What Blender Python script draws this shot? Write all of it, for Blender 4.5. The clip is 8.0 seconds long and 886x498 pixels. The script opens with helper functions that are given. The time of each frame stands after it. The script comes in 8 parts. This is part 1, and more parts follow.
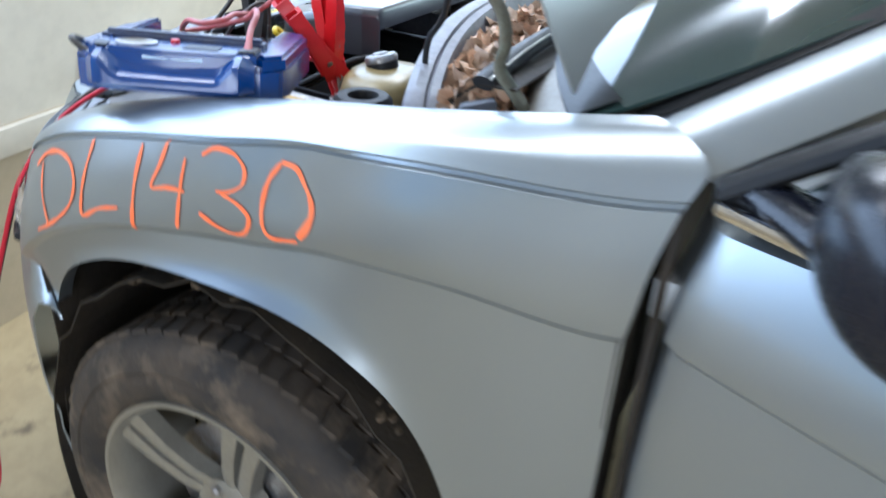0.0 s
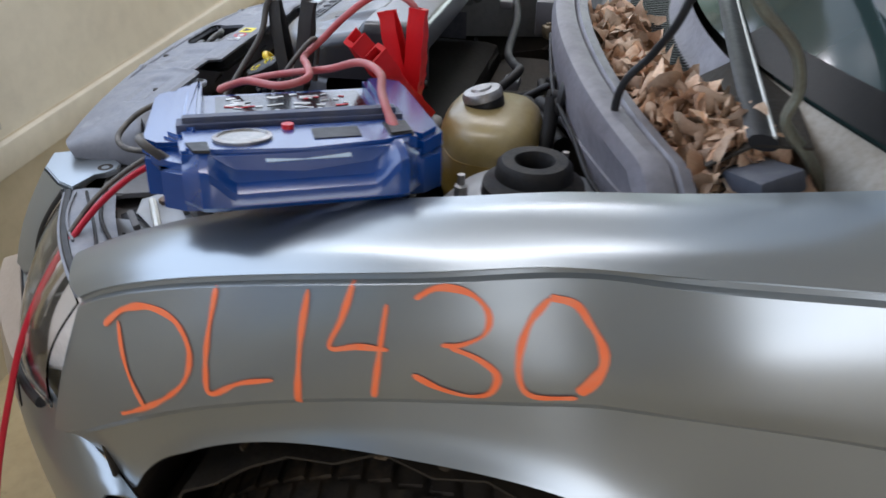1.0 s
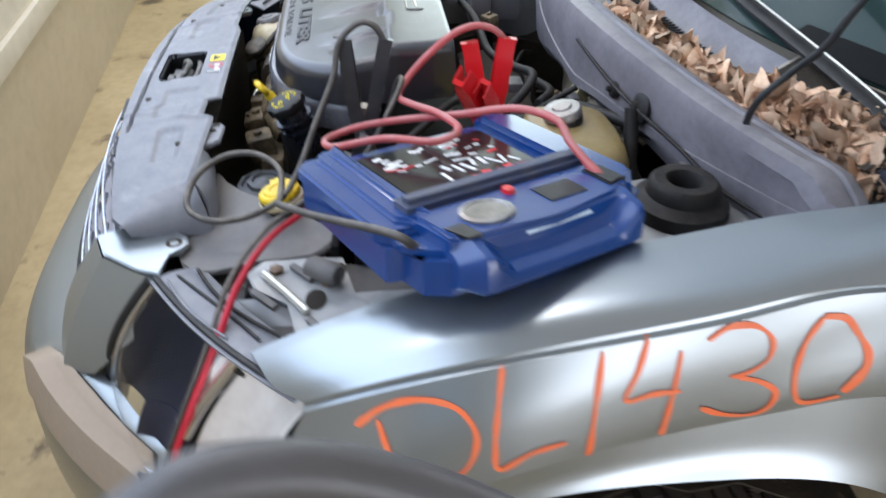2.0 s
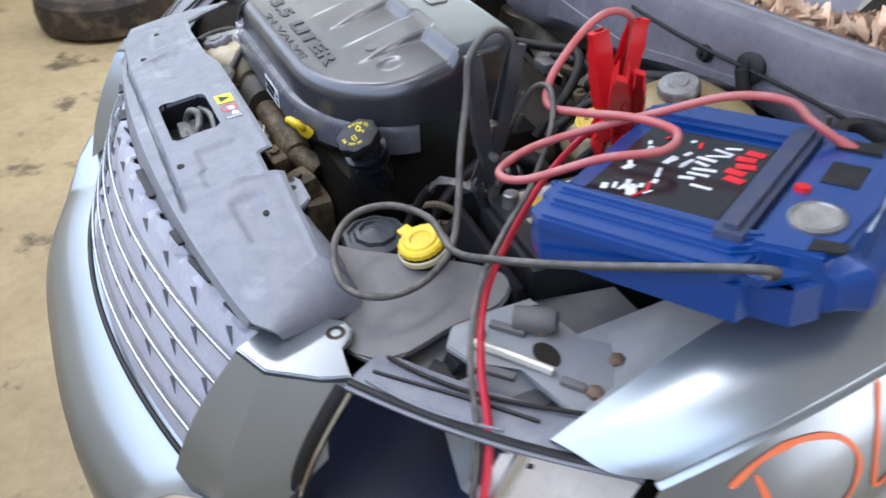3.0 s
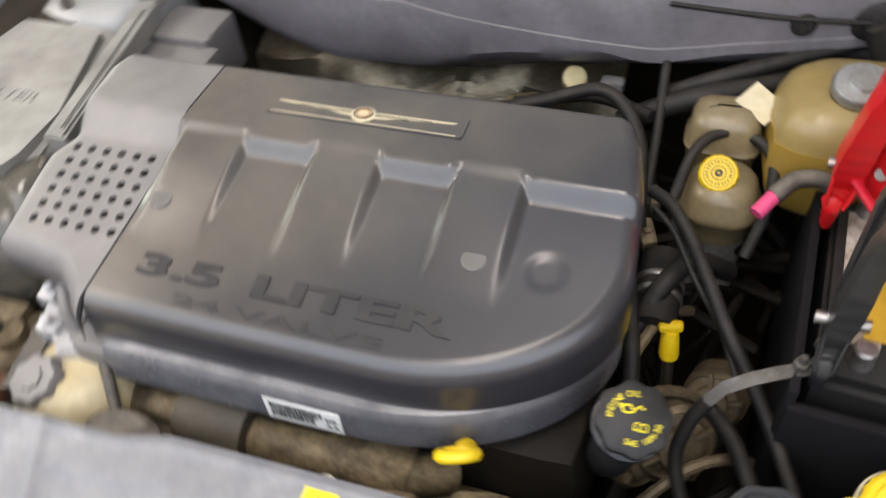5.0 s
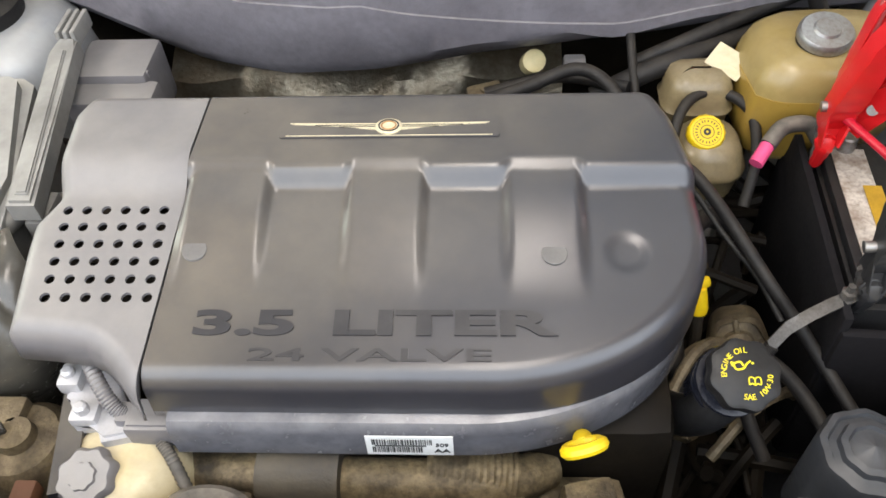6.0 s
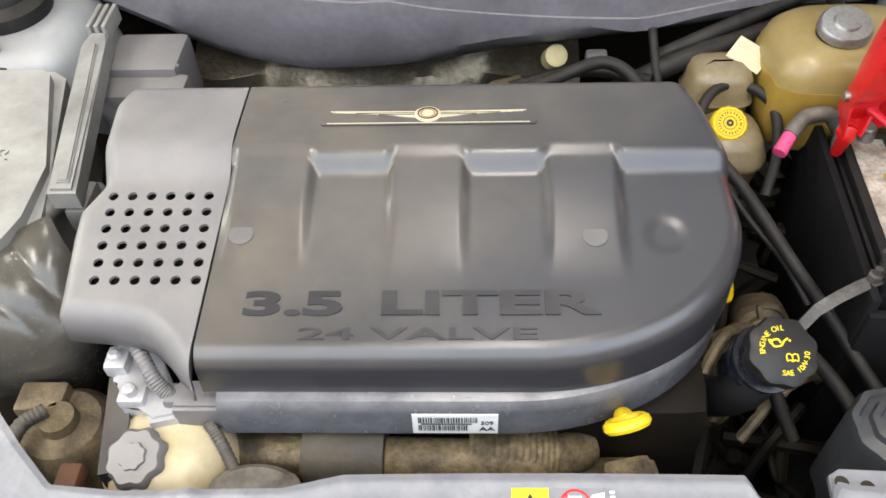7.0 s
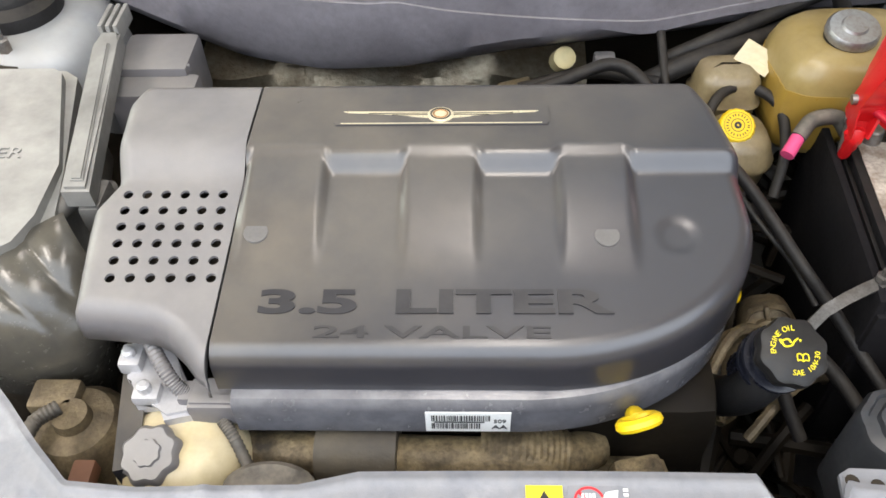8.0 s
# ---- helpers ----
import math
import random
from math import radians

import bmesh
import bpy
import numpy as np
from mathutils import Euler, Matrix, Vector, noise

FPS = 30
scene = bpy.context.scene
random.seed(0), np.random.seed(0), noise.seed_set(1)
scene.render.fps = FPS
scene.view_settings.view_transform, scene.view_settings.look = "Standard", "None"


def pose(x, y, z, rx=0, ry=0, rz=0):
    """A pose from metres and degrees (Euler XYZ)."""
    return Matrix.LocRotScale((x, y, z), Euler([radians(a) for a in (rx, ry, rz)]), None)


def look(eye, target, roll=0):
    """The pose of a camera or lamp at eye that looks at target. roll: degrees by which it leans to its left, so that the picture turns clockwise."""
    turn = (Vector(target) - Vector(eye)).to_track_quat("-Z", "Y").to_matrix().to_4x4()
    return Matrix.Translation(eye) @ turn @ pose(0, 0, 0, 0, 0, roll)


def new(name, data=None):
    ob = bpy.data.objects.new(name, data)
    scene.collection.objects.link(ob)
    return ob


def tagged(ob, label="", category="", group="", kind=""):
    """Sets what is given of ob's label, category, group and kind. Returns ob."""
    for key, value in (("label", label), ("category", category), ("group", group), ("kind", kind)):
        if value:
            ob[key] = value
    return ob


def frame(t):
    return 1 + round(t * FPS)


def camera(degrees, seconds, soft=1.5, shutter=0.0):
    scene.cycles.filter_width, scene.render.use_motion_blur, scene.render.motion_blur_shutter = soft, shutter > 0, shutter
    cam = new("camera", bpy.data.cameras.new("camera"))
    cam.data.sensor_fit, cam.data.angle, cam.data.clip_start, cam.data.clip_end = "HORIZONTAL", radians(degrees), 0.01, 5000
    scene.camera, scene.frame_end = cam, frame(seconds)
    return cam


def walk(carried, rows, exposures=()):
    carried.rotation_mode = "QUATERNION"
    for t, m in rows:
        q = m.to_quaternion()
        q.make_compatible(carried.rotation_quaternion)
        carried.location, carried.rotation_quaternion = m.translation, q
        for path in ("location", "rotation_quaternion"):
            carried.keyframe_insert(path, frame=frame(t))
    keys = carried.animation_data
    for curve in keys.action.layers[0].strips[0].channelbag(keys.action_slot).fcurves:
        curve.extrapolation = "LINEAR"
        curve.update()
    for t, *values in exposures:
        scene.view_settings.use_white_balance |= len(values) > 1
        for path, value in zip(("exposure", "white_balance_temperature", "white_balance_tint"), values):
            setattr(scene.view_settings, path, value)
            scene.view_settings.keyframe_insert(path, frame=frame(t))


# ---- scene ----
cam = camera(57.5, 8.0, 1.6, 0.5)

PATH = [
    (0, (1.756, 0.978, 1.466), (0.18, 0.202, 0.51), 3.4),
    (0.5, (1.653, 0.642, 1.474), (0.018, 0.051, 0.485), -1.4),
    (1, (1.608, 0.408, 1.482), (-0.053, 0.023, 0.436), 0.8),
    (1.5, (1.623, 0.141, 1.535), (-0.029, 0.097, 0.408), 0.2),
    (2, (1.592, -0.103, 1.579), (-0.039, 0.096, 0.438), 1.9),
    (2.2, (1.548, -0.207, 1.589), (-0.076, 0.099, 0.463), 0.7),
    (3.3, (1.187, -0.611, 1.571), (-0.17, 0.163, 0.322), -1.5),
    (3.5, (1.104, -0.627, 1.574), (-0.196, 0.177, 0.285), -2.6),
    (4, (0.855, -0.637, 1.57), (-0.265, 0.259, 0.176), -2.1),
    (4.5, (0.606, -0.607, 1.587), (-0.358, 0.436, 0.179), -4.5),
    (5, (0.326, -0.589, 1.604), (-0.2, 0.662, 0.136), -6.7),
    (5.2, (0.219, -0.602, 1.591), (-0.091, 0.724, 0.126), -6.8),
    (6.3, (0.09, -0.613, 1.62), (-0.008, 0.69, 0.107), -3.5),
    (6.5, (0.079, -0.629, 1.61), (-0.015, 0.698, 0.117), -3.4),
    (7, (0.049, -0.639, 1.613), (-0.025, 0.689, 0.119), -2.7),
    (7.5, (0.035, -0.644, 1.615), (-0.033, 0.688, 0.124), -2.2),
    (8, (0.034, -0.645, 1.616), (-0.033, 0.687, 0.125), -2.2),
]
walk(cam, [(t, look(eye, target, roll)) for t, eye, target, roll in PATH],
     [(0, 0.54, 5250, 10), (0.5, 0.12, 5650, 11), (1, -0.42, 5900, 15), (1.5, -0.24, 5900, 15), (2, 0.0, 5850, 14), (3.5, 0.08, 5700, 17), (4.5, -0.05, 6600, 17), (5, 0.1, 7000, 16), (6.5, 0.49, 6850, 13), (8, 0.43, 6850, 13)])

# ---- light ----
world = bpy.data.worlds.new("sky")
scene.world = world
world.use_nodes = True
wn = world.node_tree
sky = wn.nodes.new("ShaderNodeTexSky")
sky.sky_type = "NISHITA"
sky.sun_disc = False
sky.sun_elevation = radians(48)
sky.sun_rotation = radians(8)
wn.links.new(sky.outputs["Color"], wn.nodes["Background"].inputs["Color"])
wn.nodes["Background"].inputs["Strength"].default_value = 0.12


sun = bpy.data.lights.new("sun", "SUN")
sun.energy, sun.angle, sun.color = 3.2, radians(0.5), (1.0, 0.95, 0.86)
new("sun", sun).matrix_world = look((0.9, 6.6, 7.5), (0, 0, 0))


def area_light(name, where, aim, sx, sy, watts, colour):
    data = bpy.data.lights.new(name, "AREA")
    data.shape, data.size, data.size_y = "RECTANGLE", sx, sy
    data.energy, data.color = watts, colour
    ob = new(name, data)
    ob.matrix_world = look(where, aim)
    return ob


# daylight in a long high front window and a side window, both assumed, unseen
area_light("window_daylight", (-0.45, -1.14, 2.15), (-0.35, 1.2, 0.7), 6.3, 1.5, 90, (0.80, 0.90, 1.0))
area_light("side_window_daylight", (-4.85, 2.1, 2.0), (0.0, 1.4, 1.0), 3.6, 1.5, 80, (0.88, 1.0, 0.92))
# added to brighten the fender and door; no opening is known on this side
area_light("left_fill", (5.46, 2.85, 1.45), (0.5, 2.3, 1.0), 4.5, 2.25, 140, (1.0, 0.985, 0.95))
# overhead fill lamps; no ceiling fixtures are seen or known
for tx, ty, watts in ((-2.3, -0.3, 40), (0.2, -0.5, 20), (-1.5, 3.0, 55)):
    area_light("overhead_fill", (tx, ty, 3.3), (tx, ty + 0.001, 0), 0.3, 1.3, watts, (1.0, 0.965, 0.92))


# ---- materials ----
def mat(name, colour, rough=0.5, metal=0.0, tint=None, scale=8.0, amount=0.5, bump=0.0, bump_scale=60.0, coat=0.0, spec=0.5,
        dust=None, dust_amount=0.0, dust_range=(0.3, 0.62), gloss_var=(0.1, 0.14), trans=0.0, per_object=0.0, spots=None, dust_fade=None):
    """A surface with stains at one scale, grain at another, fine relief and dust."""
    m = bpy.data.materials.new(name)
    m.use_nodes = True
    t = m.node_tree
    b = t.nodes["Principled BSDF"]
    b.inputs["Metallic"].default_value = metal
    b.inputs["Coat Weight"].default_value = coat
    b.inputs["Coat Roughness"].default_value = 0.22
    b.inputs["Specular IOR Level"].default_value = spec
    b.inputs["Transmission Weight"].default_value = trans
    co = t.nodes.new("ShaderNodeTexCoord")

    def noise_at(sc, detail=4.0):
        n = t.nodes.new("ShaderNodeTexNoise")
        n.inputs["Scale"].default_value, n.inputs["Detail"].default_value = sc, detail
        n.inputs["Roughness"].default_value = 0.6
        t.links.new(co.outputs["Object"], n.inputs["Vector"])
        return n

    def ramp(src, lo, hi):
        r = t.nodes.new("ShaderNodeMapRange")
        r.inputs["From Min"].default_value, r.inputs["From Max"].default_value = lo, hi
        t.links.new(src, r.inputs["Value"])
        return r.outputs["Result"]

    def mixed(fac, a, c):
        x = t.nodes.new("ShaderNodeMix")
        x.data_type = "RGBA"
        t.links.new(fac, x.inputs[0])
        for src, sock in ((a, x.inputs[6]), (c, x.inputs[7])):
            if isinstance(src, tuple):
                sock.default_value = (*src[:3], 1)
            else:
                t.links.new(src, sock)
        return x.outputs[2]

    big = noise_at(scale)
    grain = noise_at(scale * 9, 6.0)
    dark = tint or tuple(c * 0.7 for c in colour)
    f = t.nodes.new("ShaderNodeMath")
    f.operation = "MULTIPLY"
    f.inputs[1].default_value = amount
    t.links.new(ramp(big.outputs["Fac"], 0.38, 0.66), f.inputs[0])
    col = mixed(f.outputs[0], colour, dark)
    g = t.nodes.new("ShaderNodeMath")
    g.operation = "MULTIPLY"
    g.inputs[1].default_value = amount * 0.5
    t.links.new(ramp(grain.outputs["Fac"], 0.42, 0.7), g.inputs[0])
    col = mixed(g.outputs[0], col, tuple(c * 0.75 for c in dark))
    if spots:
        tone, sc, lo, hi = spots
        col = mixed(ramp(noise_at(sc, 7.0).outputs["Fac"], lo, hi), col, tone)
    if dust:
        geo = t.nodes.new("ShaderNodeNewGeometry")
        sep = t.nodes.new("ShaderNodeSeparateXYZ")
        t.links.new(geo.outputs["Normal"], sep.inputs[0])
        d = t.nodes.new("ShaderNodeMath")
        d.operation = "MULTIPLY"
        t.links.new(ramp(sep.outputs["Z"], 0.1, 1.0), d.inputs[0])
        t.links.new(ramp(noise_at(scale * 2.3, 8.0).outputs["Fac"], *dust_range), d.inputs[1])
        d2 = t.nodes.new("ShaderNodeMath")
        d2.operation = "MULTIPLY"
        d2.inputs[1].default_value = dust_amount
        t.links.new(d.outputs[0], d2.inputs[0])
        if dust_fade:
            # dust thins towards +x and the front, with a ragged edge
            place = t.nodes.new("ShaderNodeSeparateXYZ")
            t.links.new(co.outputs["Object"], place.inputs[0])
            edge = t.nodes.new("ShaderNodeMath")
            edge.operation, edge.inputs[1].default_value = "MULTIPLY_ADD", 0.35
            t.links.new(noise_at(5.0, 5.0).outputs["Fac"], edge.inputs[0])
            slant = t.nodes.new("ShaderNodeMath")
            slant.operation, slant.inputs[1].default_value = "MULTIPLY_ADD", -1.2
            t.links.new(place.outputs["Y"], slant.inputs[0])
            t.links.new(place.outputs["X"], slant.inputs[2])
            t.links.new(slant.outputs[0], edge.inputs[2])
            d3 = t.nodes.new("ShaderNodeMath")
            d3.operation = "MULTIPLY"
            t.links.new(d2.outputs[0], d3.inputs[0])
            t.links.new(ramp(edge.outputs[0], *dust_fade), d3.inputs[1])
            d2 = d3
        col = mixed(d2.outputs[0], col, dust)
    if per_object:
        info = t.nodes.new("ShaderNodeObjectInfo")
        hsv = t.nodes.new("ShaderNodeHueSaturation")
        rr = ramp(info.outputs["Random"], 0.0, 1.0)
        mr = t.nodes.new("ShaderNodeMapRange")
        mr.inputs["To Min"].default_value, mr.inputs["To Max"].default_value = 1 - per_object, 1 + per_object
        t.links.new(rr, mr.inputs["Value"])
        t.links.new(mr.outputs["Result"], hsv.inputs["Value"])
        t.links.new(col, hsv.inputs["Color"])
        col = hsv.outputs["Color"]
    t.links.new(col, b.inputs["Base Color"])
    rg = t.nodes.new("ShaderNodeMapRange")
    rg.inputs["To Min"].default_value, rg.inputs["To Max"].default_value = max(rough - gloss_var[0], 0.02), min(rough + gloss_var[1], 1)
    t.links.new(grain.outputs["Fac"], rg.inputs["Value"])
    t.links.new(rg.outputs["Result"], b.inputs["Roughness"])
    if bump:
        bp = t.nodes.new("ShaderNodeBump")
        bp.inputs["Strength"].default_value, bp.inputs["Distance"].default_value = bump, 0.004
        t.links.new(noise_at(bump_scale, 6.0).outputs["Fac"], bp.inputs["Height"])
        t.links.new(bp.outputs["Normal"], b.inputs["Normal"])
    return m


DUST = (0.36, 0.32, 0.26)
PAINT = mat("silver_paint", (0.36, 0.39, 0.405), 0.30, 0.8, scale=2, amount=0.0, coat=0.15, gloss_var=(0.0, 0.0))
PAINT_IN = mat("inner_paint", (0.37, 0.385, 0.40), 0.45, 0.3, scale=6, amount=0.35, dust=DUST, dust_amount=0.4)
COVER = mat("engine_plastic", (0.036, 0.035, 0.041), 0.29, 0, tint=(0.026, 0.025, 0.029), scale=2.1, amount=0.5, bump=0.08, bump_scale=900, spec=0.6, coat=0.5, gloss_var=(0.06, 0.1), dust=(0.215, 0.183, 0.142), dust_amount=0.62, dust_range=(0.28, 0.66), dust_fade=(0.50, 0.20))
COVER_L = mat("heat_shield_plastic", (0.15, 0.142, 0.148), 0.40, 0.0, scale=5, amount=0.3, bump=0.08, bump_scale=700, dust=(0.36, 0.335, 0.30), dust_amount=0.5, dust_range=(0.15, 0.8))
SHIELD = mat("support_plastic", (0.19, 0.195, 0.22), 0.46, 0, tint=(0.15, 0.155, 0.175), scale=16, amount=0.45, bump=0.1, bump_scale=500, dust=(0.34, 0.33, 0.32), dust_amount=0.3, spots=((0.33, 0.33, 0.35), 13, 0.58, 0.74))
BLACK = mat("black_plastic", (0.016, 0.0155, 0.016), 0.42, 0, scale=12, amount=0.5, bump=0.1, bump_scale=300, spec=0.3, dust=DUST, dust_amount=0.035)
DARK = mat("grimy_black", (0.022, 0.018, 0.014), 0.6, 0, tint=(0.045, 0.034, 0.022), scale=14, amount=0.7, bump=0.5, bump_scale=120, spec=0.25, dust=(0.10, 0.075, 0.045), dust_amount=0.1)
# near-black copy of grimy_black; the deep bay's shade is put into its colour
PIT = mat("deep_bay_black", (0.010, 0.008, 0.0065), 0.55, 0, tint=(0.018, 0.014, 0.009), scale=14, amount=0.7, spec=0.15)
RUBBER = mat("rubber", (0.013, 0.012, 0.012), 0.55, 0, scale=18, amount=0.5, bump=0.2, bump_scale=200, spec=0.3, dust=(0.2, 0.165, 0.12), dust_amount=0.12)
TYRE = mat("tyre_rubber", (0.015, 0.0135, 0.012), 0.8, 0, tint=(0.065, 0.047, 0.03), scale=6, amount=0.85, bump=0.35, bump_scale=150, spots=((0.15, 0.11, 0.07), 11, 0.5, 0.72))
ALLOY = mat("alloy", (0.37, 0.35, 0.30), 0.38, 0.7, scale=12, amount=0.3)
CHROME = mat("chrome", (0.8, 0.8, 0.82), 0.1, 1.0, scale=30, amount=0.15)
STEEL = mat("dull_metal", (0.42, 0.42, 0.42), 0.42, 0.9, tint=(0.2, 0.14, 0.09), scale=25, amount=0.6)
ALU = mat("cast_aluminium", (0.5, 0.49, 0.46), 0.5, 0.5, tint=(0.25, 0.2, 0.13), scale=20, amount=0.6, bump=0.4, bump_scale=200, dust=DUST, dust_amount=0.5)
BLUE = mat("blue_plastic", (0.003, 0.044, 0.205), 0.22, 0, tint=(0.006, 0.034, 0.165), scale=6, amount=0.3, coat=0.6, dust=DUST, dust_amount=0.03, gloss_var=(0.03, 0.05))
RED = mat("red_plastic", (0.62, 0.012, 0.015), 0.3, 0, scale=12, amount=0.2)
RED_CABLE = mat("red_cable", (0.45, 0.06, 0.06), 0.5, 0, tint=(0.38, 0.12, 0.11), scale=14, amount=0.6, dust=(0.5, 0.35, 0.32), dust_amount=0.45)
GREY_CABLE = mat("dusty_black_cable", (0.036, 0.033, 0.03), 0.6, 0, tint=(0.075, 0.068, 0.058), scale=20, amount=0.8, dust=(0.33, 0.285, 0.23), dust_amount=0.46)
ORANGE = mat("orange_paint_marker", (0.95, 0.18, 0.05), 0.45, 0, tint=(0.85, 0.27, 0.13), scale=60, amount=0.5)
YELLOW = mat("yellow_plastic", (0.85, 0.58, 0.01), 0.38, 0, tint=(0.6, 0.42, 0.03), scale=30, amount=0.4)
YELLOW_INK = mat("yellow_ink", (0.88, 0.72, 0.02), 0.45, 0, scale=40, amount=0.15)
WHITE_INK = mat("white_ink", (0.8, 0.8, 0.78), 0.5, 0, scale=30, amount=0.2)
BLACK_INK = mat("black_ink", (0.015, 0.015, 0.016), 0.5, 0, scale=30, amount=0.2)
RED_INK = mat("red_ink", (0.75, 0.02, 0.03), 0.45, 0, scale=30, amount=0.2)
CREAM = mat("aged_translucent_plastic", (0.66, 0.58, 0.38), 0.36, 0, tint=(0.45, 0.32, 0.13), scale=12, amount=0.5, dust=DUST, dust_amount=0.4)
WALL = mat("cream_wall_paint", (0.64, 0.58, 0.46), 0.6, 0, tint=(0.52, 0.46, 0.36), scale=1.6, amount=0.5, bump=0.12, bump_scale=90)
WALL_LOW = mat("tan_lower_wall", (0.50, 0.42, 0.29), 0.6, 0, tint=(0.4, 0.32, 0.2), scale=2, amount=0.5, bump=0.12, bump_scale=90)
FLOOR = mat("stained_concrete", (0.48, 0.375, 0.205), 0.5, 0, tint=(0.36, 0.27, 0.14), scale=3.0, amount=0.6, spots=((0.13, 0.095, 0.055), 4.2, 0.585, 0.66), bump=0.15, bump_scale=60)
BRIGHT = mat("pale_metal", (0.7, 0.68, 0.6), 0.35, 0.5, scale=30, amount=0.3)
CEIL = mat("ceiling_board", (0.6, 0.58, 0.54), 0.8, 0, scale=1.5, amount=0.3)


# ---- building helpers ----
def thing(name, label, category, where=(0, 0, 0), group="", kind=""):
    ob = new(name)
    ob.location = where
    ob.empty_display_size = 0.05
    tagged(ob, label, category, group, kind)
    return ob


def part(name, bm, material, parent, label="", smooth=True, auto=40):
    me = bpy.data.meshes.new(name)
    bmesh.ops.recalc_face_normals(bm, faces=bm.faces)
    if smooth:
        lim = radians(auto)
        for f in bm.faces:
            f.smooth = True
        for e in bm.edges:
            if len(e.link_faces) == 2 and e.calc_face_angle(0) > lim:
                e.smooth = False
    bm.to_mesh(me)
    bm.free()
    me.materials.append(material)
    ob = new(name, me)
    if parent:
        ob.parent = parent
        ob.matrix_parent_inverse = world_of(parent).inverted()
    if label:
        tagged(ob, label)
    return ob


def world_of(ob):
    m = ob.matrix_basis.copy()
    if ob.parent:
        m = world_of(ob.parent) @ ob.matrix_parent_inverse @ m
    return m


def lerp_table(table, y):
    ks = [r[0] for r in table]
    return [float(np.interp(y, ks, [r[i] for r in table])) for i in range(1, len(table[0]))]


def box(bm, cx, cy, cz, sx, sy, sz, bevel=0.003, m=None):
    vs = bmesh.ops.create_cube(bm, size=1)["verts"]
    bmesh.ops.scale(bm, vec=(sx, sy, sz), verts=vs)
    if bevel:
        es = list({e for v in vs for e in v.link_edges})
        r = bmesh.ops.bevel(bm, geom=es, offset=bevel, segments=2, affect="EDGES", profile=0.6)
        vs = list({v for f in r["faces"] for v in f.verts} | {v for v in vs if v.is_valid})
    bmesh.ops.translate(bm, vec=(cx, cy, cz), verts=vs)
    if m:
        bmesh.ops.transform(bm, matrix=m, verts=vs)
    return vs


def lathe(bm, profile, m=None, segs=32, wobble=None):
    """Turns (r, z) points round z; wobble(angle) scales the radius."""
    rings = []
    for r, z in profile:
        ring = []
        for i in range(segs):
            a = 2 * math.pi * i / segs
            k = wobble(a) if wobble else 1
            v = Vector((r * k * math.cos(a), r * k * math.sin(a), z))
            ring.append(bm.verts.new(m @ v if m else v))
        rings.append(ring)
    for p, q in zip(rings, rings[1:]):
        for i in range(segs):
            bm.faces.new((p[i], p[(i + 1) % segs], q[(i + 1) % segs], q[i]))
    for ring, flip in ((rings[0], True), (rings[-1], False)):
        if profile[0 if flip else -1][0] > 1e-5:
            bm.faces.new(ring[::-1] if flip else ring)
    return rings


def band(bm, r0, r1, z0, z1, m, segs=32):
    """A flat ring, open in the middle."""
    rings = lathe(bm, [(r0, z1), (r1, z1), (r1, z0), (r0, z0), (r0, z1)], m, segs)
    for f in [f for f in bm.faces if len(f.verts) > 4]:
        bm.faces.remove(f)


def spline(pts, n=8):
    """A smooth line through the points."""
    p = [Vector(a) for a in pts]
    if len(p) < 3:
        return p
    p = [2 * p[0] - p[1], *p, 2 * p[-1] - p[-2]]
    out = []
    for i in range(1, len(p) - 2):
        a, b, c, d = p[i - 1 : i + 3]
        for k in range(n):
            t = k / n
            out.append(0.5 * (2 * b + (c - a) * t + (2 * a - 5 * b + 4 * c - d) * t * t + (3 * b - a - 3 * c + d) * t ** 3))
    return [*out, p[-2]]


def tube(bm, pts, r, segs=10, n=8, ribs=0.0, flat=1.0):
    path = spline(pts, n)
    up = Vector((0.13, 0.21, 0.97))
    rings = []
    for i, p in enumerate(path):
        d = (path[min(i + 1, len(path) - 1)] - path[max(i - 1, 0)]).normalized()
        u = d.cross(up)
        u = u.normalized() if u.length > 1e-4 else Vector((1, 0, 0))
        w = u.cross(d)
        up = w
        rr = (r[0] + (r[1] - r[0]) * i / (len(path) - 1)) if isinstance(r, tuple) else r
        rr *= 1 + (ribs if i % 2 else 0)
        rings.append([bm.verts.new(p + rr * (math.cos(a) * u + flat * math.sin(a) * w)) for a in (2 * math.pi * k / segs for k in range(segs))])
    for p, q in zip(rings, rings[1:]):
        for i in range(segs):
            bm.faces.new((p[i], p[(i + 1) % segs], q[(i + 1) % segs], q[i]))
    bm.faces.new(rings[0][::-1])
    bm.faces.new(rings[-1])


def grid(bm, rows, close=False):
    """Joins rows of points, all of one length, into a sheet."""
    vs = [[bm.verts.new(p) for p in row] for row in rows]
    for a, b in zip(vs, vs[1:]):
        for i in range(len(a) - (0 if close else 1)):
            j = (i + 1) % len(a)
            bm.faces.new((a[i], a[j], b[j], b[i]))
    return vs


def thicken(bm, depth):
    """Gives an open sheet a thickness behind its faces."""
    bmesh.ops.recalc_face_normals(bm, faces=bm.faces)
    bmesh.ops.solidify(bm, geom=list(bm.faces), thickness=depth)


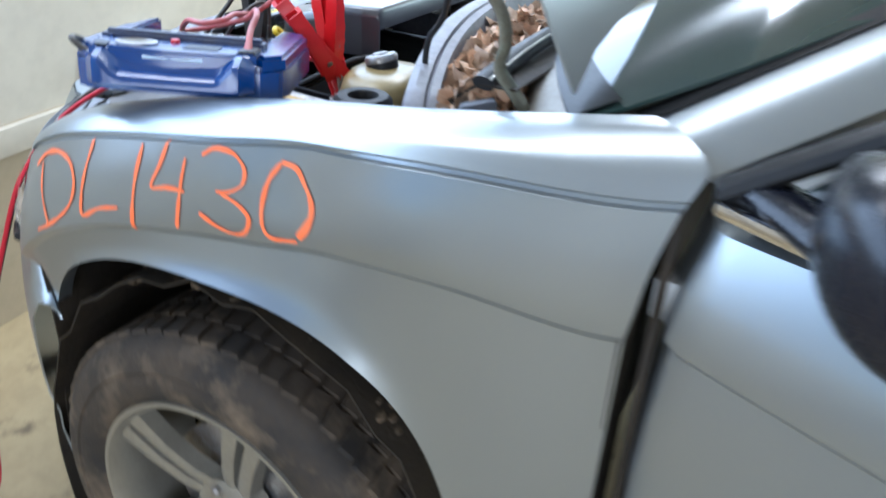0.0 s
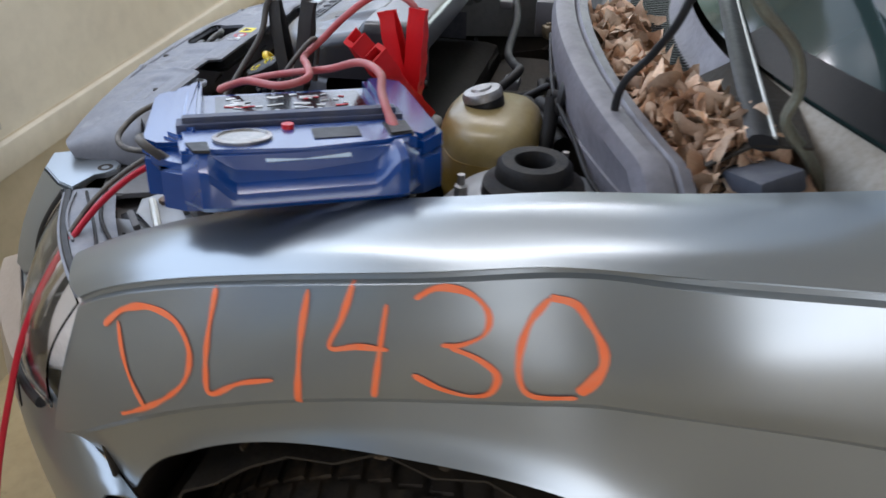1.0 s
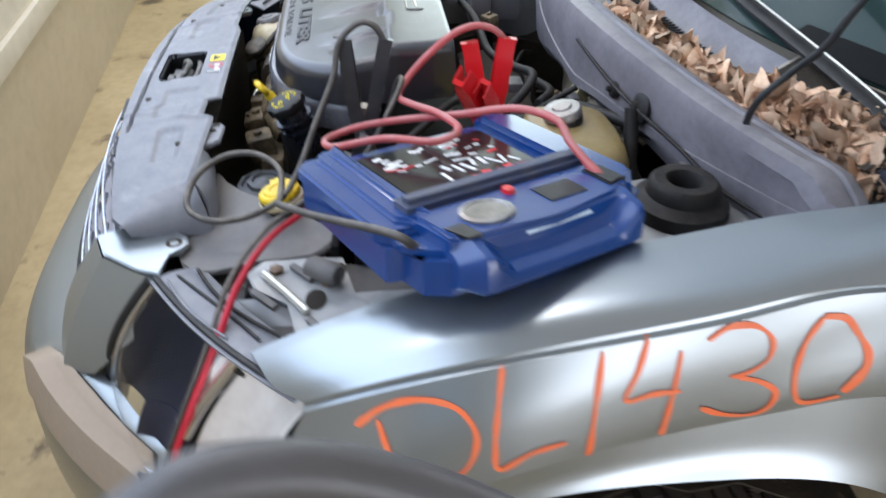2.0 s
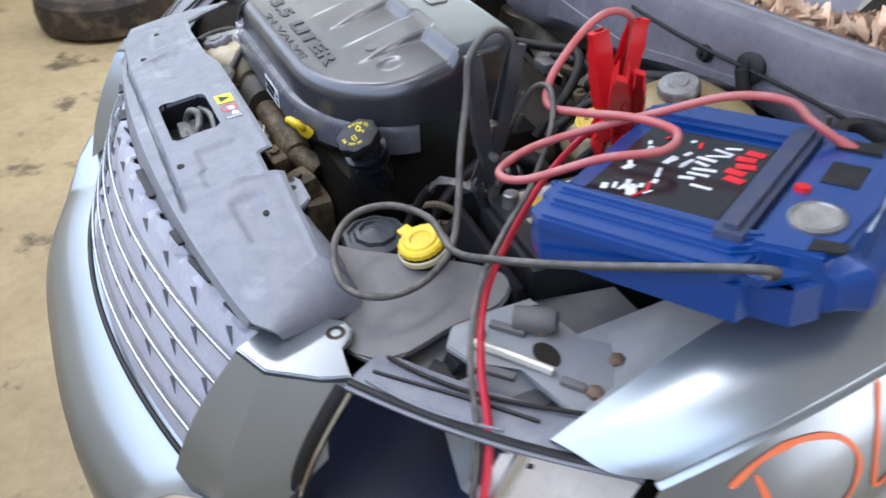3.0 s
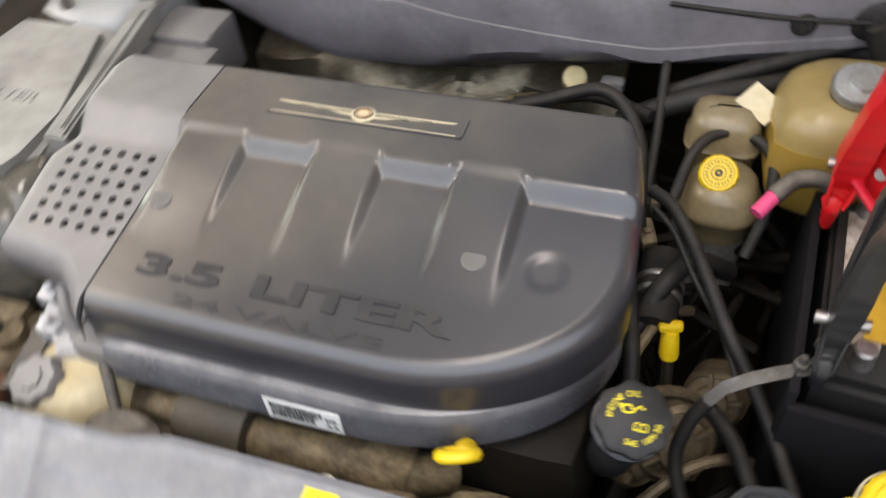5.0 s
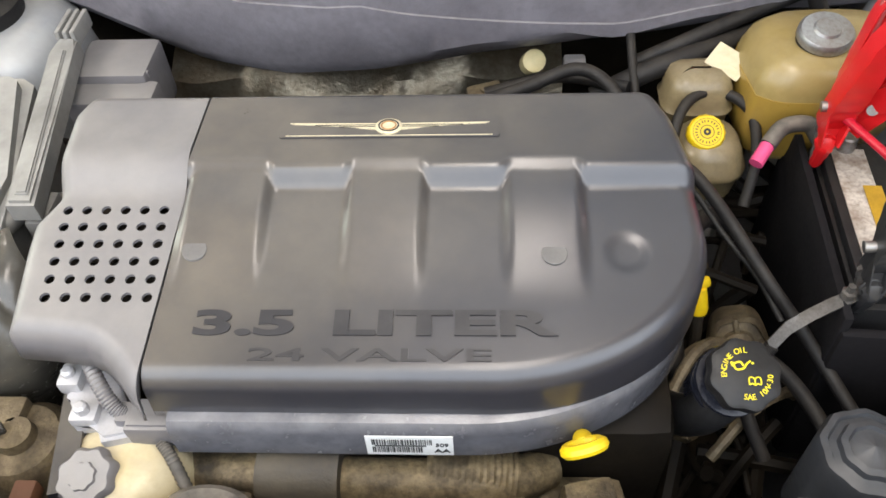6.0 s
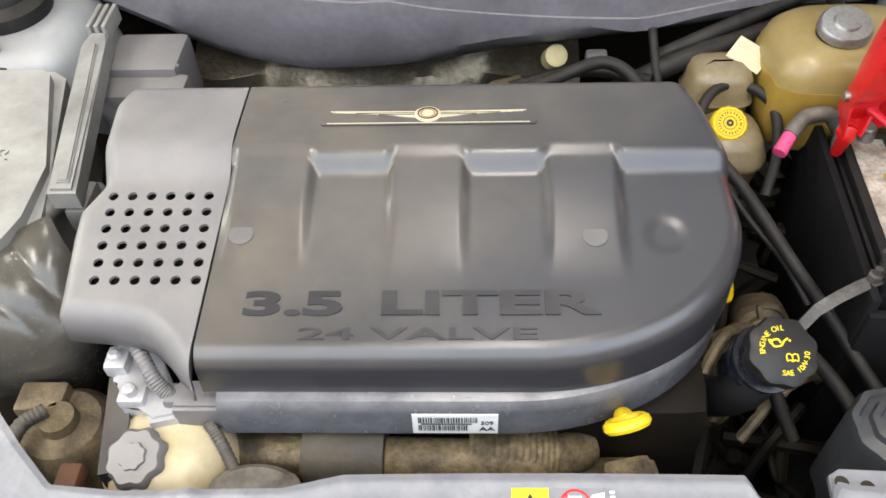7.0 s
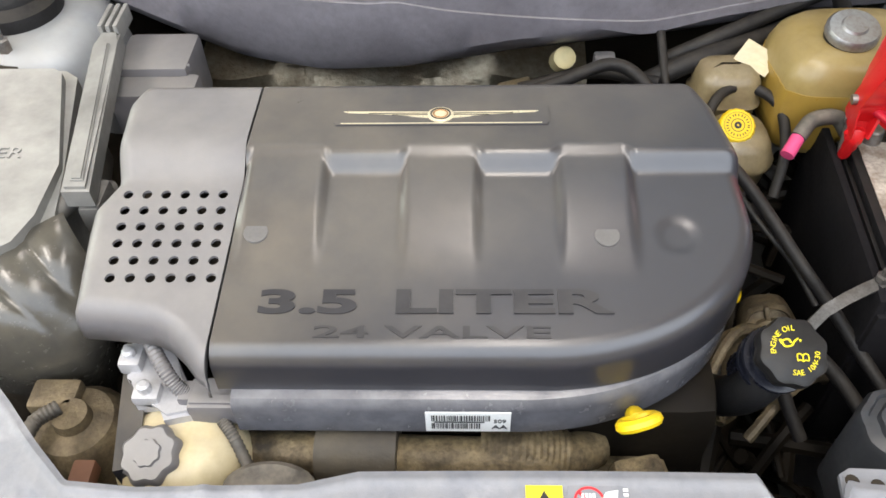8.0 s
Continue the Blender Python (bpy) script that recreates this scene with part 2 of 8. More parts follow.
def plate(bm, outline, z0, z1, m=None, bevel=0.0):
    """An upright prism on an (x, y) outline."""
    low = [bm.verts.new((x, y, z0)) for x, y in outline]
    high = [bm.verts.new((x, y, z1)) for x, y in outline]
    n = len(outline)
    for i in range(n):
        bm.faces.new((low[i], low[(i + 1) % n], high[(i + 1) % n], high[i]))
    top = bm.faces.new(high)
    bm.faces.new(low[::-1])
    if bevel:
        r = bmesh.ops.bevel(bm, geom=list(top.edges), offset=bevel, segments=2, affect="EDGES")
    if m:
        bmesh.ops.transform(bm, matrix=m, verts=[v for v in bm.verts if v.is_valid])


def rounded(x0, y0, x1, y1, r, n=5):
    out = []
    for cx, cy, a0 in ((x1 - r, y1 - r, 0), (x0 + r, y1 - r, 90), (x0 + r, y0 + r, 180), (x1 - r, y0 + r, 270)):
        out += [(cx + r * math.cos(radians(a0 + 90 * k / n)), cy + r * math.sin(radians(a0 + 90 * k / n))) for k in range(n + 1)]
    return out


def along(a, b):
    """A pose at a whose z runs towards b."""
    a, b = Vector(a), Vector(b)
    return Matrix.Translation(a) @ (b - a).to_track_quat("Z", "Y").to_matrix().to_4x4()


def flat_on(origin, x_to, up):
    """A pose at origin with x towards x_to and z near up."""
    x = (Vector(x_to) - Vector(origin)).normalized()
    z = Vector(up)
    z = (z - z.dot(x) * x).normalized()
    y = z.cross(x)
    r = Matrix((x, y, z)).transposed().to_4x4()
    return Matrix.Translation(origin) @ r


def words(name, text, size, material, parent, m, depth=0.0006, wide=1.0, label="", shear=0.0, space=1.0, bold=0.0):
    cu = bpy.data.curves.new(name, "FONT")
    cu.body, cu.size, cu.extrude, cu.shear, cu.space_character = text, size, depth, shear, space
    cu.offset = bold
    cu.align_x, cu.align_y = "CENTER", "CENTER"
    tmp = bpy.data.objects.new(name, cu)
    scene.collection.objects.link(tmp)
    me = bpy.data.meshes.new_from_object(tmp.evaluated_get(bpy.context.evaluated_depsgraph_get()))
    bpy.data.objects.remove(tmp)
    me.name = name
    me.transform(m @ Matrix.Diagonal((wide, 1, 1, 1)))
    me.materials.clear()
    me.materials.append(material)
    ob = new(name, me)
    ob.parent = parent
    ob.matrix_parent_inverse = world_of(parent).inverted()
    if label:
        tagged(ob, label)
    return ob


def single(name, bm, material, label, category, kind="", group="", smooth=True, auto=40):
    return tagged(part(name, bm, material, None, "", smooth, auto), label, category, group, kind)


def ease(a, b, v):
    t = max(0, min(1, (v - a) / (b - a)))
    return t * t * (3 - 2 * t)


GROUND = -0.02

# ---- the garage ----
bm = bmesh.new()
rows = [[(x, y, GROUND) for x in np.linspace(-30, 30, 61)] for y in np.linspace(-30, 30, 61)]
grid(bm, rows)
single("floor", bm, FLOOR, "tan stained concrete workshop floor with dark oil spots", "floor", "structure")
WALLM = pose(0, -1.19, 0, 0, 0, 3.7)
# only wall_front is in view; the openings above and beside it are added
for nm, x0, x1, z0, z1 in (("wall_front", -8, 2.3, 0.59, 1.4), ("wall_front_pier_near", 2.3, 2.95, 0.0, 1.4), ("wall_front_corner", 5.2, 5.7, 0.0, 2.9), ("wall_front_upper", -8, 5.7, 2.9, 3.55), ("wall_front_pier", -8, -3.6, 1.4, 2.9)):
    bm = bmesh.new()
    box(bm, (x0 + x1) / 2, -0.1, (z0 + z1) / 2, x1 - x0, 0.2, z1 - z0, 0, WALLM)
    single(nm, bm, WALL, "cream painted workshop wall in front of the car", "wall", "structure")
bm = bmesh.new()
box(bm, -2.85, -0.095, 0.285, 10.3, 0.2, 0.61, 0, WALLM)
single("wall_front_lower", bm, WALL_LOW, "tan painted lower band of the workshop wall", "wall", "structure")
bm = bmesh.new()
box(bm, -2.85, 0.012, 0.545, 10.3, 0.03, 0.085, 0.006, WALLM)
single("trim", bm, WALL, "cream ledge along the workshop wall", "trim", "structure")
# unseen closing walls; left pier and sill are sized to shape the fender's reflections
for nm, c, s in (("wall_side", (-5.0, 3, 0.43), (0.2, 13, 0.90)), ("wall_side_upper", (-5.0, 3, 3.2), (0.2, 13, 0.8)), ("wall_side_pier", (-5.0, -2.35, 1.84), (0.2, 2.3, 1.92)), ("wall_side_pier_far", (-5.0, 6.6, 1.84), (0.2, 5.0, 1.92)),
                 ("wall_back", (-1.2, 9, 1.76), (13.6, 0.2, 3.56)), ("wall_left_upper", (5.6, 4.0, 3.06), (0.2, 10.2, 0.96)), ("wall_left_sill", (5.6, 4.0, 0.14), (0.2, 10.2, 0.32)), ("wall_left_pier", (5.6, -0.22, 1.44), (0.2, 1.54, 2.28)), ("wall_left_pier_far", (5.6, 7.15, 1.44), (0.2, 3.9, 2.28))):
    bm = bmesh.new()
    box(bm, *c, *s, 0)
    single(nm, bm, WALL, "plain cream wall, unseen, closing the place", "wall", "structure")
# emission stands in for daylight on the greenery; it is unseen except in reflections
GREEN = bpy.data.materials.new("glowing_greenery")
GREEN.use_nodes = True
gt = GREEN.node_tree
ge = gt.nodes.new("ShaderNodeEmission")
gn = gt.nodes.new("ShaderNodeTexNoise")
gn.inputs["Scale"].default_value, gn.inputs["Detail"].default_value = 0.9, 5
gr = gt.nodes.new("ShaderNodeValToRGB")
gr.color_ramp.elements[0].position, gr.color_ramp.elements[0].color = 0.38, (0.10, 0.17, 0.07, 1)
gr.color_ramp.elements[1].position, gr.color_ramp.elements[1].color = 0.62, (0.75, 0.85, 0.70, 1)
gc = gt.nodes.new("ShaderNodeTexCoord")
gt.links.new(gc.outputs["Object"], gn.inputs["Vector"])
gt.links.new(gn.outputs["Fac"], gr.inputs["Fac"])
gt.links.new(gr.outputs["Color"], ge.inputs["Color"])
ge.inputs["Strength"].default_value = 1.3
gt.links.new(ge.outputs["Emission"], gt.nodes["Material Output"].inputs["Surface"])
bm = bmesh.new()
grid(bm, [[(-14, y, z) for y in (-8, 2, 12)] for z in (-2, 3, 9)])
single("backdrop", bm, GREEN, "glowing greenery backdrop outside the side window", "backdrop", "structure")
# unseen ceiling, added to close the place and keep the sun out
bm = bmesh.new()
box(bm, -0.7, 3.9, 3.6, 13.0, 10.4, 0.12, 0)
single("ceiling", bm, CEIL, "plain pale workshop ceiling", "ceiling", "structure")

# ---- the car's body ----
car = thing("car", "silver crossover car with its hood open and a dented fender", "car", (0.11, 0.21, GROUND))

E_LINE = [(-0.24, 0.874, 0.938), (-0.084, 0.88, 1.012), (0.225, 0.882, 1.085), (0.308, 0.884, 1.10), (0.521, 0.89, 1.135), (0.644, 0.895, 1.155), (0.86, 0.91, 1.20)]
C1_LINE = [(-0.2, 0.95, 0.915), (-0.164, 0.967, 0.945), (-0.053, 0.992, 1.000), (0.096, 1.0, 1.037), (0.33, 0.999, 1.078), (0.43, 1.001, 1.09), (0.635, 1.006, 1.112), (0.88, 1.01, 1.140)]
C2_LINE = [(-0.26, 0.965, 0.72), (-0.16, 1.015, 0.79), (-0.087, 1.04, 0.845), (0.031, 1.042, 0.897), (0.13, 1.037, 0.918), (0.31, 1.02, 0.945), (0.447, 1.021, 0.962), (0.664, 1.028, 0.978), (0.86, 1.03, 0.99)]
ARCH_Y, ARCH_Z, ARCH_RX, ARCH_RZ = 0.247, 0.30, 0.435, 0.562


def arch_z(y):
    u = min(abs(y - ARCH_Y) / ARCH_RX, 1)
    return ARCH_Z + ARCH_RZ * (1 - u ** 2.8) ** (1 / 2.8)


def fair(table, degree):
    """One fair curve through the rows: y gives x and z, straight on past the ends."""
    ys = [r[0] for r in table]
    return [np.poly1d(np.polyfit(ys, [r[i] for r in table], degree)) for i in (1, 2)], ys[0], ys[-1]


FAIR = {id(E_LINE): fair(E_LINE, 4), id(C1_LINE): fair(C1_LINE, 5), id(C2_LINE): fair(C2_LINE, 6)}


def smooth_line(table, y):
    curves, lo, hi = FAIR[id(table)]
    c = max(lo, min(hi, y))
    return np.array([p(c) + p.deriv()(c) * (y - c) for p in curves])


def fender_row(k, s):
    """A point of the fender: k names the line along it, s runs from the headlight to the door."""
    front = {0: -0.235, 1: -0.235, 2: -0.225, 3: -0.205, 4: -0.172, 5: -0.172, 6: -0.215, 7: -0.245, 8: -0.264, 9: -0.264, 10: -0.262, 11: -0.26, 12: -0.255}[k]
    back = {0: 0.80, 1: 0.806, 2: 0.843, 3: 0.882, 4: 0.874, 5: 0.868, 6: 0.853, 7: 0.845, 8: 0.84, 9: 0.838, 10: 0.834, 11: 0.832, 12: 0.832}[k]
    y = front + s * (back - front)
    e, c1, c2 = smooth_line(E_LINE, y), smooth_line(C1_LINE, y), smooth_line(C2_LINE, y)
    az = 0.675 + 0.03 * max(0, (-0.13 - y) / 0.13) ** 1.4 if y < -0.13 else max(arch_z(y), 0.675) if y < 0 else arch_z(y) if y < 0.66 else 0.28
    ax = 1.036 - 0.05 * max(0, min(1, (-0.02 - y) / 0.16)) - 0.042 * max(0, min(1, (-0.13 - y) / 0.13)) - 0.012 * max(0, min(1, (y - 0.5) / 0.3))
    if k == 0:
        x, z = e[0] - 0.012, e[1] - 0.05
    elif k == 1:
        x, z = e
    elif k == 2:
        x, z = e + (c1 - e) * 0.3 + np.array((0.004, 0.012))
    elif k == 3:
        x, z = e + (c1 - e) * 0.7 + np.array((0.007, 0.014))
    elif k == 4:
        x, z = c1 + np.array((-0.001, 0.0055))
    elif k == 5:
        x, z = c1 + np.array((0.0035, -0.0055))
    elif k == 6:
        x, z = c1 + (c2 - c1) * 0.45 + np.array((0.0065, 0.002))
    elif k == 7:
        x, z = c1 + (c2 - c1) * 0.8 + np.array((0.0045, 0.001))
    elif k == 8:
        x, z = c2
    elif k == 9:
        x, z = c2 + np.array((-0.011, -0.014))
    elif k == 10:
        z = max(az + 0.3 * (c2[1] - az), az + 0.012)
        x = c2[0] + (ax - c2[0]) * 0.55 - 0.008
    elif k == 11:
        x, z = ax, az
    else:
        x, z = ax - 0.03, az + 0.006
    if k in (10, 11):
        w = ease(0.48, 0.66, y)
        f = min(1.0, (c2[1] - 0.014 - z) / 0.476)
        x += w * (c2[0] - 0.011 + f * (ax - c2[0] + 0.011) - x)
    d = math.exp(-((y - 0.375) / 0.085) ** 2 - ((z - 1.06) / 0.065) ** 2)
    x -= 0.014 * d
    if 4 < k < 10:
        x += 0.007 * math.exp(-((y - 0.56) / 0.085) ** 2) * (0.3, 0.8, 1, 0.6, 0.3)[k - 5] - 0.004 * math.exp(-((y - 0.42) / 0.05) ** 2)
    if k < 4:
        z -= 0.007 * (0, 0, 0.6, 1)[k] * math.exp(-((y - 0.33) / 0.15) ** 2)
    return (x, y, z)


def finer(k, s):
    """Between the lines too, so that the sheet bends smoothly."""
    a = int(k)
    if a == k:
        return fender_row(a, s)
    p, q = Vector(fender_row(a, s)), Vector(fender_row(a + 1, s))
    first, last = next((g for g in ((0, 1), (1, 4), (4, 5), (5, 8), (8, 9), (9, 11), (11, 12)) if g[0] <= a < g[1]))
    o = Vector(fender_row(a - 1, s)) if a > first else 2 * p - q
    n = Vector(fender_row(a + 2, s)) if a + 1 < last else 2 * q - p
    t = k - a
    r = 0.5 * (2 * p + (q - o) * t + (2 * o - 5 * p + 4 * q - n) * t * t + (3 * p - o - 3 * q + n) * t ** 3)
    if a == 4:
        r += Vector((-0.006, 0, -0.001))
    return tuple(r)


def make_fender(mirror=False):
    bm = bmesh.new()
    us = sorted({*np.linspace(0, 1, 90), *np.linspace(0.01, 0.06, 8), *np.linspace(0.74, 0.84, 10)})
    ks = [0, 1, 1.2, 1.5, 1.75, 2, 2.33, 2.66, 3, 3.33, 3.66, 4, 4.3, 4.7, 5, 5.25, 5.5, 5.75, 6, 6.33, 6.66, 7, 7.33, 7.66, 8, 9, 9.25, 9.5, 9.75, 10, 10.33, 10.66, 11, 12]
    grid(bm, [[finer(k, s) for s in us] for k in ks])
    if mirror:
        for v in bm.verts:
            v.co.x = 0.22 - v.co.x
    return bm


fender_bm = make_fender()
from mathutils.bvhtree import BVHTree
fender_tree = BVHTree.FromBMesh(fender_bm)
thicken(fender_bm, 0.0012)
fender = part("front_fender", fender_bm, PAINT, car, "dented silver fender with orange marker writing", auto=30)
bm = make_fender(True)
thicken(bm, 0.0012)
part("front_fender", bm, PAINT, car, auto=30)

# marker writing, laid onto the sheet metal
STROKES = [
    [(-0.117, 0.94), (-0.087, 0.967), (-0.05, 0.981), (-0.013, 0.977), (0.006, 0.953), (0.001, 0.921), (-0.023, 0.894), (-0.058, 0.869), (-0.09, 0.85)],
    [(-0.094, 0.953), (-0.078, 0.909), (-0.055, 0.873)],
    [(0.033, 1.02), (0.028, 0.976), (0.026, 0.939), (0.031, 0.912), (0.064, 0.93), (0.101, 0.94)],
    [(0.134, 1.036), (0.129, 0.981), (0.126, 0.909)],
    [(0.18, 1.049), (0.171, 1.015), (0.16, 0.984), (0.189, 0.989), (0.219, 0.99)],
    [(0.215, 1.035), (0.21, 0.981), (0.205, 0.933)],
    [(0.242, 1.044), (0.263, 1.057), (0.292, 1.056), (0.312, 1.04), (0.311, 1.019), (0.29, 1.005), (0.271, 1.002)],
    [(0.279, 1.001), (0.307, 0.992), (0.326, 0.977), (0.32, 0.956), (0.3, 0.949), (0.271, 0.954), (0.244, 0.966)],
    [(0.367, 1.059), (0.351, 1.033), (0.345, 0.999), (0.35, 0.97), (0.365, 0.959), (0.403, 0.964)],
    [(0.367, 1.06), (0.391, 1.057), (0.406, 1.041), (0.42, 1.022), (0.423, 1.004), (0.415, 0.985), (0.404, 0.97)],
]


def marker_stroke(pts, width):
    bm = bmesh.new()
    path = [Vector((1.02, y, z)) for y, z in pts]
    path = spline(path, 10)
    rows = []
    for i, p in enumerate(path):
        d = (path[min(i + 1, len(path) - 1)] - path[max(i - 1, 0)]).normalized()
        side = Vector((0, -d.z, d.y))
        w = width * (0.75 + 0.5 * noise.noise(p * 38)) * (0.45 if i in (0, len(path) - 1) else 1)
        row = []
        for f in (-0.5, -0.17, 0.17, 0.5):
            q = p + side * w * f
            hit = fender_tree.ray_cast(Vector((1.5, q.y, q.z)), Vector((-1, 0, 0)))[0]
            if hit is None or abs(hit.x - 1.02) > 0.06:
                hit = Vector((rows[-1][0].x - 0.0016 if rows else 1.03, q.y, q.z))
            row.append(hit + Vector((0.0016, 0, 0)))
        rows.append(row)
    grid(bm, rows)
    return bm


for i, st in enumerate(STROKES):
    part("marker_stroke", marker_stroke(st, 0.0115 if i == 9 else 0.0078), ORANGE, fender, "orange marker stroke of the letters DL1430")

# hood, raised on its rear hinges
HOOD = pose(0.11, 0.70, 1.18, -60, 0, 0)
bm = bmesh.new()
rows = []
for v in np.linspace(0, 1, 12):
    rows.append([HOOD @ Vector((x * (0.755 - 0.05 * v * v), -1.12 * v * (1 - 0.09 * (x) ** 2) - 0.06 * (1 - v) * (1 - x ** 6), 0.03 * (1 - x * x) + 0.012 * math.sin(v * 3))) for x in np.linspace(-1, 1, 17)])
grid(bm, rows)
thicken(bm, 0.004)
hood = part("hood", bm, PAINT, car, "raised silver hood")
bm = bmesh.new()
inner = [[p + HOOD.to_3x3() @ Vector((0, 0, -0.022 - 0.008 * math.sin(3 * i) * math.sin(2 * j))) for j, p in enumerate(row)] for i, row in enumerate(rows)]
grid(bm, [[a, *(b for b in q[1:-1]), z] for a, q, z in ((r[0], n, r[-1]) for r, n in zip(rows, inner))][1:-1])
part("hood_inner_panel", bm, mat("pale_inner_paint", (0.52, 0.53, 0.52), 0.4, 0.2, scale=5, amount=0.3), hood, "pale inner panel of the hood")

# engine bay support panel between the headlights, plastic
CX = 0.11


REAR_EDGE = [(-0.43, -0.225), (-0.399, -0.255), (-0.357, -0.298), (-0.315, -0.337), (-0.25, -0.345), (-0.11, -0.346), (-0.06, -0.335), (0.271, -0.334), (0.279, -0.356), (0.334, -0.358), (0.342, -0.339), (0.58, -0.352)]


def shield_pt(x, f):
    """x across the car, f from the rear edge (0) to the front edge (1)."""
    if x > 0.45:
        x = 0.45 + (x - 0.45) * (1 - 0.42 * (1 - f))
    u = (x - CX) / 0.5
    rear = lerp_table(REAR_EDGE, x)[0]
    front = -0.503 + 0.045 * u * u + 0.01 * u ** 4
    y = rear + (front - rear) * f
    z = 0.992 - 0.028 * u * u - 0.022 * f * f
    # raised rear bead, an open joint along the front third, shallow sunk fields and ribs
    z += 0.003 * math.exp(-((f - 0.05) / 0.03) ** 2)
    z -= 0.009 * math.exp(-((y + 0.480 - 0.05 * (u + 0.4) ** 2 * (x < -0.05)) / 0.0028) ** 2) * (1 - ease(0.33, 0.36, x))
    for a, b, lo, hi in ((-0.36, -0.20, 0.2, 0.62), (-0.16, -0.03, 0.25, 0.65), (0.215, 0.33, 0.22, 0.66), (0.36, 0.47, 0.25, 0.6)):
        z -= 0.005 * ease(a, a + 0.014, x) * (1 - ease(b - 0.014, b, x)) * ease(lo, lo + 0.09, f) * (1 - ease(hi - 0.09, hi, f))
    z += 0.003 * math.exp(-((x - 0.345 + 0.06 * f) / 0.006) ** 2) + 0.003 * math.exp(-((x + 0.19 - 0.06 * f) / 0.006) ** 2)
    return Vector((x, y, z))


bm = bmesh.new()
xs = np.linspace(CX - 0.53, CX + 0.47, 301)
fs = np.linspace(0, 1, 64)
vs = {}
for i, x in enumerate(xs):
    for j, f in enumerate(fs):
        vs[i, j] = bm.verts.new(shield_pt(x, f))
for i in range(300):
    for j in range(63):
        c = shield_pt((xs[i] + xs[i + 1]) / 2, (fs[j] + fs[j + 1]) / 2)
        if math.hypot(max(0, abs(c.x - 0.1125) - 0.050), max(0, abs(c.y + 0.4225) - 0.0245)) < 0.012:
            continue
        bm.faces.new((vs[i, j], vs[i + 1, j], vs[i + 1, j + 1], vs[i, j + 1]))
# the outer end rolls down onto the splash panel
last = xs[-1]
roll = []
for f in fs[::3]:
    p = shield_pt(last, f)
    q = Vector((0.575 + 0.027 * f, -0.318 - 0.110 * f, 0.908 + 0.018 * f))
    roll.append([p.lerp(q, w) + Vector((0.012, 0.004, 0.010)) * math.sin(math.pi * w) for w in np.linspace(0, 1, 8)])
grid(bm, roll)
roll = []
for x in np.linspace(0.44, last, 16):
    p = shield_pt(x, 0)
    w_ = ease(0.44, 0.50, x)
    q = Vector((p.x + 0.05 * w_, p.y + 0.012 + 0.020 * w_, 0.908))
    roll.append([p.lerp(q, w) + Vector((0, 0.008, 0.008)) * math.sin(math.pi * w) for w in np.linspace(0, 1, 7)])
grid(bm, roll)
bmesh.ops.delete(bm, geom=[v for v in bm.verts if not v.link_faces], context="VERTS")
thicken(bm, 0.006)
part("radiator_panel", bm, SHIELD, car, "dusty grey plastic radiator panel with hood latch opening")

# small bracket screwed to the wall
bm = bmesh.new()
plate(bm, [(-0.045, -0.07), (0.045, -0.07), (0.03, -0.02), (0.008, 0.075), (-0.012, 0.075), (-0.03, -0.02)], 0, 0.012, None, 0.003)
box(bm, 0.0, -0.055, 0.022, 0.075, 0.022, 0.03, 0.004)
bmesh.ops.transform(bm, matrix=flat_on((0.01, -1.19, 0.70), (-0.99, -1.255, 0.70), (0.065, 1, 0)), verts=bm.verts)
single("wall_bracket", bm, STEEL, "small grimy grey bracket screwed to the cream wall", "bracket")

# ---- engine cover ----
FINGERS = ((-0.187, -0.108), (-0.031, 0.042), (0.119, 0.190))


def seam_x(y):
    """Joint between the cover and its perforated side panel."""
    return float(np.interp(y, (-0.30, -0.05, 0.10), (-0.199, -0.190, -0.188)))


def cover_right(y):
    return float(np.interp(y, (-0.11, -0.03, 0.03, 0.066), (0.305, 0.298, 0.288, 0.275)))


def panel_left(y):
    return float(np.interp(y, (-0.21, -0.12, -0.09, -0.058, -0.02, 0.04, 0.066), (-0.331, -0.339, -0.340, -0.322, -0.327, -0.333, -0.325)))


def cover_z(x, y):
    """Height of the cover: a flat ledge behind, three raised runners on the slope before it."""
    ledge, low = 1.0885, 1.0765 + 0.17 * y
    if x < seam_x(y):
        s = ease(-0.066, -0.016, y)
        return low + (ledge - low) * s
    f = sum(ease(a - 0.006, a + 0.006, x) * (1 - ease(b - 0.006, b + 0.006, x)) for a, b in FINGERS)
    low += 0.0130 * f * ease(-0.180, -0.06, y) + 0.0030 * (1 - f) * ease(-0.17, -0.07, y)
    s = ease(-0.060 + 0.014 * f, -0.041 + 0.010 * f, y)
    d = math.hypot(x - 0.228, y + 0.127)
    return low + (ledge - low) * s - 0.0022 * (1 - ease(0.010, 0.023, d))


def notch_front(x):
    """Front line of the side panel, drawn back over the bracket."""
    return float(np.interp(x, (-0.345, -0.335, -0.30, -0.262, -0.245, -0.228, -0.213, -0.199), (-0.200, -0.206, -0.209, -0.214, -0.222, -0.236, -0.252, -0.262)))


